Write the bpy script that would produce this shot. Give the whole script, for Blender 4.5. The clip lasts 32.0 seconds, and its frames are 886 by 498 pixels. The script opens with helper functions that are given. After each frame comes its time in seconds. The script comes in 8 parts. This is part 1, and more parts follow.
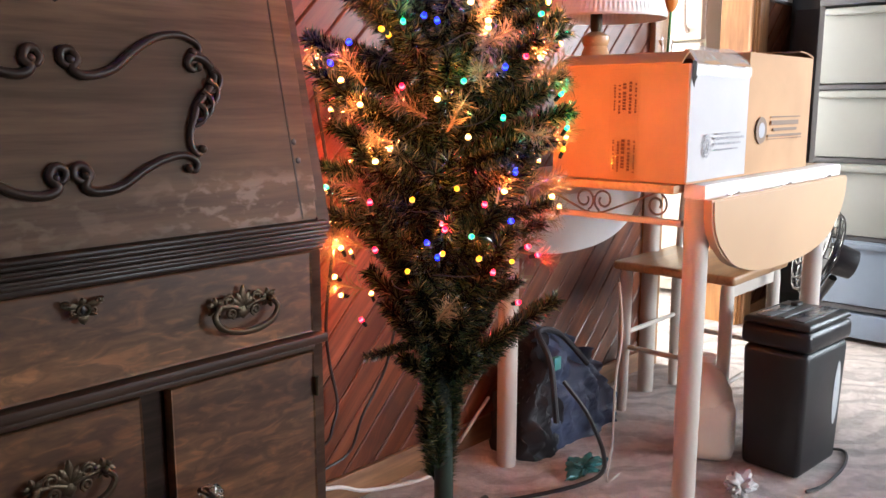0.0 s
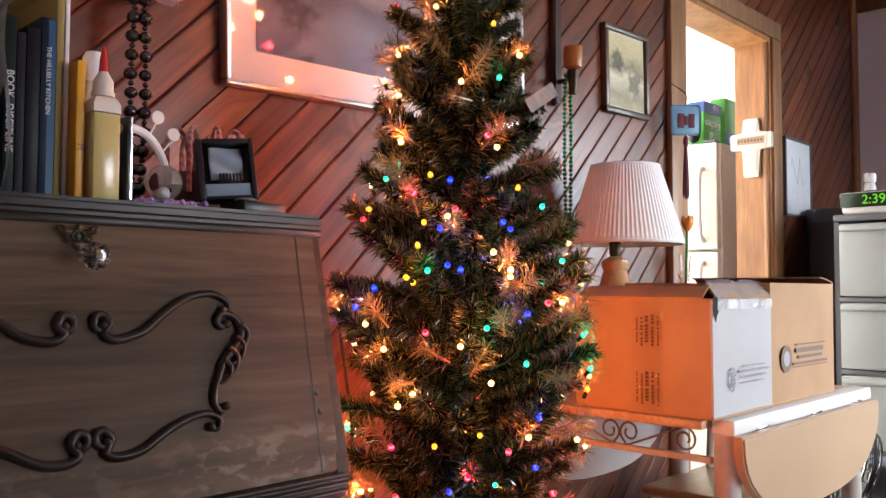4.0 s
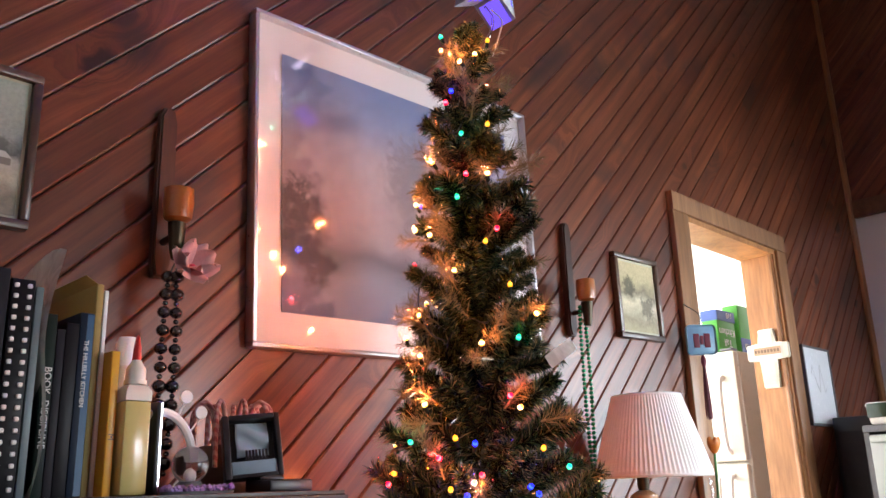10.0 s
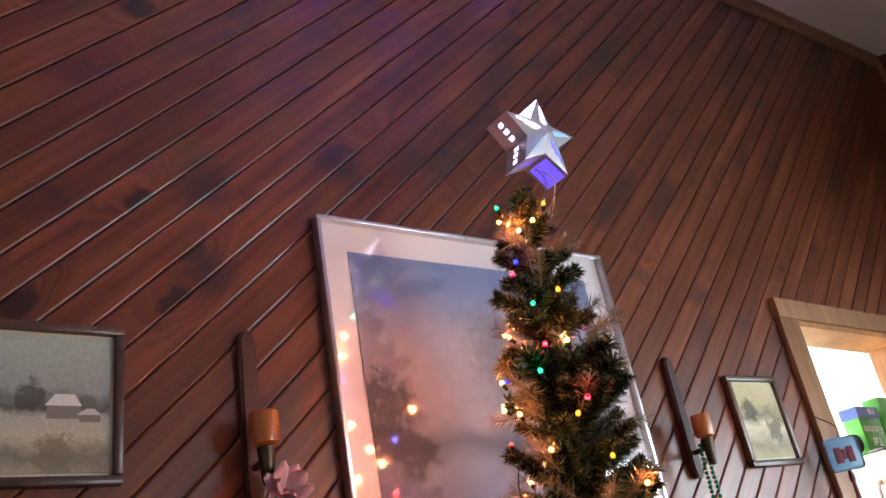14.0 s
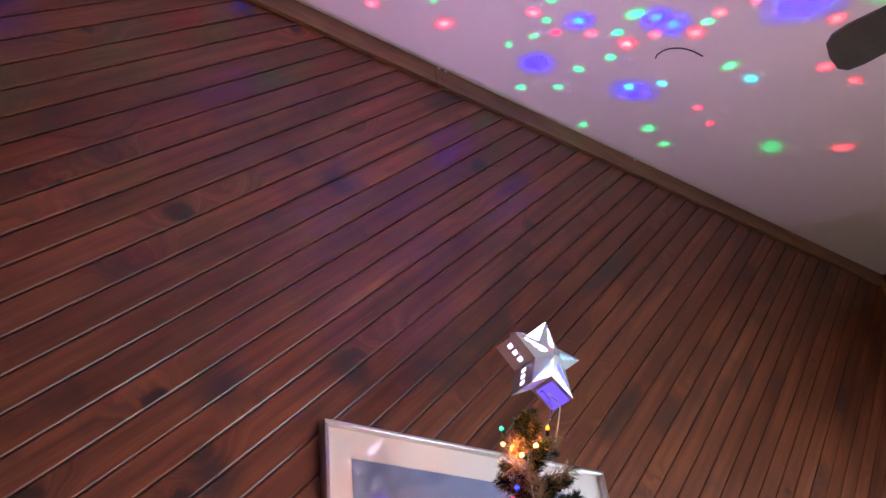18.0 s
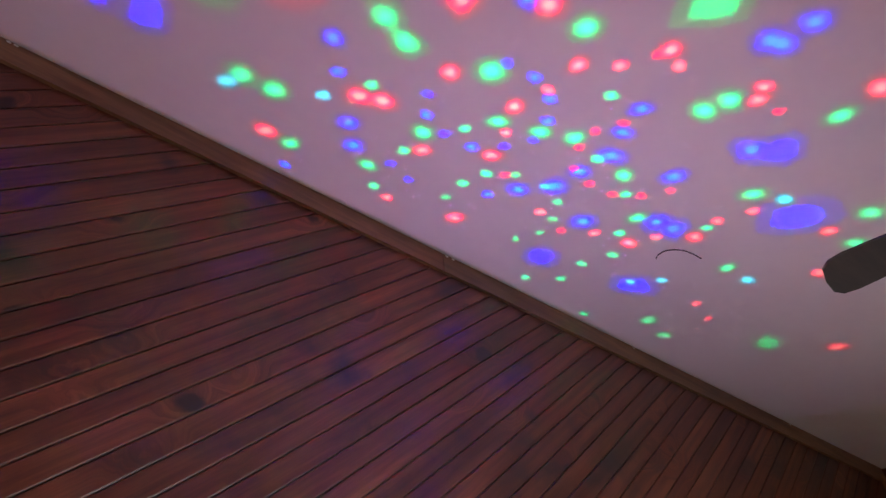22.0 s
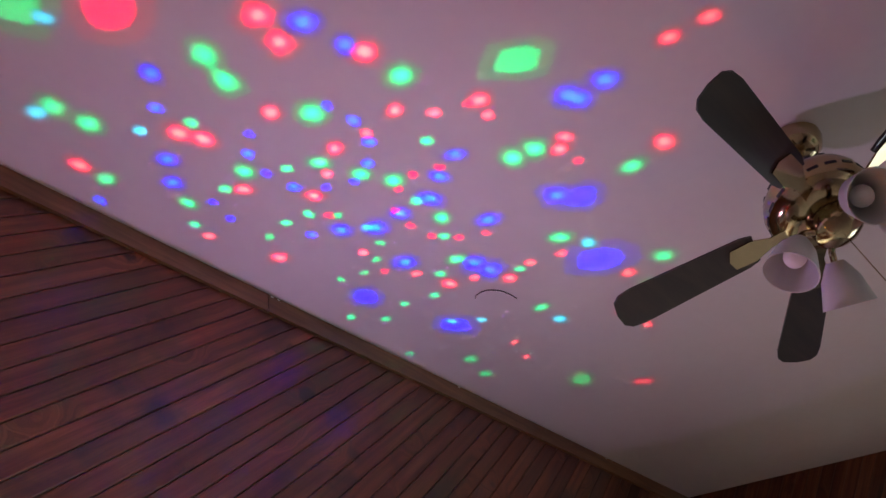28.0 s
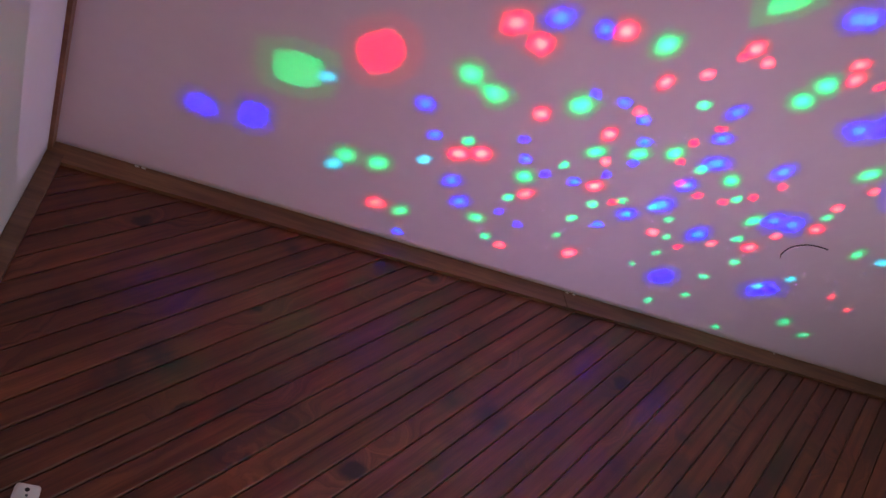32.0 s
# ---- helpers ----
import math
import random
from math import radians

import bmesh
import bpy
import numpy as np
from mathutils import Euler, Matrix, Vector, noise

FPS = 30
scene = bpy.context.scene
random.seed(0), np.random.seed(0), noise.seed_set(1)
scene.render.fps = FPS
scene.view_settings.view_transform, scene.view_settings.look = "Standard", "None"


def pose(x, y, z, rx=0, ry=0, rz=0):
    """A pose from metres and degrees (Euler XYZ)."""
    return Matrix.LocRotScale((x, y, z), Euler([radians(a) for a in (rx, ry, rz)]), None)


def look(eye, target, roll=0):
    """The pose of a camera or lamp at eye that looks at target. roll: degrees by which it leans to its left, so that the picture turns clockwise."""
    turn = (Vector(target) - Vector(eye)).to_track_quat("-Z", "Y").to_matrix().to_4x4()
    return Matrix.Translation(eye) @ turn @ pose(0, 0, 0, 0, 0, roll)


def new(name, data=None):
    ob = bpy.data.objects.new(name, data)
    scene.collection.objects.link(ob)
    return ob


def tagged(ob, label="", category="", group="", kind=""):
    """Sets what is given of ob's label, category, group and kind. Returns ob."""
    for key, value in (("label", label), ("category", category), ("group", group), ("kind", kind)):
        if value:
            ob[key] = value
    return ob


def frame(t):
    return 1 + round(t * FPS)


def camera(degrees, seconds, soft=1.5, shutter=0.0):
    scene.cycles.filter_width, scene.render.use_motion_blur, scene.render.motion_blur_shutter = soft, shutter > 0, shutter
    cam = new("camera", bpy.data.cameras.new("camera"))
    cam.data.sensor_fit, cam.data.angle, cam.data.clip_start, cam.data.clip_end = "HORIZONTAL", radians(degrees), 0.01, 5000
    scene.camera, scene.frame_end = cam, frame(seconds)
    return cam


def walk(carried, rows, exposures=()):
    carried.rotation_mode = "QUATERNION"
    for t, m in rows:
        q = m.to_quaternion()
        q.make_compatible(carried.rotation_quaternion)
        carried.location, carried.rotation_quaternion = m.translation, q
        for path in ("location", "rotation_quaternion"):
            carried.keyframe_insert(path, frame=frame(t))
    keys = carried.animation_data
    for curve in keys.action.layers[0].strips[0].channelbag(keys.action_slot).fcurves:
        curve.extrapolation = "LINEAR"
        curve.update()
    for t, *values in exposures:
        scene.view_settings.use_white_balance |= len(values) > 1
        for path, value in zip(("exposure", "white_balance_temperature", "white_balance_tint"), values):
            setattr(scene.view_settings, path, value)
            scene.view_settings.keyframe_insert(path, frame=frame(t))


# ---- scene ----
cam = camera(55.8, 32.0)
PATH = [
    (0, (0.093, -1.403, 0.917), (1.545, -0.071, 0.574), -0.0),
    (0.5, (0.092, -1.397, 0.939), (1.539, -0.04, 0.682), 0.5),
    (1, (0.091, -1.391, 0.953), (1.53, -0.013, 0.785), 0.7),
    (1.5, (0.095, -1.407, 0.97), (1.529, -0.017, 0.861), 0.9),
    (2, (0.102, -1.4, 0.984), (1.533, -0.005, 0.917), 1.0),
    (2.5, (0.105, -1.395, 0.991), (1.539, -0.001, 0.956), 1.1),
    (3, (0.101, -1.397, 0.996), (1.537, -0.005, 1.006), 1.0),
    (3.5, (0.098, -1.396, 1.007), (1.533, -0.003, 1.057), 0.8),
    (4, (0.095, -1.396, 1.014), (1.533, -0.009, 1.109), 0.2),
    (4.5, (0.094, -1.398, 1.019), (1.536, -0.018, 1.157), -0.3),
    (6.5, (0.081, -1.377, 1.042), (1.51, -0.002, 1.303), -2.2),
    (7, (0.072, -1.378, 1.059), (1.493, 0.003, 1.331), -2.1),
    (7.5, (0.071, -1.375, 1.071), (1.477, 0.013, 1.381), -2.2),
    (8, (0.069, -1.385, 1.079), (1.462, 0.005, 1.438), -2.1),
    (8.5, (0.066, -1.391, 1.087), (1.45, -0.009, 1.503), -2.1),
    (9, (0.064, -1.397, 1.096), (1.442, -0.021, 1.553), -2.0),
    (9.5, (0.061, -1.407, 1.112), (1.434, -0.039, 1.605), -1.8),
    (10, (0.058, -1.413, 1.125), (1.425, -0.06, 1.674), -1.8),
    (10.5, (0.056, -1.427, 1.134), (1.414, -0.084, 1.729), -1.6),
    (11, (0.055, -1.43, 1.139), (1.408, -0.097, 1.762), -1.8),
    (11.5, (0.053, -1.432, 1.145), (1.402, -0.107, 1.796), -2.0),
    (12, (0.065, -1.423, 1.157), (1.407, -0.101, 1.828), -3.2),
    (12.5, (0.119, -1.444, 1.188), (1.395, -0.081, 1.905), -9.4),
    (13, (0.128, -1.448, 1.194), (1.355, -0.065, 1.958), -10.9),
    (13.5, (0.119, -1.448, 1.209), (1.283, -0.041, 2.026), -10.2),
    (14, (0.104, -1.454, 1.222), (1.235, -0.045, 2.08), -9.8),
    (14.5, (0.101, -1.459, 1.23), (1.2, -0.051, 2.13), -9.3),
    (16.5, (0.07, -1.507, 1.253), (1.11, -0.19, 2.341), -7.2),
    (17, (0.055, -1.519, 1.267), (1.091, -0.227, 2.389), -6.8),
    (17.5, (0.051, -1.533, 1.272), (1.08, -0.273, 2.435), -6.6),
    (18, (0.044, -1.547, 1.279), (1.071, -0.317, 2.476), -6.4),
    (18.5, (0.035, -1.558, 1.287), (1.064, -0.357, 2.511), -6.4),
    (19, (0.03, -1.563, 1.289), (1.053, -0.391, 2.547), -6.4),
    (19.5, (0.017, -1.578, 1.3), (1.03, -0.43, 2.587), -6.1),
    (20, (0.007, -1.579, 1.299), (1.004, -0.47, 2.632), -6.2),
    (20.5, (-0.015, -1.591, 1.305), (0.957, -0.52, 2.686), -6.1),
    (21, (-0.024, -1.591, 1.302), (0.915, -0.559, 2.735), -6.3),
    (21.5, (-0.045, -1.613, 1.326), (0.884, -0.585, 2.77), -5.5),
    (22, (-0.059, -1.616, 1.337), (0.853, -0.604, 2.802), -5.4),
    (22.5, (-0.054, -1.651, 1.343), (0.842, -0.655, 2.828), -5.3),
    (23, (-0.059, -1.629, 1.325), (0.827, -0.686, 2.849), -6.6),
    (23.5, (-0.065, -1.668, 1.349), (0.821, -0.722, 2.872), -5.8),
    (24, (-0.071, -1.686, 1.32), (0.817, -0.74, 2.843), -5.8),
    (24.5, (-0.062, -1.688, 1.307), (0.836, -0.745, 2.825), -6.1),
    (26.5, (-0.044, -1.72, 1.317), (0.887, -0.82, 2.841), -7.5),
    (27, (-0.075, -1.769, 1.327), (1.009, -0.973, 2.807), -11.4),
    (27.5, (-0.063, -1.75, 1.303), (1.003, -1.011, 2.825), -7.3),
    (28, (-0.02, -1.674, 1.262), (1.112, -0.976, 2.755), -17.2),
    (28.5, (-0.023, -1.623, 1.246), (1.121, -0.949, 2.742), -19.1),
    (29, (-0.05, -1.646, 1.291), (1.084, -0.918, 2.769), -16.1),
    (29.5, (-0.086, -1.69, 1.309), (0.902, -0.772, 2.786), -11.1),
    (30, (-0.085, -1.613, 1.289), (0.841, -0.665, 2.787), -14.8),
    (30.5, (-0.079, -1.624, 1.295), (0.785, -0.628, 2.798), -13.6),
    (31, (-0.075, -1.635, 1.283), (0.673, -0.595, 2.819), -10.6),
    (31.5, (-0.068, -1.645, 1.265), (0.6, -0.58, 2.821), -8.0),
    (32, (-0.117, -1.616, 1.283), (0.541, -0.556, 2.845), -7.7),
]
walk(cam, [(t, look(eye, target, roll)) for t, eye, target, roll in PATH], ((0, 0.64), (2, 0.46), (3, 0.38), (4, 0.20), (7, 0.35), (10, 0.4), (12, 0.32), (13, 0.24), (14, 0.28), (17, 0.45), (20, 0.18), (22, -0.12), (24, -0.28), (28, -0.30), (32, -0.24)))


# ---- light ----
world = bpy.data.worlds.new("sky")
scene.world = world
world.use_nodes = True
wn, wl = world.node_tree.nodes, world.node_tree.links
sky = wn.new("ShaderNodeTexSky")
sky.sky_type, sky.sun_disc = "NISHITA", False
sky.sun_elevation, sky.sun_rotation = radians(38), radians(60)
wl.new(sky.outputs["Color"], wn["Background"].inputs["Color"])
wn["Background"].inputs["Strength"].default_value = 0.12


def sun_lamp(strength):
    lamp = bpy.data.lights.new("sun", "SUN")
    lamp.energy, lamp.angle, lamp.color = strength, radians(0.5), (1.0, 0.95, 0.88)
    ob = new("sun", lamp)
    ob.matrix_basis = look((8.0, 5.0, 8.0), (3.0, 2.0, 0.0))
    return ob


def window_lamp(name, eye, target, width, height, watts, colour):
    lamp = bpy.data.lights.new(name, "AREA")
    lamp.shape, lamp.size, lamp.size_y, lamp.energy, lamp.color = "RECTANGLE", width, height, watts, colour
    ob = new(name, lamp)
    ob.matrix_basis = look(eye, target)
    return ob


def point_lamp(name, place, watts, colour, radius):
    lamp = bpy.data.lights.new(name, "POINT")
    lamp.energy, lamp.color, lamp.shadow_soft_size = watts, colour, radius
    ob = new(name, lamp)
    ob.location = place
    return ob


EAST_WATTS, SOUTH_WATTS, KITCHEN_WATTS, STAR_WATTS, PROJECTOR_WATTS = 27.0, 17.0, 400.0, 1.0, 600.0
# added leak through the slide, in place of some of the ceiling's ambient light
LEAK = (0.030, 0.0175, 0.0365)
BULB_GLOW, BULB_WATTS = 4.5, 0.32
sun_lamp(3.0)
window_lamp("east_daylight", (4.56, -2.1, 1.5), (2.6, -0.2, 1.05), 1.4, 1.2, EAST_WATTS, (0.80, 0.90, 1.0)).data.spread = radians(104)
window_lamp("south_daylight", (3.0, -4.17, 1.30), (2.2, -0.5, 0.80), 1.3, 0.9, SOUTH_WATTS, (0.85, 0.92, 1.0)).data.spread = radians(62)
window_lamp("kitchen_daylight", (3.1, 3.28, 1.6), (3.1, 0.0, 1.2), 1.8, 1.2, KITCHEN_WATTS, (1.0, 0.98, 0.93))


# ---- materials ----
def nodes_of(name):
    m = bpy.data.materials.new(name)
    m.use_nodes = True
    return m, m.node_tree.nodes, m.node_tree.links, m.node_tree.nodes["Principled BSDF"]


def ramp(n, stops):
    r = n.new("ShaderNodeValToRGB")
    while len(r.color_ramp.elements) < len(stops):
        r.color_ramp.elements.new(0.5)
    for e, (p, c) in zip(r.color_ramp.elements, stops):
        e.position, e.color = p, (*c, 1.0)
    return r


def mix(n, l, mode, fac, a, b):
    m = n.new("ShaderNodeMix")
    m.data_type, m.blend_type = "RGBA", mode
    for key, v in ((0, fac), (6, a), (7, b)):
        if isinstance(v, (int, float)):
            m.inputs[key].default_value = v
        elif isinstance(v, tuple):
            m.inputs[key].default_value = (*v, 1.0)
        else:
            l.new(v, m.inputs[key])
    return m.outputs[2]


def spread_coords(n, l, scale, amount=7.0):
    """Object coordinates, shifted at random from piece to piece, then scaled."""
    tc, oi = n.new("ShaderNodeTexCoord"), n.new("ShaderNodeObjectInfo")
    sc = n.new("ShaderNodeVectorMath")
    sc.operation = "SCALE"
    comb = n.new("ShaderNodeCombineXYZ")
    for k, f in (("X", 13.7), ("Y", 31.1), ("Z", 7.3)):
        mu = n.new("ShaderNodeMath")
        mu.operation = "MULTIPLY"
        mu.inputs[1].default_value = f
        l.new(oi.outputs["Random"], mu.inputs[0])
        l.new(mu.outputs[0], comb.inputs[k])
    add = n.new("ShaderNodeVectorMath")
    l.new(tc.outputs["Object"], add.inputs[0])
    l.new(comb.outputs[0], add.inputs[1])
    mp = n.new("ShaderNodeMapping")
    mp.inputs["Scale"].default_value = scale
    l.new(add.outputs[0], mp.inputs["Vector"])
    return mp.outputs[0], add.outputs[0], oi.outputs["Random"]


def noise_tex(n, l, vec, scale, detail=4.0, rough=0.55, distortion=0.0):
    t = n.new("ShaderNodeTexNoise")
    t.inputs["Scale"].default_value, t.inputs["Detail"].default_value = scale, detail
    t.inputs["Roughness"].default_value, t.inputs["Distortion"].default_value = rough, distortion
    if vec is not None:
        l.new(vec, t.inputs["Vector"])
    return t.outputs["Fac"]


def bump_to(n, l, p, height, strength, dist=0.002):
    b = n.new("ShaderNodeBump")
    b.inputs["Strength"].default_value, b.inputs["Distance"].default_value = strength, dist
    l.new(height, b.inputs["Height"])
    l.new(b.outputs[0], p.inputs["Normal"])


def plain(name, colour, rough=0.6, metal=0.0, vary=0.15, scale=18.0, bump=0.15, coat=0.0, sub=0.0, spec=0.5):
    """A painted or moulded surface: the colour with soft mottling at two scales and fine relief."""
    m, n, l, p = nodes_of(name)
    vec, raw, rnd = spread_coords(n, l, (1, 1, 1))
    big, fine = noise_tex(n, l, vec, scale * 0.25, 3), noise_tex(n, l, vec, scale * 6, 5)
    lo, hi = tuple(c * (1 - vary) for c in colour), tuple(min(1.0, c * (1 + vary)) for c in colour)
    r1, r2 = ramp(n, ((0.3, lo), (0.7, hi))), ramp(n, ((0.35, (0.86,) * 3), (0.65, (1.0,) * 3)))
    l.new(big, r1.inputs[0])
    l.new(fine, r2.inputs[0])
    l.new(mix(n, l, "MULTIPLY", min(1.0, vary * 3), r1.outputs[0], r2.outputs[0]), p.inputs["Base Color"])
    rr = n.new("ShaderNodeMapRange")
    rr.inputs["To Min"].default_value, rr.inputs["To Max"].default_value = max(0.02, rough - 0.08), min(1.0, rough + 0.08)
    l.new(fine, rr.inputs["Value"])
    l.new(rr.outputs[0], p.inputs["Roughness"])
    p.inputs["Metallic"].default_value, p.inputs["Coat Weight"].default_value = metal, coat
    p.inputs["Specular IOR Level"].default_value = spec
    if sub:
        p.inputs["Subsurface Weight"].default_value = sub
        p.inputs["Subsurface Radius"].default_value = (0.01, 0.008, 0.006)
    if bump:
        bump_to(n, l, p, fine, bump, 0.001)
    return m


def wood(name, dark, mid, light, along=(1.2, 14, 14), rough=0.4, coat=0.3, knots=0.0, figure=0.0, wear=None, vary=0.5, stain=None, spec=0.5, burls=()):
    """Timber with its grain along one axis of the piece: streaks, pores, knots, a shift of tone from piece to piece."""
    m, n, l, p = nodes_of(name)
    vec, raw, rnd = spread_coords(n, l, along)
    if knots:
        vo = n.new("ShaderNodeTexVoronoi")
        vo.voronoi_dimensions = "2D"
        vo.inputs["Scale"].default_value = 2.6
        wob = n.new("ShaderNodeMapping")
        wob.inputs["Scale"].default_value = (0.62, 1.0, 1.0)
        jit = n.new("ShaderNodeTexNoise")
        jit.inputs["Scale"].default_value, jit.inputs["Detail"].default_value = 22.0, 3.0
        l.new(raw, jit.inputs["Vector"])
        push = n.new("ShaderNodeVectorMath")
        push.operation = "MULTIPLY_ADD"
        push.inputs[1].default_value = (0.05, 0.05, 0.0)
        l.new(jit.outputs["Color"], push.inputs[0])
        l.new(raw, push.inputs[2])
        l.new(push.outputs[0], wob.inputs["Vector"])
        l.new(wob.outputs[0], vo.inputs["Vector"])
        # a knot in about half of the cells, each of its own size
        pick = n.new("ShaderNodeSeparateColor")
        l.new(vo.outputs["Color"], pick.inputs[0])
        size = n.new("ShaderNodeMapRange")
        size.inputs["From Min"].default_value, size.inputs["From Max"].default_value = 0.45, 1.0
        size.inputs["To Min"].default_value, size.inputs["To Max"].default_value = 0.0, 0.085
        l.new(pick.outputs[0], size.inputs["Value"])
        near = n.new("ShaderNodeMapRange")
        near.interpolation_type = "SMOOTHSTEP"
        near.inputs["From Min"].default_value, near.inputs["From Max"].default_value = 0.23, 0.0
        near.inputs["To Max"].default_value = 2.0
        l.new(vo.outputs["Distance"], near.inputs["Value"])
        add = n.new("ShaderNodeVectorMath")
        comb = n.new("ShaderNodeCombineXYZ")
        l.new(near.outputs[0], comb.inputs["Y"])
        l.new(vec, add.inputs[0])
        l.new(comb.outputs[0], add.inputs[1])
        vec = add.outputs[0]
    streak = noise_tex(n, l, vec, 1.6, 6, 0.62, 0.35)
    pores = noise_tex(n, l, vec, 9.0, 4, 0.6)
    big = noise_tex(n, l, raw, 1.7, 3)
    r1 = ramp(n, ((0.30, dark), (0.5, mid), (0.70, light)))
    l.new(streak, r1.inputs[0])
    col = r1.outputs[0]
    r2 = ramp(n, ((0.35, (0.74,) * 3), (0.6, (1.05,) * 3)))
    l.new(pores, r2.inputs[0])
    col = mix(n, l, "MULTIPLY", 0.8, col, r2.outputs[0])
    if knots:
        ring = n.new("ShaderNodeTexWave")
        ring.wave_type, ring.bands_direction = "BANDS", "Y"
        ring.inputs["Scale"].default_value, ring.inputs["Distortion"].default_value = 0.42, 5.5
        ring.inputs["Detail"].default_value, ring.inputs["Detail Scale"].default_value = 3.0, 0.7
        l.new(vec, ring.inputs["Vector"])
        r8 = ramp(n, ((0.05, (0.60, 0.56, 0.54)), (0.5, (1.0,) * 3), (0.95, (1.10, 1.08, 1.06))))
        l.new(ring.outputs["Fac"], r8.inputs[0])
        col = mix(n, l, "MULTIPLY", 0.4, col, r8.outputs[0])
    r3 = ramp(n, ((0.3, (0.56, 0.53, 0.52)), (0.7, (1.2, 1.16, 1.12))))
    l.new(big, r3.inputs[0])
    col = mix(n, l, "MULTIPLY", 0.8, col, r3.outputs[0])
    r4 = ramp(n, ((0.0, (1 - vary, 1 - vary * 1.1, 1 - vary * 1.15)), (1.0, (1 + vary * 0.4,) * 3)))
    l.new(rnd, r4.inputs[0])
    col = mix(n, l, "MULTIPLY", 1.0, col, r4.outputs[0])
    if knots:
        spot = n.new("ShaderNodeMapRange")
        spot.interpolation_type = "SMOOTHSTEP"
        spot.inputs["To Min"].default_value, spot.inputs["To Max"].default_value = 0.0, 1.0
        rel = n.new("ShaderNodeMath")
        rel.operation = "SUBTRACT"
        l.new(size.outputs[0], rel.inputs[0])
        l.new(vo.outputs["Distance"], rel.inputs[1])
        spot.inputs["From Min"].default_value, spot.inputs["From Max"].default_value = -0.012, 0.03
        l.new(rel.outputs[0], spot.inputs["Value"])
        mu = n.new("ShaderNodeMath")
        mu.operation = "MULTIPLY"
        mu.inputs[1].default_value = knots
        l.new(spot.outputs[0], mu.inputs[0])
        col = mix(n, l, "MIX", mu.outputs[0], col, tuple(c * 0.22 for c in dark))
    if figure:
        mp2 = n.new("ShaderNodeMapping")
        mp2.inputs["Scale"].default_value, mp2.inputs["Rotation"].default_value = (22, 22, 60), (0.0, radians(24), 0.0)
        l.new(raw, mp2.inputs["Vector"])
        fleck = noise_tex(n, l, mp2.outputs[0], 1.0, 3, 0.5, 1.2)
        r7 = ramp(n, ((0.42, (0.62, 0.60, 0.58)), (0.56, (1.0,) * 3), (0.66, (1.75, 1.55, 1.35))))
        l.new(fleck, r7.inputs[0])
        col = mix(n, l, "MULTIPLY", figure, col, r7.outputs[0])
    if wear:
        mp5 = n.new("ShaderNodeMapping")
        mp5.inputs["Scale"].default_value, mp5.inputs["Rotation"].default_value = (1.0, 1.0, 1.9), (0.0, radians(-28), 0.0)
        l.new(raw, mp5.inputs["Vector"])
        wn1 = noise_tex(n, l, mp5.outputs[0], 36, 3, 0.5, 0.3)
        r5 = ramp(n, ((0.50, (0.06,) * 3), (0.62, (0.55,) * 3)))
        l.new(wn1, r5.inputs[0])
        tc5, sp5, mr5 = n.new("ShaderNodeTexCoord"), n.new("ShaderNodeSeparateXYZ"), n.new("ShaderNodeMapRange")
        mr5.interpolation_type = "SMOOTHSTEP"
        mr5.inputs["From Min"].default_value, mr5.inputs["From Max"].default_value = 0.835, 0.795
        l.new(tc5.outputs["Object"], sp5.inputs[0])
        l.new(sp5.outputs["Z"], mr5.inputs["Value"])
        mr6 = n.new("ShaderNodeMapRange")
        mr6.interpolation_type = "SMOOTHSTEP"
        mr6.inputs["From Min"].default_value, mr6.inputs["From Max"].default_value, mr6.inputs["To Min"].default_value = 0.60, 0.72, 0.3
        l.new(sp5.outputs["X"], mr6.inputs["Value"])
        rubbed = mix(n, l, "MULTIPLY", 1.0, mix(n, l, "MULTIPLY", 1.0, r5.outputs[0], mr5.outputs[0]), mr6.outputs[0])
        col = mix(n, l, "MIX", rubbed, col, wear)
    if stain:
        blot = noise_tex(n, l, raw, 2.3, 4, 0.55, 0.4)
        r6 = ramp(n, ((0.57, (0, 0, 0)), (0.68, (0.72,) * 3)))
        l.new(blot, r6.inputs[0])
        col = mix(n, l, "MIX", r6.outputs[0], col, stain)
    for bx, bz, br in burls:
        place = n.new("ShaderNodeNewGeometry")
        away = n.new("ShaderNodeVectorMath")
        away.operation = "DISTANCE"
        away.inputs[1].default_value = (bx, 0.0, bz)
        l.new(place.outputs["Position"], away.inputs[0])
        smoke = n.new("ShaderNodeMath")
        smoke.operation = "MULTIPLY_ADD"
        smoke.inputs[1].default_value = br * 1.6
        l.new(noise_tex(n, l, vec, 0.9, 4, 0.6, 0.8), smoke.inputs[0])
        l.new(away.outputs["Value"], smoke.inputs[2])
        fade = n.new("ShaderNodeMapRange")
        fade.interpolation_type = "SMOOTHSTEP"
        fade.inputs["From Min"].default_value, fade.inputs["From Max"].default_value = br * 1.75, br * 0.9
        fade.inputs["To Max"].default_value = 0.85
        l.new(smoke.outputs[0], fade.inputs["Value"])
        col = mix(n, l, "MIX", fade.outputs[0], col, (0.030, 0.016, 0.013))
    l.new(col, p.inputs["Base Color"])
    rr = n.new("ShaderNodeMapRange")
    rr.inputs["To Min"].default_value, rr.inputs["To Max"].default_value = rough - 0.07, rough + 0.12
    l.new(pores, rr.inputs["Value"])
    l.new(rr.outputs[0], p.inputs["Roughness"])
    p.inputs["Coat Weight"].default_value, p.inputs["Coat Roughness"].default_value = coat, 0.21
    p.inputs["Specular IOR Level"].default_value = spec
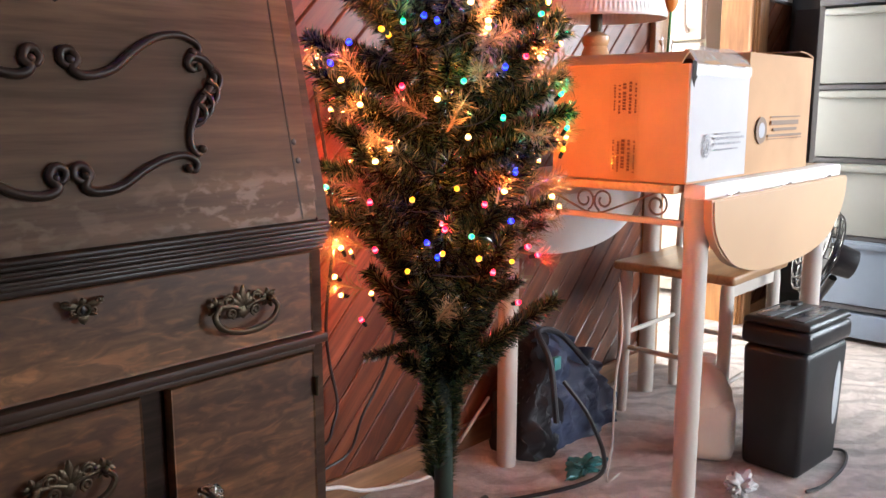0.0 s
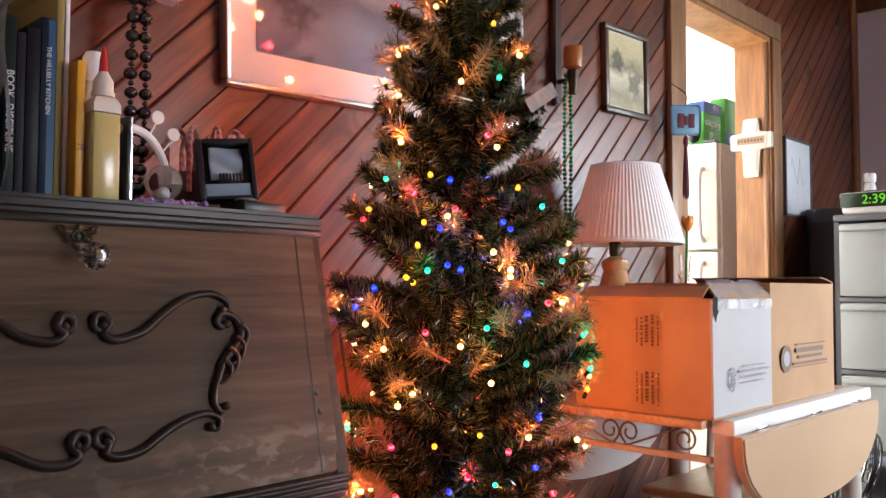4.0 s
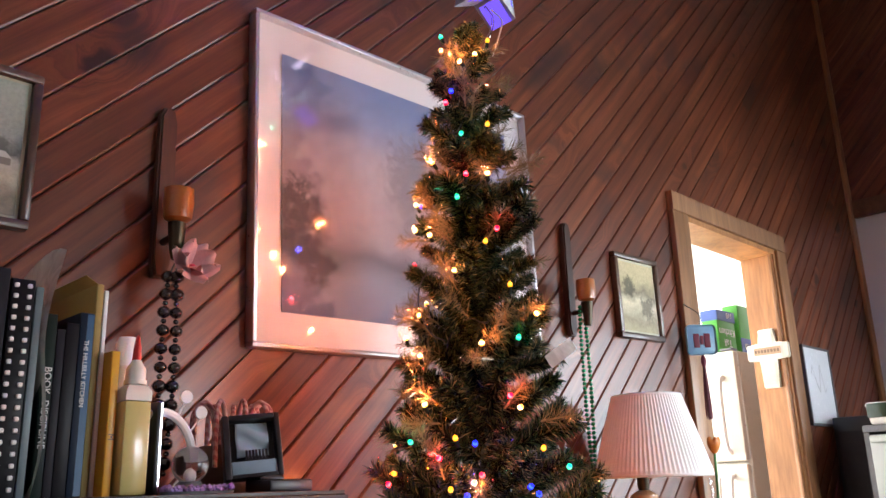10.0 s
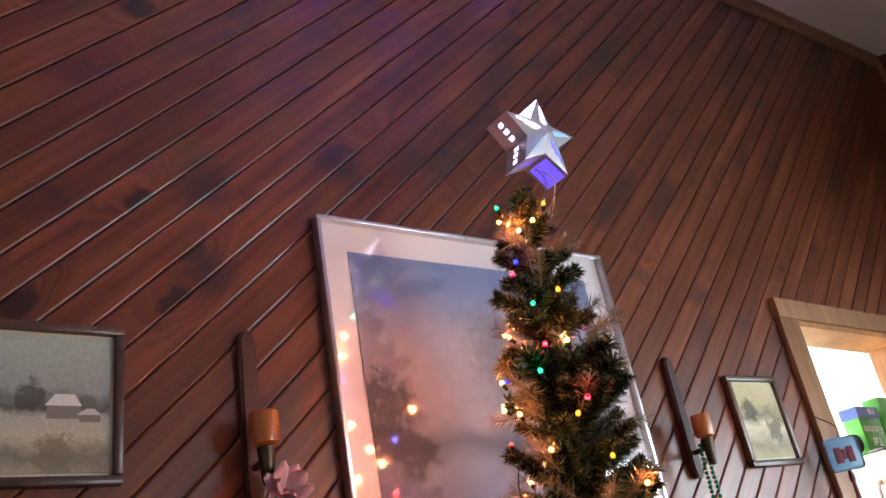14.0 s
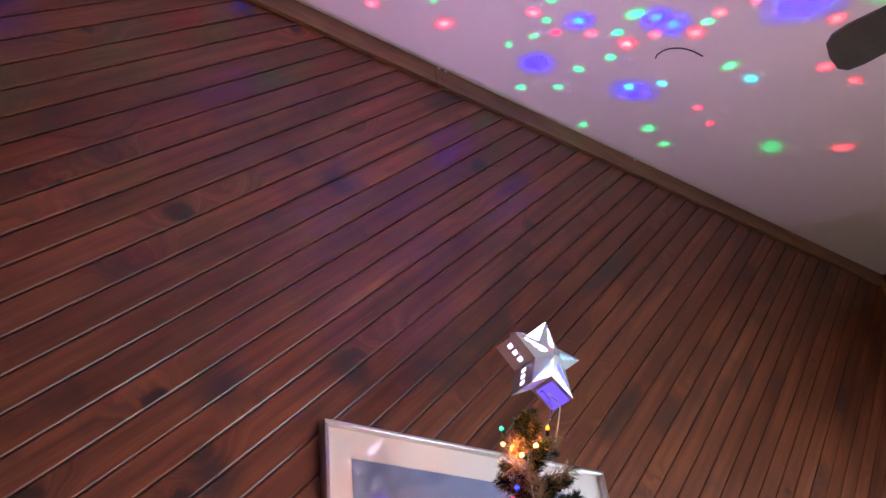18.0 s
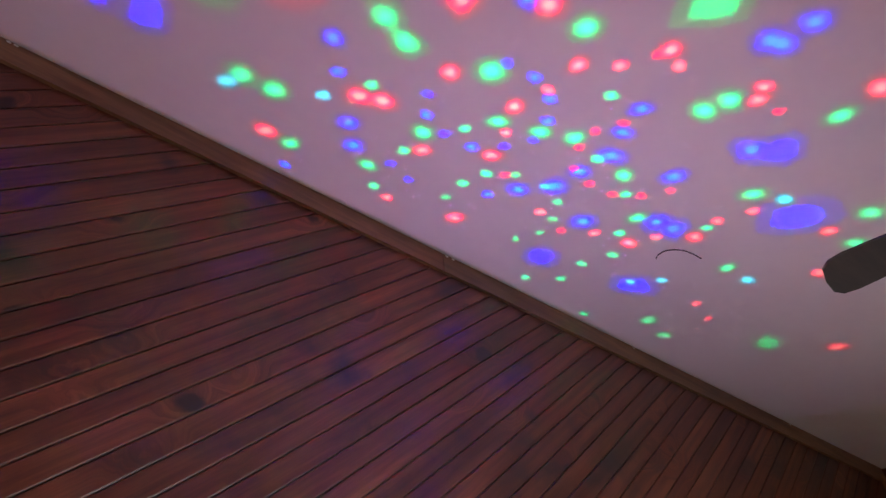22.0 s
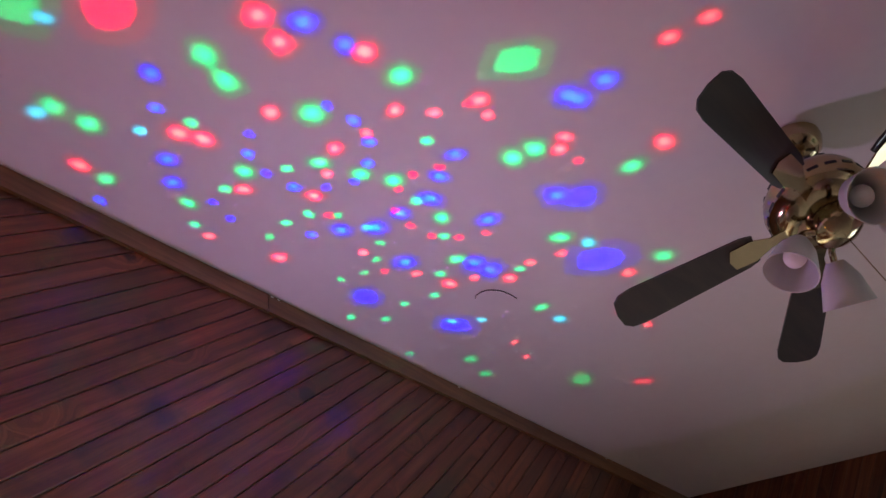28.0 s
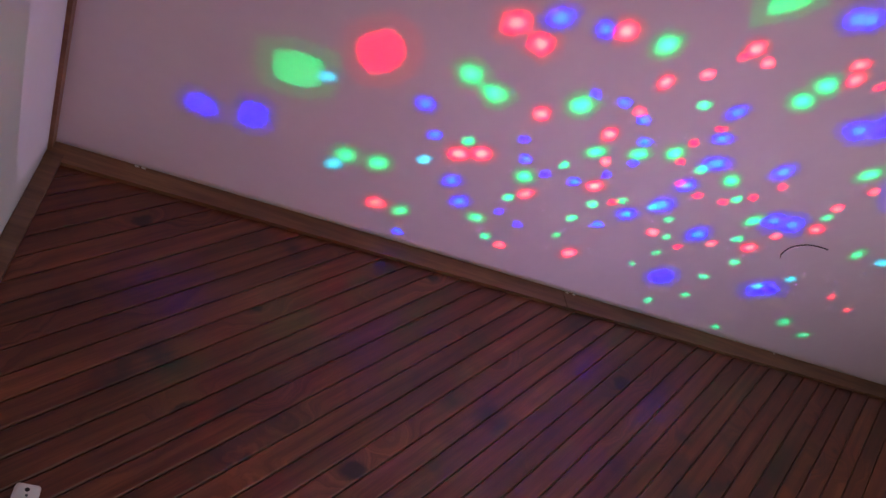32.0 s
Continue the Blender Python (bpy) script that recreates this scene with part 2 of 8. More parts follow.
    bump_to(n, l, p, pores, 0.25, 0.0008)
    return m


def glass(name, colour=(1, 1, 1), rough=0.0, ior=1.45):
    m, n, l, p = nodes_of(name)
    p.inputs["Base Color"].default_value, p.inputs["Roughness"].default_value = (*colour, 1), rough
    p.inputs["Transmission Weight"].default_value, p.inputs["IOR"].default_value = 1.0, ior
    return m


def pane_glass(name, tint=(1, 1, 1), gloss=0.03, base=0.045):
    """Thin window or picture glass: clear through, glossy at its face."""
    m, n, l, p = nodes_of(name)
    tr, gl, mx, fr = n.new("ShaderNodeBsdfTransparent"), n.new("ShaderNodeBsdfGlossy"), n.new("ShaderNodeMixShader"), n.new("ShaderNodeLayerWeight")
    tr.inputs["Color"].default_value = (*tint, 1)
    gl.inputs["Roughness"].default_value = gloss
    pw, ma = n.new("ShaderNodeMath"), n.new("ShaderNodeMath")
    pw.operation, ma.operation = "POWER", "MULTIPLY_ADD"
    pw.inputs[1].default_value, ma.inputs[1].default_value, ma.inputs[2].default_value = 4.0, 0.6, base
    l.new(fr.outputs["Facing"], pw.inputs[0])
    l.new(pw.outputs[0], ma.inputs[0])
    l.new(ma.outputs[0], mx.inputs[0])
    l.new(tr.outputs[0], mx.inputs[1])
    l.new(gl.outputs[0], mx.inputs[2])
    l.new(mx.outputs[0], n["Material Output"].inputs["Surface"])
    return m


def film_mat(name, colour, cover):
    """Thin cloudy plastic film: partly clear, partly pale."""
    m, n, l, p = nodes_of(name)
    p.inputs["Base Color"].default_value, p.inputs["Roughness"].default_value = (*colour, 1), 0.2
    tr, mx = n.new("ShaderNodeBsdfTransparent"), n.new("ShaderNodeMixShader")
    r = ramp(n, ((0.3, (cover * 0.5,) * 3), (0.7, (cover,) * 3)))
    tc = n.new("ShaderNodeTexCoord")
    l.new(noise_tex(n, l, tc.outputs["Object"], 22, 3, 0.6, 1.0), r.inputs[0])
    l.new(r.outputs[0], mx.inputs[0])
    l.new(tr.outputs[0], mx.inputs[1])
    l.new(p.outputs[0], mx.inputs[2])
    l.new(mx.outputs[0], n["Material Output"].inputs["Surface"])
    return m


def glow(name, colour, strength):
    m, n, l, p = nodes_of(name)
    p.inputs["Base Color"].default_value = (*[c * 0.04 for c in colour], 1)
    p.inputs["Specular IOR Level"].default_value = 0.1
    p.inputs["Emission Color"].default_value, p.inputs["Emission Strength"].default_value = (*colour, 1), strength
    p.inputs["Roughness"].default_value = 0.2
    return m


def bulb_glow(name, colour, middle, strength):
    """A lit bulb: coloured glass, paler where the filament sits."""
    m = glow(name, colour, strength)
    n, l = m.node_tree.nodes, m.node_tree.links
    tc, sp = n.new("ShaderNodeTexCoord"), n.new("ShaderNodeSeparateXYZ")
    r = ramp(n, ((0.0, colour), (0.30, colour), (0.50, middle), (0.66, middle), (0.88, colour)))
    up = n.new("ShaderNodeMath")
    up.operation = "MULTIPLY"
    up.inputs[1].default_value = 100.0
    l.new(tc.outputs["Object"], sp.inputs[0])
    l.new(sp.outputs["Z"], up.inputs[0])
    l.new(up.outputs[0], r.inputs[0])
    l.new(r.outputs[0], n["Principled BSDF"].inputs["Emission Color"])
    return m


def gel(name, colour):
    m, n, l, p = nodes_of(name)
    tr = n.new("ShaderNodeBsdfTransparent")
    tr.inputs["Color"].default_value = (*colour, 1)
    l.new(tr.outputs[0], n["Material Output"].inputs["Surface"])
    return m


BURLS = ((0.68, 2.16, 0.12), (0.67, 1.97, 0.1), (1, 2.28, 0.09), (1.02, 2.3, 0.07), (0.01, 2.82, 0.09), (1.74, 3.03, 0.05), (0.98, 2.88, 0.09), (0.33, 3.4, 0.06))          # dark smoky burls in the boards: x, z, radius
PLANK = wood("stained_pine", (0.100, 0.030, 0.014), (0.174, 0.053, 0.024), (0.250, 0.085, 0.038), (1.1, 20, 20), 0.36, 0.26, spec=0.34, knots=0.95, vary=0.22, stain=(0.026, 0.015, 0.013), burls=BURLS)
BACKING = plain("groove_dark", (0.055, 0.02, 0.012), 0.8)
TRIM_OAK = wood("trim_wood", (0.24, 0.11, 0.04), (0.38, 0.19, 0.078), (0.47, 0.25, 0.11), (14, 14, 1.2), 0.5, 0.15, vary=0.2)
TRIM_DARK = wood("dark_trim", (0.15, 0.075, 0.034), (0.24, 0.125, 0.060), (0.31, 0.17, 0.088), (1.2, 14, 14), 0.5, 0.1, vary=0.2)
JAMB_WOOD = wood("jamb_plywood", (0.34, 0.145, 0.045), (0.49, 0.225, 0.075), (0.57, 0.29, 0.11), (9, 9, 1.0), 0.45, 0.2, vary=0.1)
PAINT = plain("white_ceiling_paint", (0.74, 0.72, 0.70), 0.85, vary=0.05, scale=4, bump=0.3)
WALL_WHITE = plain("white_wall_paint", (0.72, 0.73, 0.75), 0.7, vary=0.05, scale=4, bump=0.2)
OAK = wood("dark_oak", (0.020, 0.012, 0.008), (0.046, 0.029, 0.020), (0.085, 0.056, 0.039), (1.0, 15, 15), 0.42, 0.0, vary=0.15, spec=0.15)
OAK_WORN = wood("worn_oak_flap", (0.056, 0.037, 0.022), (0.104, 0.068, 0.042), (0.150, 0.102, 0.065), (1.0, 15, 15), 0.48, 0.0, spec=0.13, wear=(0.24, 0.195, 0.155), vary=0.05)
OAK_FIGURE = wood("figured_oak", (0.038, 0.017, 0.008), (0.098, 0.049, 0.022), (0.185, 0.098, 0.044), (1.4, 10, 10), 0.40, 0.12, figure=0.8, vary=0.1, spec=0.4)
OAK_BLACK = wood("blackened_moulding", (0.012, 0.008, 0.006), (0.024, 0.016, 0.012), (0.045, 0.03, 0.022), (1.0, 20, 20), 0.30, 0.0, vary=0.1, spec=0.20)
BRASS_OLD = plain("aged_brass", (0.06, 0.045, 0.028), 0.42, 0.85, 0.35, 60)
BRASS = plain("polished_brass", (0.46, 0.37, 0.22), 0.13, 1.0, 0.1, 30, 0.05)
CHROME = plain("chrome", (0.7, 0.7, 0.72), 0.15, 1.0, 0.05)
CRYSTAL = glass("clear_crystal")
PANE = pane_glass("picture_glass")
PANE_MATT = pane_glass("matt_picture_glass", gloss=0.085, base=0.13)
CARD = plain("brown_cardboard", (0.44, 0.255, 0.135), 0.85, 0.0, 0.08, 30, 0.2)
CARD_WHITE = plain("white_faced_card", (0.46, 0.44, 0.44), 0.75, 0.0, 0.05, 20, 0.2)
# darker tone of the brown cardboard, used on some of the flaps
CARD_DARK = plain("darker_cardboard", (0.30, 0.18, 0.10), 0.9, 0.0, 0.1, 30, 0.2)
CARD_INK = plain("printed_ink", (0.20, 0.135, 0.095), 0.8)
CARD_INK_RED = plain("red_brown_print", (0.13, 0.05, 0.03), 0.7)
CARD_INK_FAINT = plain("faint_blue_print", (0.34, 0.33, 0.35), 0.8)
TAPE_CLEAR = pane_glass("clear_tape", (0.99, 0.98, 0.97), 0.08, 0.03)
# pale film colour stands in for the window's reflection on the tape
TAPE = film_mat("packing_tape_pale_sheen", (0.62, 0.58, 0.56), 0.62)
CREAM = plain("cream_paint", (0.50, 0.45, 0.40), 0.45, 0.0, 0.06, 12, 0.1, coat=0.2)
SCROLL_WIRE = plain("brown_painted_wire", (0.16, 0.11, 0.085), 0.5, 0.0, 0.1, 20, 0.1)
WHITE_PAINT = plain("white_gloss_paint", (0.78, 0.76, 0.74), 0.4, 0.0, 0.05)
TABLE_TOP = wood("beech_laminate", (0.44, 0.28, 0.15), (0.54, 0.36, 0.21), (0.60, 0.42, 0.26), (1.0, 9, 9), 0.4, 0.2, vary=0.05)
LEAF_TAN = plain("tan_leaf_laminate", (0.50, 0.33, 0.20), 0.42, 0.0, 0.07, 10, 0.05)
SHADE = plain("pleated_white_fabric", (0.80, 0.77, 0.74), 0.8, 0.0, 0.04, 40, 0.2)
LAMP_CERAMIC = plain("amber_lamp_glaze", (0.50, 0.27, 0.13), 0.25, 0.0, 0.25, 20, 0.1, coat=0.5)
BLACK_PLASTIC = plain("black_plastic", (0.012, 0.012, 0.014), 0.35, 0.0, 0.2, 30, 0.08)
BLACK_SATIN = plain("black_satin_plastic", (0.009, 0.010, 0.012), 0.42, 0.0, 0.2, 60, 0.2)
GREY_PLASTIC = plain("grey_plastic", (0.10, 0.105, 0.115), 0.45, 0.0, 0.1)
DRAWER_WHITE = plain("white_drawer_plastic", (0.33, 0.36, 0.345), 0.35, 0.0, 0.04, 8, 0.05)
DRAWER_BLUE = plain("blue_grey_drawer_plastic", (0.22, 0.28, 0.36), 0.35, 0.0, 0.06, 8, 0.05)
NAVY = plain("navy_nylon", (0.030, 0.042, 0.085), 0.62, 0.0, 0.25, 60, 0.5)
NAVY_DARK = plain("black_nylon", (0.010, 0.010, 0.014), 0.65, 0.0, 0.25, 60, 0.5)
JUG_WHITE = plain("milky_plastic", (0.72, 0.66, 0.58), 0.4, 0.0, 0.05, sub=0.4)
PAPER = plain("white_paper", (0.80, 0.79, 0.76), 0.8, 0.0, 0.03)
FRIDGE_WHITE = plain("fridge_enamel", (0.78, 0.76, 0.66), 0.3, 0.0, 0.03, 6, 0.05)
CABLE_BLACK = plain("black_cable", (0.015, 0.015, 0.016), 0.5)
CABLE_WHITE = plain("white_cable", (0.6, 0.58, 0.54), 0.5)


def carpet_mat():
    m, n, l, p = nodes_of("beige_carpet")
    vec, raw, rnd = spread_coords(n, l, (1, 1, 1))
    fine, mid, big = noise_tex(n, l, raw, 420, 3), noise_tex(n, l, raw, 26, 4, 0.6, 0.8), noise_tex(n, l, raw, 2.2, 3)
    wv = n.new("ShaderNodeTexWave")
    wv.wave_type, wv.bands_direction = "BANDS", "DIAGONAL"
    wv.inputs["Scale"].default_value, wv.inputs["Distortion"].default_value = 4.2, 10.0
    wv.inputs["Detail"].default_value = 2.0
    l.new(raw, wv.inputs["Vector"])
    r = ramp(n, ((0.35, (0.45, 0.39, 0.36)), (0.7, (0.68, 0.61, 0.57))))
    l.new(mid, r.inputs[0])
    r2 = ramp(n, ((0.15, (0.62,) * 3), (0.5, (1.0,) * 3)))
    l.new(wv.outputs["Fac"], r2.inputs[0])
    col = mix(n, l, "MULTIPLY", 0.8, r.outputs[0], r2.outputs[0])
    r3 = ramp(n, ((0.3, (0.82, 0.8, 0.78)), (0.7, (1.0,) * 3)))
    l.new(big, r3.inputs[0])
    l.new(mix(n, l, "MULTIPLY", 1.0, col, r3.outputs[0]), p.inputs["Base Color"])
    p.inputs["Roughness"].default_value = 0.95
    p.inputs["Sheen Weight"].default_value = 0.3
    ad = n.new("ShaderNodeMath")
    l.new(fine, ad.inputs[0])
    l.new(r2.outputs[0], ad.inputs[1])
    bump_to(n, l, p, ad.outputs[0], 0.9, 0.010)
    return m


CARPET = carpet_mat()


# ---- building blocks ----
def thing(name, place, label="", category="", group="", kind=""):
    ob = new(name)
    ob.empty_display_size = 0.05
    ob.matrix_basis = Matrix.Translation(place)
    return tagged(ob, label, category, group, kind)


def mesh_from(name, bm, material, smooth=None):
    me = bpy.data.meshes.new(name)
    bmesh.ops.recalc_face_normals(bm, faces=bm.faces)
    bm.to_mesh(me)
    bm.free()
    me.materials.append(material)
    if smooth is not None:
        me.shade_smooth()
        me.set_sharp_from_angle(angle=radians(smooth))
    return me


def part(name, bm, material, parent, label="", smooth=40):
    """One mesh, built in world coordinates, as a part of its thing."""
    ob = new(name, mesh_from(name, bm, material, smooth))
    ob.parent = parent
    ob.matrix_parent_inverse = parent.matrix_basis.inverted() if parent.parent is None else Matrix()
    return tagged(ob, label)


def solo(name, bm, material, label="", category="", group="", kind="", smooth=40):
    return tagged(new(name, mesh_from(name, bm, material, smooth)), label, category, group, kind)


def box(bm, x0, x1, y0, y1, z0, z1, bevel=0.0, m=None, seg=2):
    vs = [bm.verts.new((x, y, z)) for x in (x0, x1) for y in (y0, y1) for z in (z0, z1)]
    fs = [bm.faces.new([vs[i] for i in q]) for q in ((0, 1, 3, 2), (4, 6, 7, 5), (0, 4, 5, 1), (2, 3, 7, 6), (0, 2, 6, 4), (1, 5, 7, 3))]
    if bevel:
        es = list({e for f in fs for e in f.edges})
        out = bmesh.ops.bevel(bm, geom=es, offset=bevel, segments=seg, affect="EDGES", profile=0.5)
        vs = list({v for f in out["faces"] for v in f.verts} | {v for v in vs if v.is_valid})
    if m is not None:
        bmesh.ops.transform(bm, matrix=m, verts=[v for v in vs if v.is_valid])
    return bm


def B():
    return bmesh.new()


def boxed(*a, **k):
    return box(B(), *a, **k)


def lathe(bm, profile, centre=(0, 0, 0), n=24, m=None, wobble=None):
    """A turned form: (radius, height) rows round the z axis."""
    rings = []
    for r, z in profile:
        ring = []
        for i in range(n):
            a = 2 * math.pi * i / n
            rr = r * (wobble(i, z) if wobble else 1.0)
            v = Vector((rr * math.cos(a), rr * math.sin(a), z))
            if m is not None:
                v = m @ v
            ring.append(bm.verts.new(v + Vector(centre)))
        rings.append(ring)
    for a, b in zip(rings, rings[1:]):
        for i in range(n):
            bm.faces.new((a[i], a[(i + 1) % n], b[(i + 1) % n], b[i]))
    for ring in (rings[0], rings[-1]):
        if (ring[0].co - ring[n // 2].co).length > 1e-4:
            bm.faces.new(ring)
    return bm


def smooth_line(pts, step=4):
    """Points of a smooth curve through the given ones."""
    ps = [Vector(p) for p in pts]
    ps = [2 * ps[0] - ps[1], *ps, 2 * ps[-1] - ps[-2]]
    out = []
    for i in range(1, len(ps) - 2):
        for k in range(step):
            t = k / step
            p0, p1, p2, p3 = ps[i - 1 : i + 3]
            out.append(0.5 * (2 * p1 + (p2 - p0) * t + (2 * p0 - 5 * p1 + 4 * p2 - p3) * t * t + (3 * p1 - p0 - 3 * p2 + p3) * t**3))
    return [*out, ps[-2]]


def tube(bm, pts, r, n=8, step=4, cap=True):
    """A round bar along a smooth line; r may be a number or a function of 0..1."""
    line = smooth_line(pts, step) if step > 1 else [Vector(p) for p in pts]
    up, rings = Vector((0.31, 0.17, 0.93)), []
    for i, p in enumerate(line):
        d = (line[min(i + 1, len(line) - 1)] - line[max(i - 1, 0)]).normalized()
        side = d.cross(up)
        side = side.normalized() if side.length > 1e-4 else d.orthogonal().normalized()
        up = side.cross(d).normalized()
        rr = r(i / (len(line) - 1)) if callable(r) else r
        rings.append([bm.verts.new(p + rr * (math.cos(2 * math.pi * k / n) * side + math.sin(2 * math.pi * k / n) * up)) for k in range(n)])
    for a, b in zip(rings, rings[1:]):
        for i in range(n):
            bm.faces.new((a[i], a[(i + 1) % n], b[(i + 1) % n], b[i]))
    if cap:
        bm.faces.new(rings[0])
        bm.faces.new(rings[-1])
    return bm


def ball(bm, c, r, sub=2, scale=(1, 1, 1)):
    bmesh.ops.create_icosphere(bm, subdivisions=sub, radius=r, matrix=Matrix.Translation(c) @ Matrix.Diagonal((*scale, 1)))
    return bm


def prism(bm, poly, place, depth):
    """A flat outline, put in space by place(u, v, w), and given depth along w."""
    a = [bm.verts.new(place(u, v, 0.0)) for u, v in poly]
    b = [bm.verts.new(place(u, v, depth)) for u, v in poly]
    bm.faces.new(a)
    bm.faces.new(b)
    for i in range(len(poly)):
        j = (i + 1) % len(poly)
        bm.faces.new((a[i], a[j], b[j], b[i]))
    return bm


def disc(n, r, c=(0, 0), sx=1.0, sy=1.0, turn=0.0):
    return [(c[0] + r * sx * math.cos(turn + 2 * math.pi * i / n), c[1] + r * sy * math.sin(turn + 2 * math.pi * i / n)) for i in range(n)]


def clip(poly, a, b, c):
    """The part of a polygon where a*x + b*y <= c."""
    out = []
    for i, p in enumerate(poly):
        q = poly[(i + 1) % len(poly)]
        dp, dq = a * p[0] + b * p[1] - c, a * q[0] + b * q[1] - c
        if dp <= 0:
            out.append(p)
        if dp * dq < 0:
            t = dp / (dp - dq)
            out.append((p[0] + t * (q[0] - p[0]), p[1] + t * (q[1] - p[1])))
    return out


# ---- the room ----
X0, X1, Y0 = -0.44, 4.515, -4.2          # west wall, east wall, south wall; the plank wall stands at y = 0
CEIL, CEIL_X, CEIL_Y = 3.57, 0.0465, 0.345


def ceil_z(x, y):
    return CEIL + CEIL_X * x + CEIL_Y * y


DOOR_L, DOOR_R, DOOR_T = 2.722, 3.46, 2.045
floor = solo("floor", boxed(X0 - 0.1, X1 + 0.1, Y0 - 0.1, 3.5, -0.12, 0.0), CARPET, "beige sculpted wall-to-wall carpet with brushed pile", "carpet", kind="structure", smooth=None)


def slab(bm, corners, up):
    a = [bm.verts.new(c) for c in corners]
    b = [bm.verts.new(Vector(c) + Vector(up)) for c in corners]
    bm.faces.new(a)
    bm.faces.new(b)
    for i in range(len(a)):
        j = (i + 1) % len(a)
        bm.faces.new((a[i], a[j], b[j], b[i]))
    return bm


bm = slab(B(), [(x, y, ceil_z(x, y)) for x, y in ((X0 - 0.1, Y0 - 0.1), (X1 + 0.1, Y0 - 0.1), (X1 + 0.1, 0.1), (X0 - 0.1, 0.1))], (0, 0, 0.12))
ceiling = solo("ceiling", bm, PAINT, "sloping white painted plaster ceiling", "ceiling", kind="structure", smooth=None)

# plank wall: backing with the doorway cut through, boards laid at 45 degrees on it
wall_north = thing("wall_north", (2.0, 0.06, 0.0), "reddish-brown stained pine board wall laid diagonally", "wall", kind="structure")
bm = B()
for x0, x1, z0 in ((X0 - 0.1, DOOR_L, 0), (DOOR_R, X1 + 0.1, 0), (DOOR_L, DOOR_R, DOOR_T)):
    slab(bm, [(x0, 0.016, z0), (x1, 0.016, z0), (x1, 0.016, ceil_z(x1, 0)), (x0, 0.016, ceil_z(x0, 0))], (0, 0.10, 0))
part("backing", bm, BACKING, wall_north, smooth=None)

R2 = math.sqrt(0.5)


def boards(parent, poly_pieces, to_world, turn, width, shift, material, lo, hi, thick=0.016):
    """Diagonal boards with V-grooves between them. poly_pieces(strip) gives the outlines of the boards cut from a strip."""
    rng = random.Random(5)
    cuts = [lo + shift + width * k + rng.uniform(-0.0012, 0.0012) for k in range(int((hi - lo) / width) + 1)]
    for u, nxt in zip(cuts, cuts[1:]):
        w = nxt - u
        strip = [((a - b) * R2, (a + b) * R2) for a, b in ((-9, u + 0.0008), (9, u + 0.0008), (9, u + w - 0.0008), (-9, u + w - 0.0008))]
        for outline in poly_pieces(strip):
            if len(outline) < 3:
                continue
            ab = [((x + z) * R2, (z - x) * R2) for x, z in outline]
            ca, cb = sum(p[0] for p in ab) / len(ab), sum(p[1] for p in ab) / len(ab)
            pts = [Vector((a - ca, b - cb)) for a, b in ab]
            pts = [p for k, p in enumerate(pts) if (p - pts[k - 1]).length > 1e-4]
            if len(pts) < 3:
                continue
            if sum(p.cross(q) for p, q in zip(pts, pts[1:] + pts[:1])) < 0:
                pts.reverse()
            small = min((p - q).length for p, q in zip(pts, pts[1:] + pts[:1])) < 0.02
            # down into the groove, a chamfer, and the flat face
            profile = ((0.0, -thick), (0.0, 0.0)) if small else ((0.0, -thick), (0.0, -0.0055), (0.0007, -0.0022), (0.0044, 0.0))
            bm = B()
            loops = []
            for inset, z in profile:
                loop = []
                for k, p in enumerate(pts):
                    d1, d2 = (p - pts[k - 1]).normalized(), (pts[(k + 1) % len(pts)] - p).normalized()
                    n1, n2 = Vector((-d1.y, d1.x)), Vector((-d2.y, d2.x))
                    q = p + (n1 + n2) * (inset / max(0.15, 1 + n1.dot(n2)))
                    loop.append(bm.verts.new((q.x, q.y, z)))
                loops.append(loop)
            for low, high in zip(loops, loops[1:]):
                for k in range(len(low)):
                    bm.faces.new((low[k], low[(k + 1) % len(low)], high[(k + 1) % len(low)], high[k]))
            bm.faces.new(loops[-1])
            ob = new("plank", mesh_from("plank", bm, material, 16))
            ob.parent = parent
            centre = ((ca - cb) * R2, (ca + cb) * R2)
            ob.matrix_basis = parent.matrix_basis.inverted() @ to_world(centre) @ turn


def north_pieces(strip):
    wall = strip
    for a, b, c in ((-1, 0, -X0), (1, 0, X1), (0, -1, 0), (-CEIL_X, 1, CEIL)):
        wall = clip(wall, a, b, c)
    inside = wall
    for a, b, c in ((-1, 0, -DOOR_L), (1, 0, DOOR_R), (0, 1, DOOR_T)):
        inside = clip(inside, a, b, c) if len(inside) > 2 else []
    if len(inside) < 3:
        return [wall]
    left, over, right = clip(wall, 1, 0, DOOR_L), clip(clip(wall, -1, 0, -DOOR_L), 0, -1, -DOOR_T), clip(wall, -1, 0, -DOOR_R)
    rise = [z - x for x, z in strip]
    if min(rise) > DOOR_T - DOOR_R:
        return [left, over]
    if max(rise) < DOOR_T - DOOR_R:
        return [left, right]
    return [left, clip(over, 1, 0, DOOR_R), right]


FACE_NORTH = Matrix(((R2, -R2, 0, 0), (0, 0, -1, 0), (R2, R2, 0, 0), (0, 0, 0, 1)))

# east wall: white plaster below a beam, dark diagonal boards above; a window beyond the view
EW_Y0, EW_Y1, EW_Z0, EW_Z1 = -2.8, -1.4, 0.9, 2.1
wall_east = thing("wall_east", (X1 + 0.05, -2, 0), "white plaster wall with dark stained boards above a wooden beam", "wall", kind="structure")
bm = B()
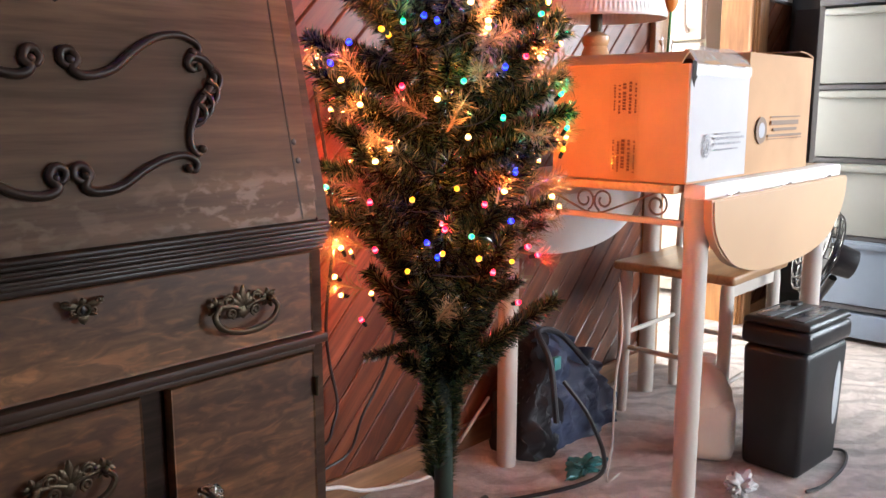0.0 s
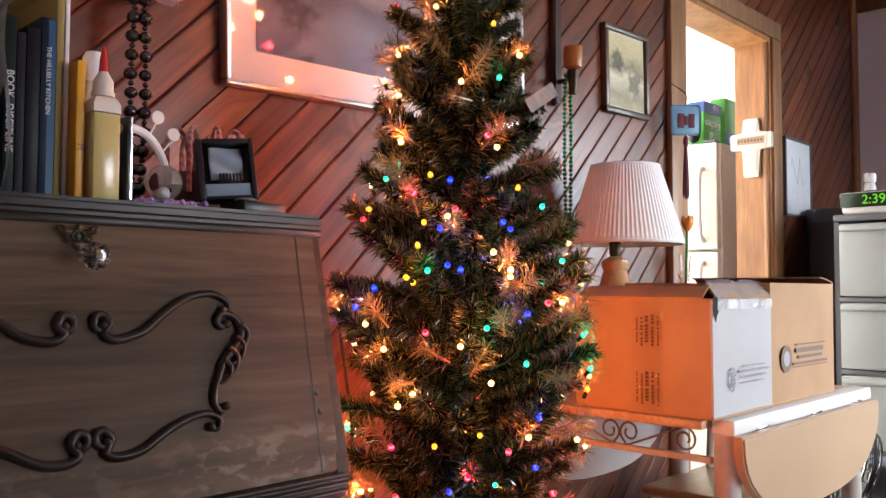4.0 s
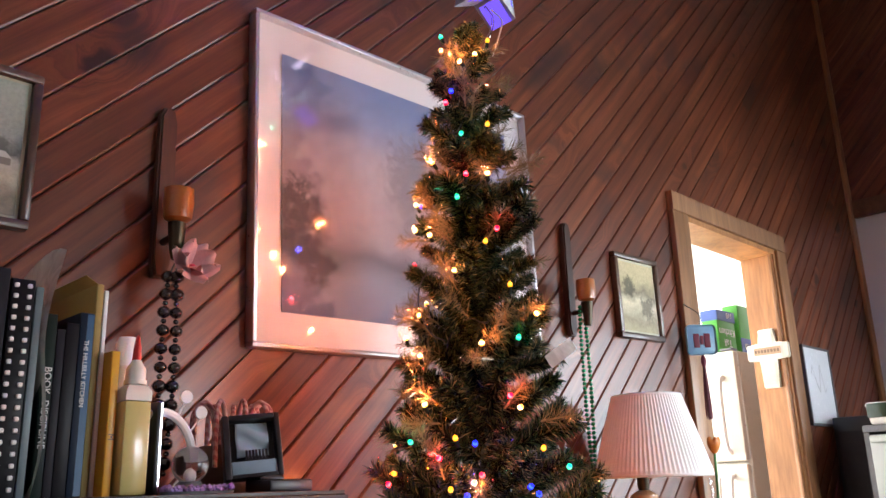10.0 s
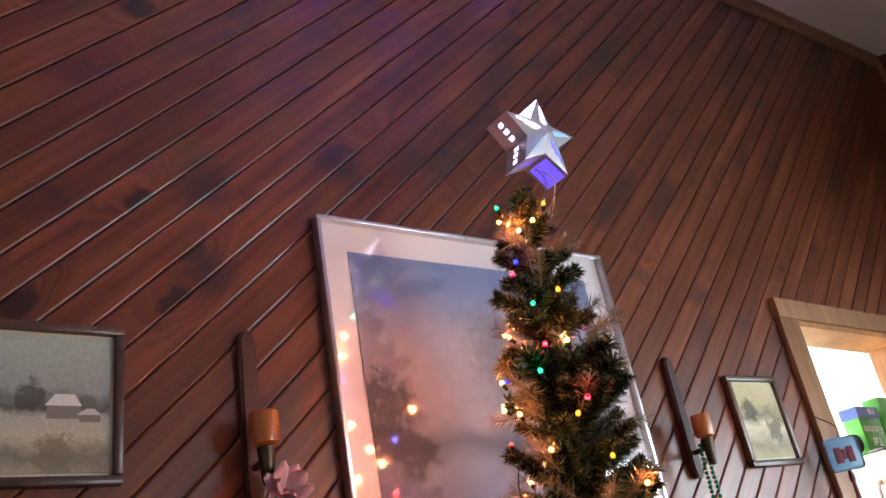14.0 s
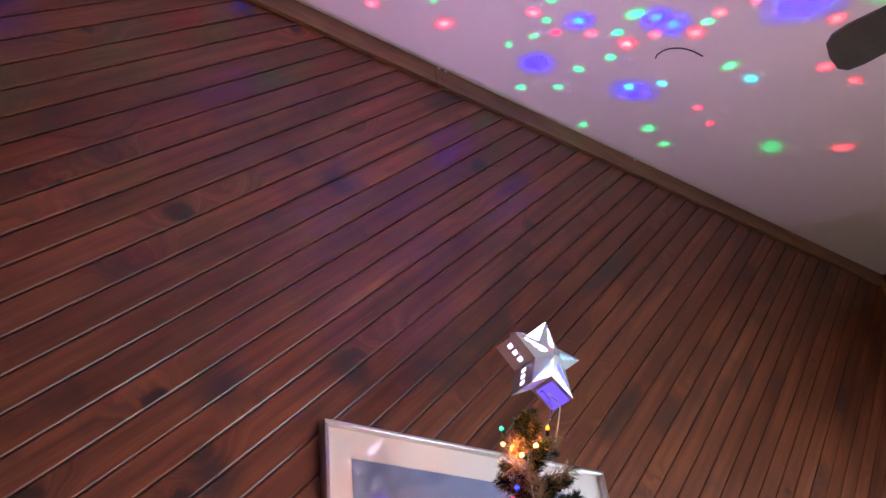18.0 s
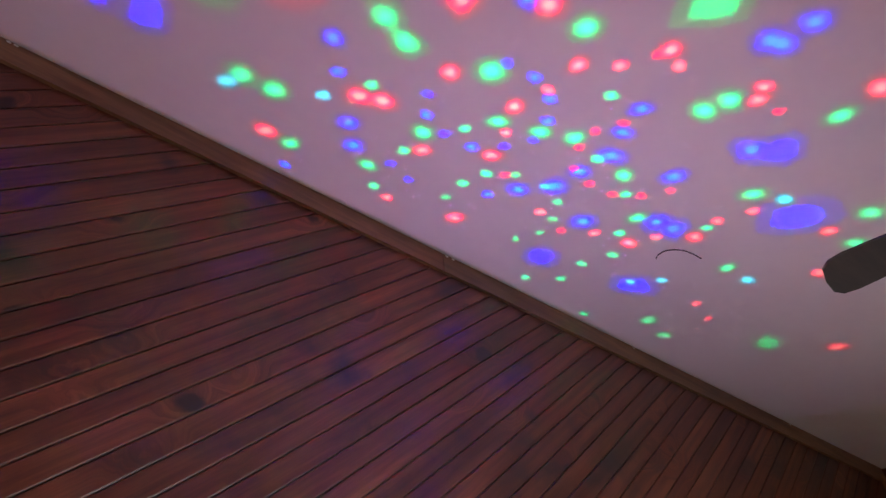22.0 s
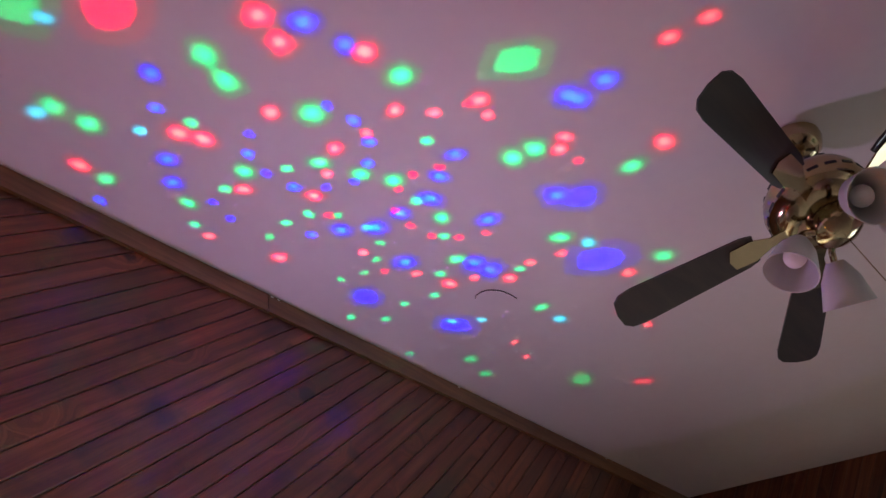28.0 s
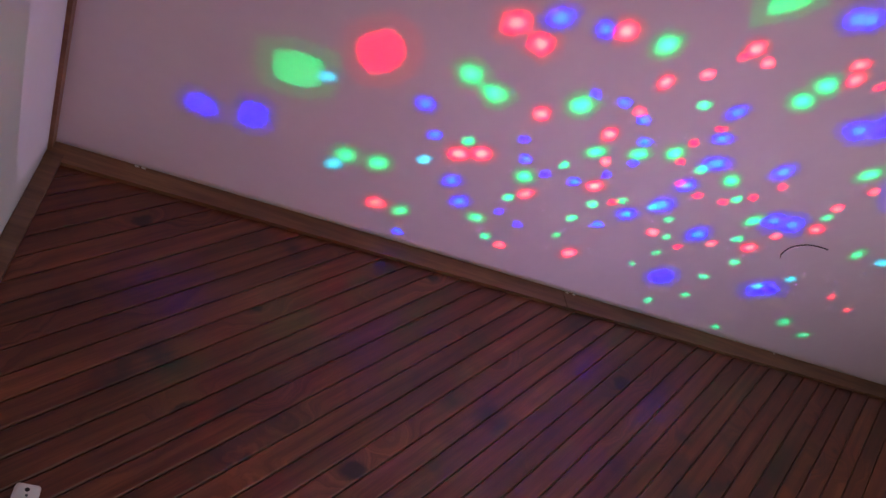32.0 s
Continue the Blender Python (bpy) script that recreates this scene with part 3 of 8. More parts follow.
for y0, y1, z0, z1 in ((Y0, EW_Y0, 0, 2.42), (EW_Y1, 0.116, 0, 2.42), (EW_Y0, EW_Y1, 0, EW_Z0), (EW_Y0, EW_Y1, EW_Z1, 2.42)):
    box(bm, X1, X1 + 0.12, y0, y1, z0, z1)
part("plaster", bm, WALL_WHITE, wall_east, smooth=None)
bm = slab(B(), [(X1 + 0.016, y, z) for y, z in ((Y0, 2.42), (0.016, 2.42), (0.016, ceil_z(X1, 0)), (Y0, ceil_z(X1, Y0) if ceil_z(X1, Y0) > 2.42 else 2.421))], (0.10, 0, 0))
part("backing", bm, BACKING, wall_east, smooth=None)
part("beam", boxed(X1 - 0.03, X1 + 0.02, Y0, -0.02, 2.40, 2.49, bevel=0.004), TRIM_DARK, wall_east)
window_1 = thing("window_1", (X1, -2.1, 0.9), "white-framed window in the plaster wall", "window", kind="structure")
bm = B()
for y0, y1, z0, z1 in ((EW_Y0 - 0.06, EW_Y0, 0.84, 2.16), (EW_Y1, EW_Y1 + 0.06, 0.84, 2.16), (EW_Y0, EW_Y1, 0.84, 0.9), (EW_Y0, EW_Y1, 2.1, 2.16), (-2.12, -2.08, 0.9, 2.1)):
    box(bm, X1 - 0.02, X1 + 0.05, y0, y1, z0, z1, bevel=0.004)
part("window_frame", bm, WHITE_PAINT, window_1)
for y0, y1 in ((EW_Y0, -2.12), (-2.08, EW_Y1)):
    part("pane", boxed(X1 + 0.01, X1 + 0.014, y0, y1, 0.9, 2.1), PANE, window_1, smooth=None).visible_shadow = False


def east_pieces(strip):
    # outline in (x, z) with x running along -y of the room
    wall = strip
    for a, b, c in ((-1, 0, 0.0), (1, 0, 3.6), (0, -1, -2.49), (CEIL_Y, 1, ceil_z(X1, 0))):
        wall = clip(wall, a, b, c) if len(wall) > 2 else []
    return [wall]


FACE_EAST = Matrix(((0, 0, -1, 0), (-R2, R2, 0, 0), (R2, R2, 0, 0), (0, 0, 0, 1)))

bm = boxed(X0 - 0.12, X0, Y0, 0.116, 0.0, 3.6)
wall_west = solo("wall_west", bm, WALL_WHITE, "plain white painted plaster wall", "wall", kind="structure", smooth=None)
bm = B()
for x0, x1, z0, z1 in ((X0, 2.3, 0, 2.3), (3.7, X1, 0, 2.4), (2.3, 3.7, 0, 0.85), (2.3, 3.7, 1.85, 2.35)):
    box(bm, x0, x1, Y0 - 0.12, Y0, z0, z1)
wall_south = solo("wall_south", bm, WALL_WHITE, "low white painted plaster wall with a window", "wall", kind="structure", smooth=None)
window_2 = thing("window_2", (3.0, Y0, 0.85), "white-framed window in the low wall", "window", kind="structure")
bm = B()
for x0, x1, z0, z1 in ((2.24, 2.3, 0.79, 1.91), (3.7, 3.76, 0.79, 1.91), (2.3, 3.7, 0.79, 0.85), (2.3, 3.7, 1.85, 1.91), (2.98, 3.02, 0.85, 1.85)):
    box(bm, x0, x1, Y0 - 0.05, Y0 + 0.02, z0, z1, bevel=0.004)
part("window_frame", bm, WHITE_PAINT, window_2)
for x0, x1 in ((2.3, 2.98), (3.02, 3.7)):
    part("pane", boxed(x0, x1, Y0 - 0.014, Y0 - 0.01, 0.85, 1.85), PANE, window_2, smooth=None).visible_shadow = False

# trims
bm = B()
for (xa, xb) in ((X0, 1.38), (1.383, 3.61), (3.613, X1)):
    slab(bm, [(xa, -0.014, ceil_z(xa, 0) - 0.099), (xb, -0.014, ceil_z(xb, 0) - 0.099), (xb, -0.014, ceil_z(xb, 0) - 0.004), (xa, -0.014, ceil_z(xa, 0) - 0.004)], (0, 0.013, 0))
solo("trim_ceiling", bm, TRIM_DARK, "brown wooden strip along the top of the plank wall", "trim", kind="structure")
bm = B()
box(bm, X0 + 0.001, X0 + 0.05, -0.016, -0.001, 0, ceil_z(X0, 0) - 0.06, bevel=0.003)
solo("trim_corner_west", bm, TRIM_DARK, "brown wooden strip in the wall corner", "trim", kind="structure")
bm = B()
box(bm, X1 - 0.055, X1 - 0.001, -0.018, -0.001, 0, ceil_z(X1, 0) - 0.06, bevel=0.003)
solo("trim_corner_east", bm, TRIM_OAK, "light brown wooden strip in the wall corner", "trim", kind="structure")
bm = B()
slab(bm, [(X0 + 0.0005, y, ceil_z(X0, y) + d) for y, d in ((-0.02, -0.05), (-0.02, -0.003), (Y0, -0.003), (Y0, -0.05))], (0.012, 0, 0))
solo("trim_ceiling_west", bm, TRIM_DARK, "dark wooden strip where the white wall meets the ceiling", "trim", kind="structure")
bm = B()
for x0, x1 in ((X0 + 0.05, DOOR_L - 0.102), (DOOR_R + 0.08, X1 - 0.06)):
    box(bm, x0, x1, -0.014, -0.001, 0.0, 0.07, bevel=0.004)
solo("baseboard", bm, TRIM_DARK, "low brown wooden baseboard", "baseboard", kind="structure")
nail_heads = B()
for x in (-0.19, -0.17, 1.40, 1.43, 3.63, 2.45):
    ball(nail_heads, (x, -0.015, ceil_z(x, 0) - 0.012), 0.006, 1, (1.4, 0.4, 0.8))
solo("nail_filler", nail_heads, PAPER, "small white dabs of filler on the ceiling strip", "filler", kind="stuff")

# doorway
door_1 = thing("door_1", (3.08, 0, 0), "wood-cased open doorway to the kitchen", "doorway", kind="structure")
for nm, a in (("casing", (DOOR_L - 0.102, DOOR_L + 0.004, -0.022, 0.0, 0.0, DOOR_T)), ("casing", (DOOR_R - 0.004, DOOR_R + 0.08, -0.022, 0.0, 0.0, DOOR_T))):
    part(nm, boxed(*a, bevel=0.004), TRIM_OAK, door_1)
bm = B()
prism(bm, ((DOOR_L - 0.102, DOOR_T), (DOOR_R + 0.08, DOOR_T), (DOOR_R + 0.08, DOOR_T + 0.070), (DOOR_L - 0.102, DOOR_T + 0.070)), lambda u, v, w: (u, -0.023 + w, v), 0.023)
part("casing", bm, TRIM_OAK, door_1)
part("jamb", boxed(DOOR_L, DOOR_L + 0.02, -0.01, 0.135, 0, DOOR_T), JAMB_WOOD, door_1)
part("jamb", boxed(DOOR_R - 0.02, DOOR_R, -0.01, 0.135, 0, DOOR_T), JAMB_WOOD, door_1)
part("jamb", boxed(DOOR_L + 0.02, DOOR_R - 0.02, -0.01, 0.135, DOOR_T - 0.02, DOOR_T), JAMB_WOOD, door_1)
part("stop", boxed(DOOR_R - 0.032, DOOR_R - 0.0205, -0.005, 0.012, 0, DOOR_T - 0.02, bevel=0.003), TRIM_OAK, door_1)

# kitchen beyond
bm = B()
box(bm, 1.4, 5.4, 3.3, 3.42, 0, 0.9)
box(bm, 1.4, 2.1, 3.3, 3.42, 0.9, 2.3)
box(bm, 4.1, 5.4, 3.3, 3.42, 0.9, 2.3)
box(bm, 1.4, 5.4, 3.3, 3.42, 2.3, 2.6)
box(bm, 1.3, 1.4, 0.117, 3.42, 0, 2.6)
box(bm, 5.4, 5.5, 0.117, 3.42, 0, 2.6)
box(bm, 4.62, 5.4, 0.05, 0.117, 0, 2.6)
solo("wall_kitchen", bm, WALL_WHITE, "bright white kitchen walls", "wall", kind="structure", smooth=None)
solo("ceiling_kitchen", boxed(1.3, 5.5, 0.117, 3.42, 2.5, 2.6), PAINT, "white kitchen ceiling", "ceiling", kind="structure", smooth=None)
solo("ground", boxed(-60, 60, -60, 60, -0.3, -0.125), plain("outdoor_grass", (0.07, 0.09, 0.04), 0.9, 0, 0.3, 2), "grassy ground outside the house", "ground", kind="structure", smooth=None)

fridge = thing("refrigerator", (4.1, 0.72, 0), "off-white two-door refrigerator standing in the kitchen", "refrigerator")
part("body", boxed(3.79, 4.45, 0.36, 1.08, 0.02, 1.70, bevel=0.008), FRIDGE_WHITE, fridge)
part("freezer_door", boxed(3.735, 3.786, 0.36, 1.08, 1.20, 1.70, bevel=0.014), FRIDGE_WHITE, fridge)
part("fridge_door", boxed(3.735, 3.786, 0.36, 1.08, 0.08, 1.19, bevel=0.014), FRIDGE_WHITE, fridge)
for z0, z1 in ((1.24, 1.58), (0.72, 1.14)):
    part("handle", tube(B(), ((3.735, 0.43, z0), (3.70, 0.43, z0 + 0.03), (3.69, 0.43, (z0 + z1) / 2), (3.70, 0.43, z1 - 0.03), (3.735, 0.43, z1)), 0.012), WHITE_PAINT, fridge)
part("hinge_cap", boxed(3.74, 3.80, 0.37, 0.43, 1.701, 1.712, bevel=0.003), GREY_PLASTIC, fridge)


def carton(name, x0, x1, y0, y1, z0, z1, material, label):
    t = thing(name, ((x0 + x1) / 2, (y0 + y1) / 2, z0), label, "carton")
    part("carton", boxed(x0, x1, y0, y1, z0, z1, bevel=0.003), material, t)
    return t


GREEN_CARD = plain("green_carton", (0.07, 0.36, 0.05), 0.5)
BLUE_CARD = plain("blue_print", (0.04, 0.09, 0.32), 0.5)
BAG_TEXT = plain("white_print", (0.8, 0.82, 0.8), 0.6)


def words(name, body, size, m, material, parent):
    cu = bpy.data.curves.new(name, "FONT")
    cu.body, cu.size, cu.extrude = body, size, 0.0004
    cu.align_x = cu.align_y = "CENTER"
    cu.materials.append(material)
    ob = new(name, cu)
    ob.parent = parent
    ob.matrix_parent_inverse = parent.matrix_basis.inverted()
    ob.matrix_basis = m
    return ob


c1 = carton("bag_carton", 3.83, 4.01, 0.47, 0.55, 1.714, 1.92, GREEN_CARD, "green and blue carton of kitchen bags standing upside down")
part("stripe", boxed(3.827, 3.83, 0.468, 0.552, 1.87, 1.921), BLUE_CARD, c1)
part("stripe", boxed(3.827, 4.01, 0.466, 0.4695, 1.87, 1.921), BLUE_CARD, c1)
FACE_MINUS_Y = Matrix(((1, 0, 0, 0), (0, 0, -1, 0), (0, 1, 0, 0), (0, 0, 0, 1)))
words("lettering", "Tall\nKitchen", 0.052, Matrix.Translation((3.92, 0.468, 1.79)) @ FACE_MINUS_Y @ Matrix.Rotation(math.pi, 4, "Z"), BAG_TEXT, c1)
words("lettering", "110", 0.04, Matrix.Translation((3.95, 0.4645, 1.90)) @ FACE_MINUS_Y @ Matrix.Rotation(math.pi, 4, "Z"), BAG_TEXT, c1)
c2 = carton("bag_carton", 4.04, 4.20, 0.46, 0.54, 1.714, 1.97, GREEN_CARD, "tall green carton with a blue lower band")
part("stripe", boxed(4.039, 4.20, 0.457, 0.4597, 1.714, 1.80), BLUE_CARD, c2)
words("lettering", "120", 0.04, Matrix.Translation((4.10, 0.4555, 1.76)) @ FACE_MINUS_Y @ Matrix.Rotation(math.pi, 4, "Z"), BAG_TEXT, c2)
c3 = carton("tissue_carton", 3.80, 3.98, 0.66, 0.86, 1.714, 1.95, PAPER, "white carton with red and dark print")
part("stripe", boxed(3.797, 3.80, 0.68, 0.80, 1.88, 1.92), plain("pale_red_print", (0.6, 0.25, 0.2), 0.6), c3)
part("stripe", boxed(3.797, 3.80, 0.665, 0.70, 1.84, 1.945), CARD_INK, c3)
solo("black_pouch", ball(B(), (3.785, 0.50, 1.757), 0.04, 3, (0.7, 0.8, 1.1)), NAVY_DARK, "small crumpled black pouch on the refrigerator", "pouch")

# ---- secretary desk ----
desk = thing("secretary_desk", (0.52, -0.2, 0), "antique dark oak drop-front secretary desk with carved scrolls and worn finish", "desk")
DX0, DX1 = 0.14, 0.90
side = ((-0.02, 0.0), (-0.405, 0.0), (-0.405, 0.70), (-0.432, 0.735), (-0.345, 1.104), (-0.02, 1.104))
for x in (DX0, DX1 - 0.022):
    part("side_panel", prism(B(), side, lambda u, v, w, x=x: (x + w, u, v), 0.022), OAK, desk)
bm = prism(B(), ((DX0 - 0.002, -0.015), (DX1 + 0.002, -0.015), (DX1 + 0.002, -0.362), (DX0 - 0.002, -0.362)), lambda u, v, w: (u, v, 1.1045 + w), 0.022)
bmesh.ops.bevel(bm, geom=list(bm.edges), offset=0.007, segments=3, affect="EDGES")
box(bm, DX0 - 0.002, DX1 + 0.002, -0.356, -0.02, 1.092, 1.1042, bevel=0.003)
part("top", bm, OAK_BLACK, desk)


def flap_y(z):
    return -0.428 + (z - 0.75) * 0.217


bm = B()
prism(bm, ((DX0 + 0.012, 0.747), (DX1 - 0.014, 0.747), (DX1 - 0.014, 1.096), (DX0 + 0.012, 1.096)), lambda u, v, w: (u, flap_y(v) + w, v), 0.02)
bmesh.ops.bevel(bm, geom=list(bm.edges), offset=0.003, segments=2, affect="EDGES")
flap = part("flap", bm, OAK_WORN, desk, "slanted oak flap with rubbed patches along its lower edge")
for x in (DX0 + 0.045, DX1 - 0.05):
    bm = prism(B(), ((x, 0.75), (x + 0.0025, 0.75), (x + 0.0025, 1.094), (x, 1.094)), lambda u, v, w: (u, flap_y(v) - 0.0006 + w, v), 0.002)
    part("seam", bm, OAK_BLACK, flap)
for x, z in ((0.857, 0.861), (0.86, 0.834)):
    part("screw_hole", ball(B(), (x, flap_y(z) - 0.0005, z), 0.0055, 1, (0.9, 0.35, 1)), BLACK_PLASTIC, flap)

SCROLL_TOP = ((0.545, 0.968), (0.540, 0.962), (0.534, 0.968), (0.537, 0.979), (0.547, 0.980), (0.553, 0.968), (0.546, 0.958), (0.561, 0.950), (0.595, 0.958), (0.628, 0.982), (0.662, 1.001), (0.696, 1.006), (0.719, 0.997), (0.722, 0.986), (0.712, 0.984))
SCROLL_LOW = ((0.540, 0.831), (0.534, 0.826), (0.527, 0.832), (0.528, 0.841), (0.538, 0.844), (0.546, 0.833), (0.538, 0.819), (0.553, 0.812), (0.583, 0.816), (0.614, 0.833), (0.646, 0.846), (0.675, 0.850), (0.692, 0.841), (0.688, 0.829), (0.678, 0.833))
SCROLL_SIDE = ((0.717, 0.965), (0.708, 0.961), (0.702, 0.969), (0.711, 0.979), (0.730, 0.973), (0.738, 0.952), (0.724, 0.932), (0.705, 0.914), (0.699, 0.900), (0.689, 0.879), (0.688, 0.861), (0.696, 0.850), (0.703, 0.857))
for side_sign in (1, -1):
    for pts in (SCROLL_TOP, SCROLL_LOW, SCROLL_SIDE):
        bm = B()
        tube(bm, [(0.522 + side_sign * (x - 0.522), flap_y(z) - 0.003, z) for x, z in pts], lambda t: 0.0032 + 0.0030 * math.sin(math.pi * min(1, t * 1.05)) ** 0.7, 10, 5)
        for p in (pts[0], pts[-1]):
            ball(bm, (0.522 + side_sign * (p[0] - 0.522), flap_y(p[1]) - 0.004, p[1]), 0.0062, 2)
        if pts is SCROLL_SIDE:
            # an acanthus leaf: lobes that lick out of the stem and curl back
            for k, (x, z, q) in enumerate(((0.732, 0.951, 1.0), (0.722, 0.934, 1.15), (0.710, 0.919, 1.2), (0.702, 0.906, 0.9))):
                lobe = ((0.004, 0.012), (0.014, 0.002), (0.010, -0.012), (-0.004, -0.020), (-0.013, -0.018))
                tube(bm, [(0.522 + side_sign * (x - 0.522 + q * d), flap_y(z + q * e) - 0.006, z + q * e) for d, e in lobe], lambda t: 0.0046 * (1 - t) ** 0.6 + 0.0008, 8, 3)
        part("scroll", bm, OAK_BLACK, flap, "carved scroll moulding, dark and polished on its crest")


def leaf_plate(bm, x, y, z, length, width, angle, thick=0.003):
    """A small cast leaf lying on a front, its tip raised."""
    c, s = math.cos(angle), math.sin(angle)
    rows = []
    for k in range(6):
        t = k / 5
        w = width * math.sin(math.pi * (0.12 + 0.83 * t)) ** 0.8
        lift = thick * (0.6 + 0.9 * math.sin(2.6 * t))
        rows.append([bm.verts.new((x + c * t * length - s * e * w, y - lift * (1.0 if e == 0 else 0.35), z + s * t * length + c * e * w)) for e in (-1, 0, 1)])
    for a, b in zip(rows, rows[1:]):
        for e in (0, 1):
            bm.faces.new((a[e], a[e + 1], b[e + 1], b[e]))
    return bm


def curl(bm, x, y, z, r, a0, turns, sign, wire=0.0021):
    return tube(bm, [(x + sign * r * (1 - 0.65 * k / 9) * math.cos(a0 + turns * 6.28 * k / 9), y - 0.002, z + r * (1 - 0.65 * k / 9) * math.sin(a0 + turns * 6.28 * k / 9)) for k in range(10)], wire, 6, 2)


def escutcheon(x, y, z, parent):
    bm = B()
    for dx, dz, ln, wd, deg in ((0.004, 0.004, 0.024, 0.006, 20), (-0.004, 0.004, 0.024, 0.006, 160), (0, 0.006, 0.014, 0.005, 90), (0, -0.004, 0.020, 0.007, -90), (0.006, -0.003, 0.014, 0.005, -38), (-0.006, -0.003, 0.014, 0.005, 218)):
        leaf_plate(bm, x + dx, y, z + dz, ln, wd, radians(deg))
    for s in (-1, 1):
        curl(bm, x + s * 0.021, y, z + 0.012, 0.0055, 0.6, 1.2, s)
        curl(bm, x + s * 0.011, y, z - 0.002, 0.0050, -0.8, 1.1, s)
    tube(bm, [(x + 0.0075 * math.cos(a), y - 0.003, z + 0.0085 * math.sin(a)) for a in [6.283 * k / 12 for k in range(13)]], 0.0024, 6, 1)
    for v in bm.verts:
        v.co.z = z + (v.co.z - z) * 0.75
    e = part("escutcheon", bm, BRASS_OLD, parent, "pierced brass keyhole plate", smooth=60)
    part("keyhole", ball(B(), (x, y - 0.0025, z), 0.0038, 1, (0.8, 0.4, 1.7)), BLACK_PLASTIC, desk)
    return e


def bail_pull(x, y, z, parent):
    bm = B()
    for deg in (35, 62, 90, 118, 145):
        leaf_plate(bm, x, y, z - 0.002, 0.026 if deg == 90 else 0.020, 0.0052, radians(deg))
    leaf_plate(bm, x, y, z, 0.016, 0.007, radians(-90))
    for s in (-1, 1):
        for deg in (40, 100, 160, 220, 290, 345):
            leaf_plate(bm, x + s * 0.036, y, z + 0.003, 0.0125, 0.0042, radians(deg))
        curl(bm, x + s * 0.019, y, z + 0.007, 0.0075, 0.4, 1.3, s)
        curl(bm, x + s * 0.017, y, z - 0.008, 0.0065, -1.2, 1.2, -s)
        tube(bm, [(x + s * 0.004, y - 0.002, z - 0.004), (x + s * 0.016, y - 0.003, z + 0.001), (x + s * 0.036, y - 0.003, z + 0.003)], 0.0024, 6, 3)
    for v in bm.verts:
        v.co.x, v.co.z = x + (v.co.x - x) * 1.2, z + (v.co.z - z) * 1.2
    p = part("pull", bm, BRASS_OLD, parent, "ornate pierced aged brass bail pull", smooth=60)
    for s in (-1, 1):
        part("post", ball(B(), (x + s * 0.043, y - 0.007, z + 0.003), 0.0055, 2), BRASS_OLD, desk)
    bm = tube(B(), [(x - 0.036, y - 0.011, z + 0.003), (x - 0.043, y - 0.012, z - 0.008), (x - 0.034, y - 0.014, z - 0.022), (x - 0.014, y - 0.015, z - 0.029), (x, y - 0.0155, z - 0.030), (x + 0.014, y - 0.015, z - 0.029), (x + 0.034, y - 0.014, z - 0.022), (x + 0.043, y - 0.012, z - 0.008), (x + 0.036, y - 0.011, z + 0.003)], lambda t: 0.0030 + 0.0016 * math.sin(math.pi * t), 8, 4)
    for v in bm.verts:
        v.co.x, v.co.z = x + (v.co.x - x) * 1.2, z + (v.co.z - z) * 1.15
    part("bail", bm, BRASS_OLD, desk)
    return p


def glass_knob(x, y, z, parent):
    bm = lathe(B(), ((0.006, 0.0), (0.007, 0.010), (0.014, 0.016), (0.0185, 0.024), (0.0175, 0.033), (0.010, 0.037), (0.0001, 0.0375)), (x, y, z), 20, Matrix.Rotation(math.pi / 2, 3, "X"), lambda i, h: 1.0 if i % 2 else 0.86)
    k = part("knob", bm, CRYSTAL, parent, "fluted clear glass knob", smooth=25)
    part("knob_pin", lathe(B(), ((0.004, 0), (0.004, 0.0385), (0.0001, 0.0387)), (x, y, z), 10, Matrix.Rotation(math.pi / 2, 3, "X")), BRASS_OLD, desk)
    return k


escutcheon(0.522, flap_y(1.075) - 0.002, 1.077, flap)
glass_knob(0.531, flap_y(1.052) - 0.001, 1.052, flap)
bm = B()
for z0, z1, y in ((0.7385, 0.7455, -0.440), (0.7325, 0.7383, -0.436), (0.7270, 0.7323, -0.439), (0.7215, 0.7268, -0.434), (0.7155, 0.7213, -0.438), (0.7085, 0.7153, -0.430), (0.700, 0.7083, -0.424)):
    box(bm, DX0 + 0.012, DX1 - 0.008, y, -0.36, z0, z1, bevel=0.0022)
part("moulding", bm, OAK_BLACK, desk)


def front(name, x0, x1, z0, z1, y, material, parent):
    """A drawer or door front: raised field with a bevelled lip."""
    bm = boxed(x0, x1, y, y + 0.02, z0, z1)
    f = min(bm.faces, key=lambda q: q.calc_center_median().y)
    bmesh.ops.inset_region(bm, faces=[f], thickness=0.012, depth=0.004)
    bmesh.ops.inset_region(bm, faces=[f], thickness=0.004, depth=-0.0015)
    return part(name, bm, material, parent, smooth=20)


d1 = front("drawer", DX0 + 0.024, DX1 - 0.024, 0.572, 0.697, -0.414, OAK_FIGURE, desk)
escutcheon(0.522, -0.420, 0.672, d1)
bail_pull(0.747, -0.420, 0.638, d1)
bail_pull(0.297, -0.420, 0.638, d1)
bm = boxed(DX0 + 0.002, DX1 - 0.002, -0.424, -0.38, 0.553, 0.568, bevel=0.004)
box(bm, DX0 + 0.022, DX1 - 0.022, -0.416, -0.38, 0.543, 0.5525, bevel=0.003)
part("rail", bm, OAK, desk)
d2 = front("drawer", DX0 + 0.024, 0.592, 0.39, 0.540, -0.414, OAK_FIGURE, desk)
bail_pull(0.49, -0.420, 0.462, d2)
bail_pull(0.25, -0.420, 0.462, d2)
d3 = front("drawer", DX0 + 0.024, 0.592, 0.225, 0.382, -0.414, OAK_FIGURE, desk)
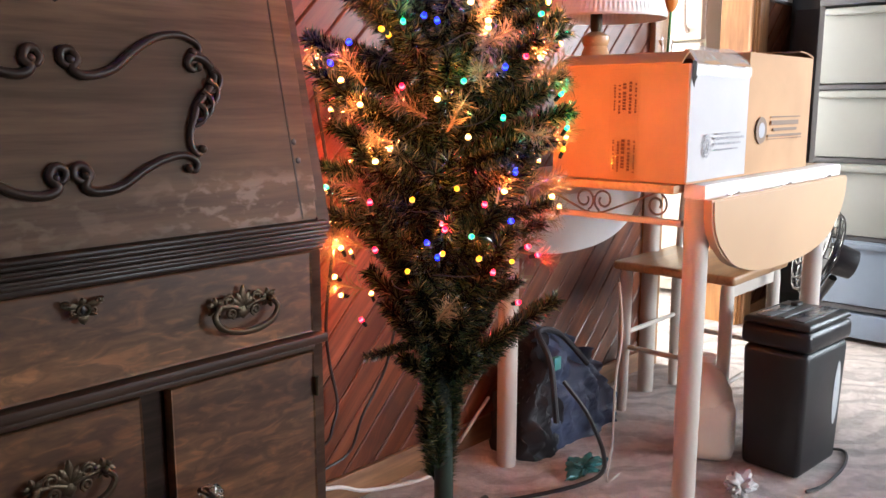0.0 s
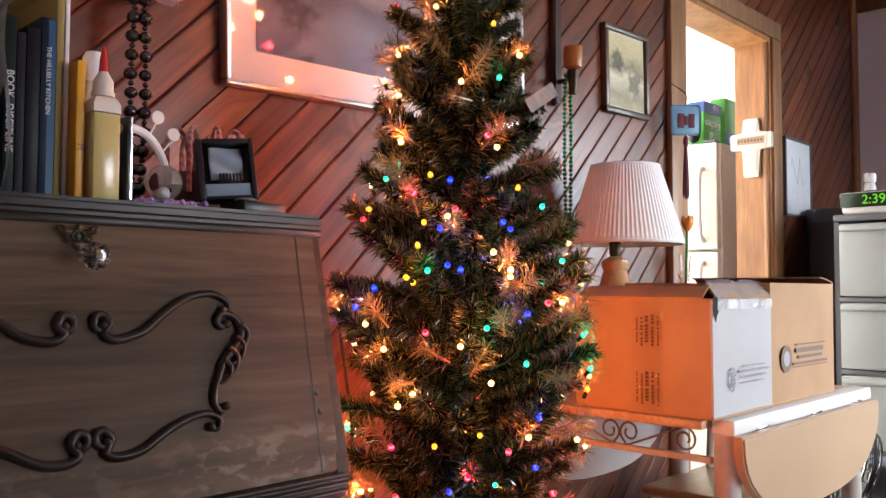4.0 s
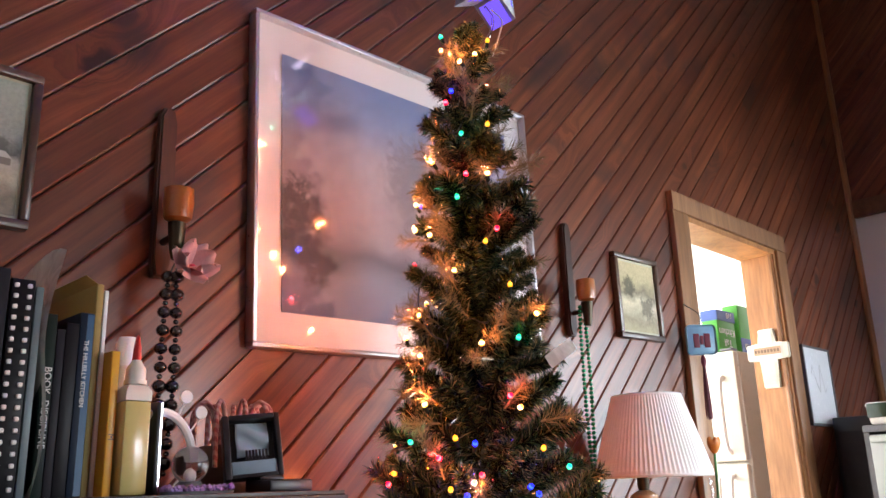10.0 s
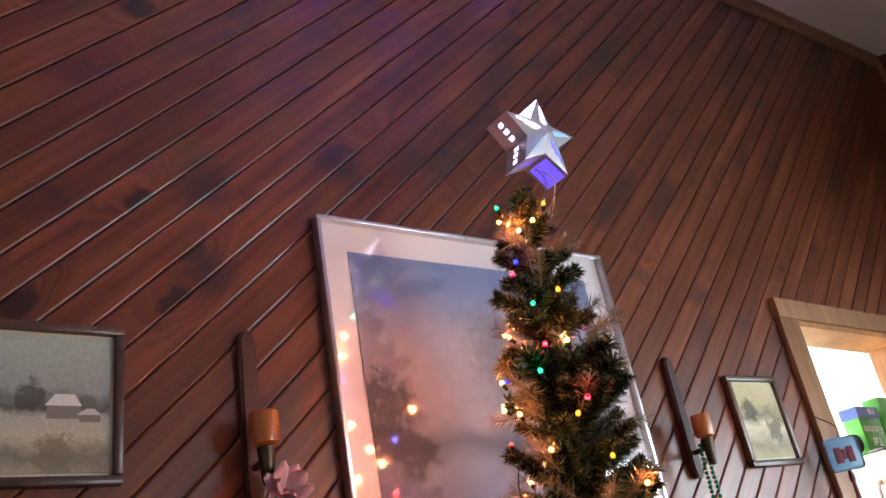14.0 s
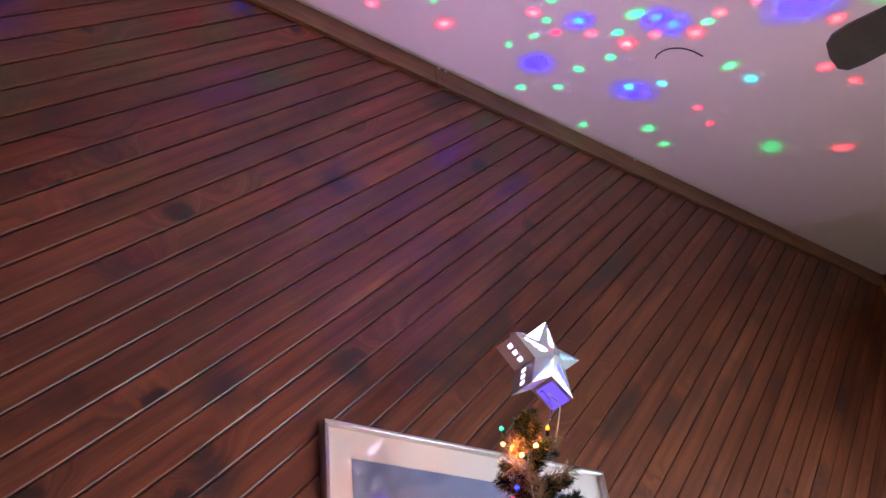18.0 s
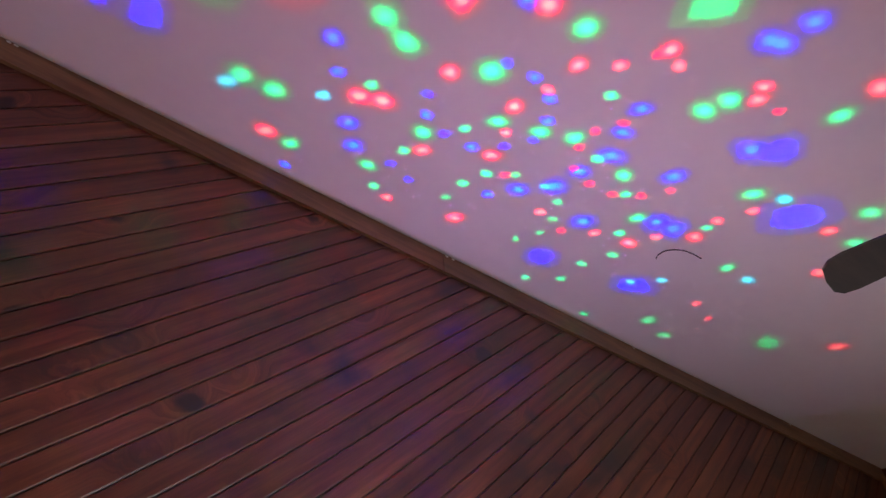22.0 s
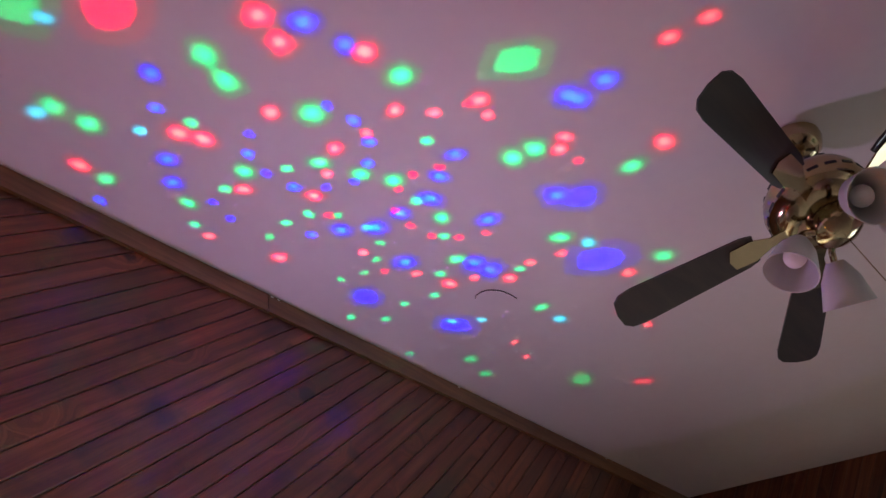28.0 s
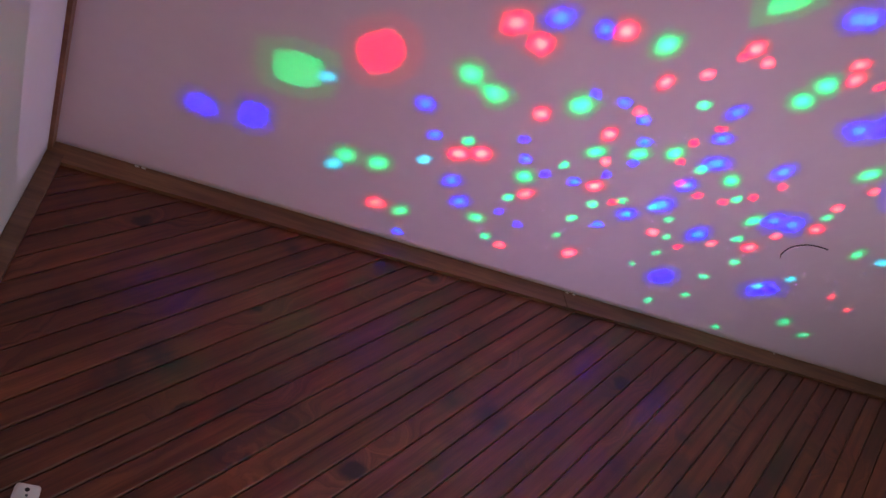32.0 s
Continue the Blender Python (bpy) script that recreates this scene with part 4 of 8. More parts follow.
bail_pull(0.49, -0.420, 0.30, d3)
bail_pull(0.25, -0.420, 0.30, d3)
front("drawer", DX0 + 0.024, 0.592, 0.07, 0.217, -0.414, OAK_FIGURE, desk)
part("divider", boxed(0.597, 0.628, -0.398, -0.02, 0.06, 0.5425), OAK_BLACK, desk)
door = front("door", 0.634, DX1 - 0.024, 0.07, 0.540, -0.414, OAK_FIGURE, desk)
glass_knob(0.668, -0.418, 0.386, door)
for z in (0.47, 0.14):
    part("hinge", tube(B(), ((DX1 - 0.0225, -0.418, z), (DX1 - 0.0225, -0.418, z + 0.03)), 0.004, 8, 1), BRASS_OLD, door)
bm = boxed(DX0 + 0.022, DX1 - 0.022, -0.395, -0.02, 0.02, 0.068)
box(bm, DX0 + 0.022, DX1 - 0.022, -0.03, -0.0195, 0.069, 1.10)
part("carcass", bm, OAK, desk)

# ---- drop-leaf table ----
table = thing("drop_leaf_table", (2.1, -0.4, 0), "cream-legged drop-leaf table with one leaf hanging", "table")
bm = boxed(1.665, 2.53, -0.60, -0.10, 0.733, 0.752, bevel=0.004)
part("tabletop", bm, TABLE_TOP, table)
bm = boxed(1.70, 2.53, -0.652, -0.602, 0.722, 0.754, bevel=0.006)
part("edge_strip", bm, WHITE_PAINT, table, "white-painted edge strip with hinges")
for x in (1.80, 2.10, 2.38):
    part("hinge", boxed(x, x + 0.06, -0.656, -0.652, 0.716, 0.730, bevel=0.001), CHROME, table)


def leaf(x0, x1, y0, drop, zt, thick):
    """A hanging leaf with rounded lower corners."""
    mid, half, n = (x0 + x1) / 2, (x1 - x0) / 2, 20
    poly = [(x0, zt), (x1, zt)] + [(mid + half * (abs(math.cos(a)) ** 0.8) * (1 if math.cos(a) > 0 else -1), zt - drop * math.sin(a) ** 0.8) for a in [math.pi * k / n for k in range(1, n)]]
    return prism(B(), poly, lambda u, v, w: (u, y0 + w, v), thick)


bm = leaf(1.68, 2.50, -0.680, 0.185, 0.726, 0.024)
bmesh.ops.bevel(bm, geom=[e for e in bm.edges if abs(e.verts[0].co.y - e.verts[1].co.y) < 1e-5], offset=0.004, segments=2, affect="EDGES")
part("hanging_leaf", bm, LEAF_TAN, table)
bm = leaf(1.72, 2.47, -0.085, 0.235, 0.735, 0.018)
part("wall_leaf", bm, WHITE_PAINT, table, "white underside of the leaf against the wall")
for x, y in ((1.715, -0.63), (1.70, -0.15), (2.485, -0.61), (2.45, -0.13)):
    bm = lathe(B(), ((0.024, 0.0), (0.025, 0.03), (0.0255, 0.62), (0.027, 0.64), (0.0275, 0.724)), (x, y, 0), 20)
    part("leg", bm, CREAM, table)
part("rail", boxed(1.690, 1.706, -0.605, -0.172, 0.664, 0.677, bevel=0.002), CREAM, table)
part("rail", boxed(2.475, 2.491, -0.585, -0.160, 0.664, 0.677, bevel=0.002), CREAM, table)
part("rail", boxed(1.73, 2.455, -0.628, -0.612, 0.680, 0.727, bevel=0.002), CREAM, table)
part("rail", boxed(1.73, 2.42, -0.158, -0.142, 0.680, 0.727, bevel=0.002), CREAM, table)


def wire_scroll(x, y0, y1, z, r):
    """One S-shaped wire: a coil at each end, joined by a sloping stem."""
    pts = []
    for k in range(20):
        a, rr = math.pi / 2 - (1 - k / 19) * 1.35 * 2 * math.pi, r * (0.36 + 0.64 * k / 19)
        pts.append((x, y0 - rr * math.cos(a), z + rr * math.sin(a)))
    for k in range(20):
        a, rr = -math.pi / 2 - k / 19 * 1.35 * 2 * math.pi, r * (1 - 0.64 * k / 19)
        pts.append((x, y1 - rr * math.cos(a), z + rr * math.sin(a)))
    return pts


for y0, y1 in ((-0.545, -0.415), (-0.235, -0.365)):
    pts = wire_scroll(1.698, y0, y1, 0.705, 0.0265) if y0 < y1 else [(p[0], y0 + y1 - p[1], p[2]) for p in wire_scroll(1.698, y1, y0, 0.705, 0.0265)]
    part("scroll", tube(B(), pts, 0.0026, 6, 2), SCROLL_WIRE, table, "bent wire scroll")


# ---- cardboard boxes ----
def ink_block(parent, rows, place, material):
    """Rows of unreadable print as plain bars."""
    for u0, u1, v0, v1 in rows:
        bm = prism(B(), ((u0, v0), (u1, v0), (u1, v1), (u0, v1)), place, 0.0006)
        part("print_bar", bm, material, parent, smooth=None)


def open_box(name, x0, x1, y0, y1, z0, z1, label, seed):
    t = thing(name, ((x0 + x1) / 2, (y0 + y1) / 2, z0), label, "box", "cardboard boxes on the table")
    w = 0.005
    rng = random.Random(seed)
    part("bottom", boxed(x0, x1, y0, y1, z0, z0 + w), CARD, t)
    for nm, a in (("side", (x0, x1, y0, y0 + w)), ("side", (x0, x1, y1 - w, y1)), ("side", (x0, x0 + w, y0 + w, y1 - w)), ("side", (x1 - w, x1, y0 + w, y1 - w))):
        bm = boxed(*a, z0 + w, z1)
        bmesh.ops.subdivide_edges(bm, edges=list(bm.edges), cuts=6, use_grid_fill=True)
        for v in bm.verts:
            k = noise.noise(v.co * 6 + Vector((seed, 0, 0))) * (0.007 if seed == 1 else 0.004)
            v.co += Vector((k, k * 0.7, 0))
        part(nm, bm, CARD_WHITE if seed == 1 and a[3] < -0.6 else CARD, t, "white-faced printed front" if seed == 1 and a[3] < -0.6 else "")
    return t, rng


def flap_piece(parent, hinge_a, hinge_b, out, material=None):
    """A box flap: from a hinge line out along a vector."""
    bm = B()
    a, b, o = Vector(hinge_a), Vector(hinge_b), Vector(out)
    n = (b - a).cross(o).normalized() * 0.004
    rows = []
    for k in range(5):
        t = k / 4
        sag = Vector((0, 0, -0.012 * t * t))
        rows.append([(a + o * t + sag + (b - a) * 0.03 * t), (b + o * t + sag - (b - a) * 0.03 * t)])
    lo = [[bm.verts.new(p) for p in r] for r in rows]
    hi = [[bm.verts.new(p + n) for p in r] for r in rows]
    for r in (lo, hi):
        for p, q in zip(r, r[1:]):
            bm.faces.new((p[0], p[1], q[1], q[0]))
    for k in range(4):
        for s in (0, 1):
            bm.faces.new((lo[k][s], lo[k + 1][s], hi[k + 1][s], hi[k][s]))
    bm.faces.new((*lo[0], *reversed(hi[0])))
    bm.faces.new((*lo[-1], *reversed(hi[-1])))
    return part("flap", bm, material or CARD, parent, smooth=30)


BX0, BX1, BY0, BY1, BZ0, BZ1 = 1.672, 1.955, -0.622, -0.295, 0.7545, 0.995
box_a, rng = open_box("cardboard_box", BX0, BX1, BY0, BY1, BZ0, BZ1, "open brown cardboard box with taped torn flaps", 1)
flap_piece(box_a, (BX0 + 0.012, BY0, BZ1), (BX1 - 0.004, BY0, BZ1), (0.052, 0.055, 0.042))
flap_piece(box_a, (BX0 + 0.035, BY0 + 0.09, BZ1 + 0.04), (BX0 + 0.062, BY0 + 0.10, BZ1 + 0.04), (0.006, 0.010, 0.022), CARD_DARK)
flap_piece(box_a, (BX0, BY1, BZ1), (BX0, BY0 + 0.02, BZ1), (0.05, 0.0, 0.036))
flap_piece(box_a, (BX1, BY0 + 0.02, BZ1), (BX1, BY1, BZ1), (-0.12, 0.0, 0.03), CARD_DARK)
bm = B()
rows = [[bm.verts.new((x + (0, 0, 0.014, 0.029, 0.046)[k], y + 0.0015 * math.sin(40 * x), z + 0.0030 * noise.noise(Vector((x * 38, k * 1.7, 2))) + 0.0016 * math.sin(55 * x + 9 * k))) for x in [BX0 + 0.008 + (BX1 - BX0 - 0.012) * q / 27 for q in range(28)]] for k, (y, z) in enumerate(((BY0 - 0.0055, BZ1 - 0.022), (BY0 - 0.0060, BZ1 - 0.002), (BY0 + 0.012, BZ1 + 0.017), (BY0 + 0.028, BZ1 + 0.030), (BY0 + 0.047, BZ1 + 0.041)))]
for a, b in zip(rows, rows[1:]):
    for q in range(27):
        bm.faces.new((a[q], a[q + 1], b[q + 1], b[q]))
part("tape", bm, TAPE, box_a, "wrinkled clear packing tape, its bright sheen put in as pale colour")
# flat near-black outline that paints the shade inside the torn corner
tear = ((-0.006, 0.006), (0.010, 0.004), (0.020, -0.004), (0.013, -0.014), (0.016, -0.026), (0.008, -0.034), (0.004, -0.046), (-0.006, -0.030))
part("tear", prism(B(), tear, lambda u, v, w: (BX0 + u, BY0 - 0.0046 - w, BZ1 + v), 0.0012), plain("torn_gap_shadow", (0.02, 0.012, 0.008), 0.9), box_a, "torn corner, the shade in its opening laid on as a flat dark patch")
left_face = lambda u, v, w: (BX0 - 0.0060 - w, u, v)
rng = random.Random(31)
bars = []
for z0, z1 in ((0.772, 0.850), (0.892, 0.970)):
    for col, wide in ((-0.506, 0.004), (-0.494, 0.006), (-0.481, 0.008), (-0.468, 0.005), (-0.456, 0.004)):
        z = z0 + rng.uniform(0.0, 0.012)
        while z < z1 - 0.012:
            h = rng.uniform(0.004, 0.007) if wide > 0.005 else rng.uniform(0.003, 0.005)
            bars.append((col, col + wide, z, min(z + h, z1)))
            z += h + rng.choice((0.0016, 0.0016, 0.0016, 0.005))
ink_block(box_a, bars, left_face, CARD_INK_RED)
bm = B()
strip = [[bm.verts.new((BX0 - 0.0085 - 0.0012 * noise.noise(Vector((u * 90, v * 40, 5))), u, v)) for u in [-0.515 + 0.072 * q / 10 for q in range(11)]] for v in [0.757 + 0.232 * q / 30 for q in range(31)]]
for a, b in zip(strip, strip[1:]):
    for q in range(10):
        bm.faces.new((a[q], a[q + 1], b[q + 1], b[q]))
part("tape", bm, TAPE_CLEAR, box_a, "clear tape over the printed side")
front_a = lambda u, v, w: (u, BY0 - 0.0056 - w, v)
rng = random.Random(8)
bm = B()
for k in range(16):
    for r in (0.9, 0.55):
        a, q = 2 * math.pi * k / 16, rng.uniform(0.0022, 0.0040)
        prism(bm, disc(5, q, (1.745 + 0.018 * r * math.cos(a), 0.83 + 0.025 * r * math.sin(a))), front_a, 0.0006)
part("print_mark", bm, CARD_INK_FAINT, box_a, smooth=None)
bars = []
for z0, z1, xa, xb in ((0.853, 0.856, 1.79, 1.90), (0.842, 0.847, 1.78, 1.915), (0.830, 0.835, 1.785, 1.91), (0.819, 0.8225, 1.78, 1.90)):
    while xa < xb:
        w = rng.uniform(0.006, 0.014)
        bars.append((xa, xa + w, z0, z1))
        xa += w + 0.003
ink_block(box_a, bars, front_a, CARD_INK_FAINT)
CX0, CX1, CY0, CY1 = 1.968, 2.362, -0.615, -0.24
box_b, rng = open_box("cardboard_box", CX0, CX1, CY0, CY1, BZ0, 1.03, "open brown cardboard box with a printed side", 2)
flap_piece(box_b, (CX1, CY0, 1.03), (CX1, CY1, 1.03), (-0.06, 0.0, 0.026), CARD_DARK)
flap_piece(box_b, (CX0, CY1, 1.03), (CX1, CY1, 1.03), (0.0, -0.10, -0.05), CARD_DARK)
front_b = lambda u, v, w: (u, CY0 - 0.0042 - w, v)
bm = prism(B(), disc(18, 0.031, (2.045, 0.855)), front_b, 0.0006)
part("print_mark", bm, CARD_INK, box_b, smooth=None)
bm = prism(B(), disc(14, 0.018, (2.045, 0.855)), lambda u, v, w: (u, CY0 - 0.0049 - w, v), 0.0004)
part("print_mark", bm, CARD_INK_FAINT, box_b, smooth=None)
ink_block(box_b, [(2.10, 2.285, 0.884, 0.887), (2.10, 2.275, 0.866, 0.877), (2.115, 2.265, 0.852, 0.859), (2.085, 2.30, 0.838, 0.844), (2.085, 2.30, 0.832, 0.834)], front_b, CARD_INK)

# ---- table lamp ----
LX, LY = 2.07, -0.178          # the shade; the base stands a little aside
BX, BY = 2.05, -0.158
lamp = thing("table_lamp", (LX, LY, 0.753), "table lamp with a pleated white shade and amber glazed base", "lamp")
bm = lathe(B(), ((0.058, 0.0), (0.060, 0.012), (0.045, 0.03), (0.034, 0.06), (0.046, 0.11), (0.055, 0.17), (0.056, 0.205), (0.052, 0.212), (0.054, 0.235), (0.049, 0.242), (0.050, 0.265), (0.042, 0.275), (0.036, 0.298), (0.031, 0.312), (0.036, 0.322), (0.036, 0.338), (0.018, 0.350)), (BX, BY, 0.753), 28)
part("base", bm, LAMP_CERAMIC, lamp)
part("socket", lathe(B(), ((0.013, 0.0), (0.016, 0.01), (0.016, 0.05), (0.012, 0.06)), (BX, BY, 1.103), 16), BRASS_OLD, lamp)
part("harp", tube(B(), ((BX - 0.005, BY, 1.155), (LX - 0.055, LY, 1.22), (LX - 0.045, LY, 1.31), (LX, LY, 1.335), (LX + 0.045, LY, 1.31), (LX + 0.055, LY, 1.22), (BX + 0.02, BY, 1.155)), 0.002, 6, 4), BRASS, lamp)
part("finial", lathe(B(), ((0.003, 0.0), (0.006, 0.006), (0.007, 0.014), (0.002, 0.022)), (LX, LY, 1.336), 12), BRASS_OLD, lamp)
bm = B()
n = 160
rows = []
for r, z in ((0.155, 1.135), (0.1555, 1.141), (0.153, 1.150), (0.123, 1.250), (0.094, 1.342), (0.0935, 1.350)):
    rows.append([bm.verts.new((LX + (r + (0.0016 if i % 2 and 1.142 < z < 1.349 else 0.0)) * math.cos(2 * math.pi * i / n), LY + (r + (0.0016 if i % 2 and 1.142 < z < 1.349 else 0.0)) * math.sin(2 * math.pi * i / n), z)) for i in range(n)])
for a, b in zip(rows, rows[1:]):
    for i in range(n):
        bm.faces.new((a[i], a[(i + 1) % n], b[(i + 1) % n], b[i]))
shade = part("shade", bm, SHADE, lamp, smooth=10)
sd = shade.modifiers.new("thick", "SOLIDIFY")
sd.thickness, sd.offset = 0.0015, -1

# ---- Christmas tree ----
def tree_axis(z):
    return (1.250 - 0.022 * (z - 0.6), -0.338 - 0.008 * (z - 0.6))


TREE_FORM = ((0.30, 0.035), (0.36, 0.05), (0.41, 0.09), (0.46, 0.145), (0.54, 0.185), (0.68, 0.215), (0.90, 0.235), (1.05, 0.22), (1.25, 0.165), (1.45, 0.130), (1.60, 0.118), (1.72, 0.107), (1.82, 0.092), (1.95, 0.074), (2.00, 0.060), (2.06, 0.03))


def tree_radius(z):
    return float(np.interp(z, [p[0] for p in TREE_FORM], [p[1] for p in TREE_FORM]))


def needle_mat():
    m, n, l, p = nodes_of("pvc_needles")
    geo = n.new("ShaderNodeNewGeometry")
    # the few golden tones paint in warm glints off the bulbs
    r = ramp(n, ((0.0, (0.008, 0.020, 0.011)), (0.45, (0.022, 0.046, 0.022)), (0.80, (0.060, 0.078, 0.034)), (0.93, (0.13, 0.115, 0.05)), (1.0, (0.38, 0.30, 0.13))))
    l.new(geo.outputs["Random Per Island"], r.inputs[0])
    l.new(r.outputs[0], p.inputs["Base Color"])
    p.inputs["Roughness"].default_value = 0.17
    p.inputs["Specular IOR Level"].default_value = 1.0
    return m


NEEDLES = needle_mat()
POLE_GREEN = plain("dark_green_pole", (0.012, 0.03, 0.02), 0.5)


def branch_mesh(seed, length, count, spread=0.034, thin=1.0):
    """A bottle-brush branch along +x: a wire with needles all round."""
    rng = random.Random(seed)
    verts, faces = [], []
    for k in range(5):
        a = 2 * math.pi * k / 5
        verts += [(0, 0.0022 * math.cos(a), 0.0022 * math.sin(a)), (length, 0.001 * math.cos(a), 0.001 * math.sin(a))]
    for k in range(5):
        j = (k + 1) % 5
        faces.append((2 * k, 2 * j, 2 * j + 1, 2 * k + 1))
    for _ in range(count):
        t = rng.random() ** 0.8
        a, tilt = rng.uniform(0, 2 * math.pi), rng.uniform(0.55, 1.3)
        ln = spread * rng.uniform(0.65, 1.15) * (1.0 if t < 0.85 else 0.8)
        d = Vector((math.cos(tilt), math.sin(tilt) * math.cos(a), math.sin(tilt) * math.sin(a)))
        base = Vector((t * length, 0, 0))
        side = d.cross(Vector((rng.uniform(-1, 1), rng.uniform(-1, 1), rng.uniform(-1, 1)))).normalized() * rng.uniform(0.0006, 0.0012) * thin
        mid = base + d * ln * 0.55 + Vector((0.002, 0, 0))
        i = len(verts)
        verts += [tuple(base - side), tuple(base + side), tuple(mid + side), tuple(base + d * ln), tuple(mid - side)]
        faces.append((i, i + 1, i + 2, i + 3, i + 4))
    me = bpy.data.meshes.new("branch")
    me.from_pydata(verts, [], faces)
    me.materials.append(NEEDLES)
    return me


tree = thing("christmas_tree", (1.25, -0.335, 0), "slim artificial green christmas tree, its lowest branches folded up", "christmas tree")
bm = tube(B(), [(*tree_axis(z), z) for z in (0.03, 0.35, 0.9, 1.5, 2.06)], lambda t: 0.021 - 0.012 * t, 12, 4)
part("pole", bm, POLE_GREEN, tree)
for k in range(4):
    a = radians(20 + 90 * k)
    ax, ay = tree_axis(0)
    part("stand_leg", tube(B(), ((ax + 0.02 * math.cos(a), ay + 0.02 * math.sin(a), 0.10), (ax + 0.07 * math.cos(a), ay + 0.07 * math.sin(a), 0.05), (ax + 0.25 * math.cos(a), ay + 0.25 * math.sin(a), 0.012)), 0.009, 8, 4), POLE_GREEN, tree)
LONG = [branch_mesh(10 + k, 0.22, 1500, 0.031, 0.8) for k in range(4)]
MIDDLE = [branch_mesh(20 + k, 0.15, 1150, 0.030, 0.8) for k in range(4)]
SHORT = [branch_mesh(30 + k, 0.095, 850, 0.029, 0.8) for k in range(4)]


def put_branch(mesh, base, heading, lift, scale=1.0, roll=0.0):
    ob = new("branch", mesh)
    ob.parent = tree
    ob.matrix_parent_inverse = tree.matrix_basis.inverted()
    ob.matrix_basis = Matrix.Translation(base) @ Matrix.Rotation(heading, 4, "Z") @ Matrix.Rotation(-lift, 4, "Y") @ Matrix.Rotation(roll, 4, "X") @ Matrix.Scale(scale, 4)


rng = random.Random(11)
z, k = 0.36, 0
while z < 1.985:
    r = tree_radius(z + 0.05)
    reach = max(0.06, r - 0.006)
    mesh = rng.choice(LONG if reach > 0.17 else MIDDLE if reach > 0.11 else SHORT)
    base_len = 0.22 if reach > 0.17 else 0.15 if reach > 0.11 else 0.095
    lift = radians(rng.uniform(12, 38) if z > 0.6 else rng.uniform(34, 56))
    heading = k * 2.39996 + rng.uniform(-0.3, 0.3)
    ax, ay = tree_axis(z)
    put_branch(mesh, (ax, ay, z), heading, lift, rng.uniform(0.9, 1.08) * reach / base_len / max(0.55, math.cos(lift)) * (0.85 if z < 0.62 else 1.0), rng.uniform(0, 6.28))
    z += 0.0068 + 0.0035 * (z > 1.6)
    k += 1
# the one branch that hangs out low, and needles wound round the pole
put_branch(LONG[1], (1.27, -0.36, 0.41), radians(-52), radians(36), 1.05)
put_branch(LONG[2], (1.28, -0.36, 0.37), radians(-46), radians(46), 1.0)
put_branch(LONG[0], (1.23, -0.33, 0.47), radians(150), radians(-12), 0.6)
for j in range(9):
    put_branch(MIDDLE[j % 4], (1.25 + 0.012 * math.cos(j * 1.9), -0.332 + 0.012 * math.sin(j * 1.9), 0.14 + 0.03 * j), j * 1.9, radians(80), 0.95)
for j in range(6):
    ax, ay = tree_axis(1.97)
    put_branch(SHORT[j % 4], (ax, ay, 1.955 + 0.008 * j), j * 1.05, radians(74), 0.72)

# ---- string lights ----
BULB_LOOKS = {
    "clear": bulb_glow("warm_white_bulb", (0.34, 0.14, 0.022), (1.0, 0.72, 0.34), BULB_GLOW * 2.2),
    "red": bulb_glow("red_bulb", (1.0, 0.002, 0.03), (1.0, 0.10, 0.13), BULB_GLOW * 1.0),
    "blue": bulb_glow("blue_bulb", (0.004, 0.008, 1.0), (0.02, 0.06, 1.0), BULB_GLOW * 0.9),
    "green": bulb_glow("green_bulb", (0.004, 1.0, 0.42), (0.15, 1.0, 0.65), BULB_GLOW * 0.36),
    "amber": bulb_glow("amber_bulb", (1.0, 0.40, 0.01), (1.0, 0.60, 0.08), BULB_GLOW * 0.4),
}
# what each kind of bulb throws on its surroundings: watts and colour
BULB_LIGHT = {"clear": (1.25, (1.0, 0.26, 0.08)), "red": (0.65, (1.0, 0.03, 0.045)), "blue": (0.3, (0.05, 0.08, 1.0)), "green": (0.28, (0.02, 1.0, 0.45)), "amber": (0.6, (1.0, 0.28, 0.02))}
CLEAR = ((1.73, 173), (1.69, -121), (1.60, 156), (1.50, -158), (1.43, 161), (1.42, -93), (1.36, -137), (1.25, -117), (1.07, -124), (1.04, -117), (1.94, -147), (1.26, -175), (1.13, -144), (0.97, 154), (0.95, 178), (0.91, -172), (0.84, -159), (0.82, -165), (0.92, -138), (0.86, -126), (0.77, -109), (0.75, -75), (0.99, -87), (1.03, -117), (1.35, 170), (1.98, 175), (1.95, -125), (1.74, 164), (1.58, 175), (1.62, 130), (1.48, 100), (1.30, 60), (1.10, 90), (0.9, 110), (1.75, 80), (1.2, 130), (0.85, -50), (0.95, -30), (0.92, 5), (1.02, -45), (0.8, -20), (1.1, -35), (0.72, -48), (0.88, 40), (0.62, 110), (0.70, 140), (0.58, 75), (0.80, 95), (0.66, 165), (0.55, 130), (1.0, 130), (1.15, 112), (1.66, 140), (1.40, 128), (0.60, 150), (0.53, 100), (0.50, 62), (0.70, 58), (0.75, 122))
RED = ((1.69, -145), (1.17, -161), (1.13, 165), (1.14, -140), (1.27, -122), (0.75, -170), (0.94, -153), (0.75, -119), (0.71, -136), (0.67, -91), (0.52, 160), (0.67, -168), (0.63, -112), (0.65, -80), (0.57, -93), (0.99, -100), (1.58, -117), (1.85, -170), (1.55, 120), (1.35, 95), (1.0, 70), (0.8, 60), (0.75, 20))
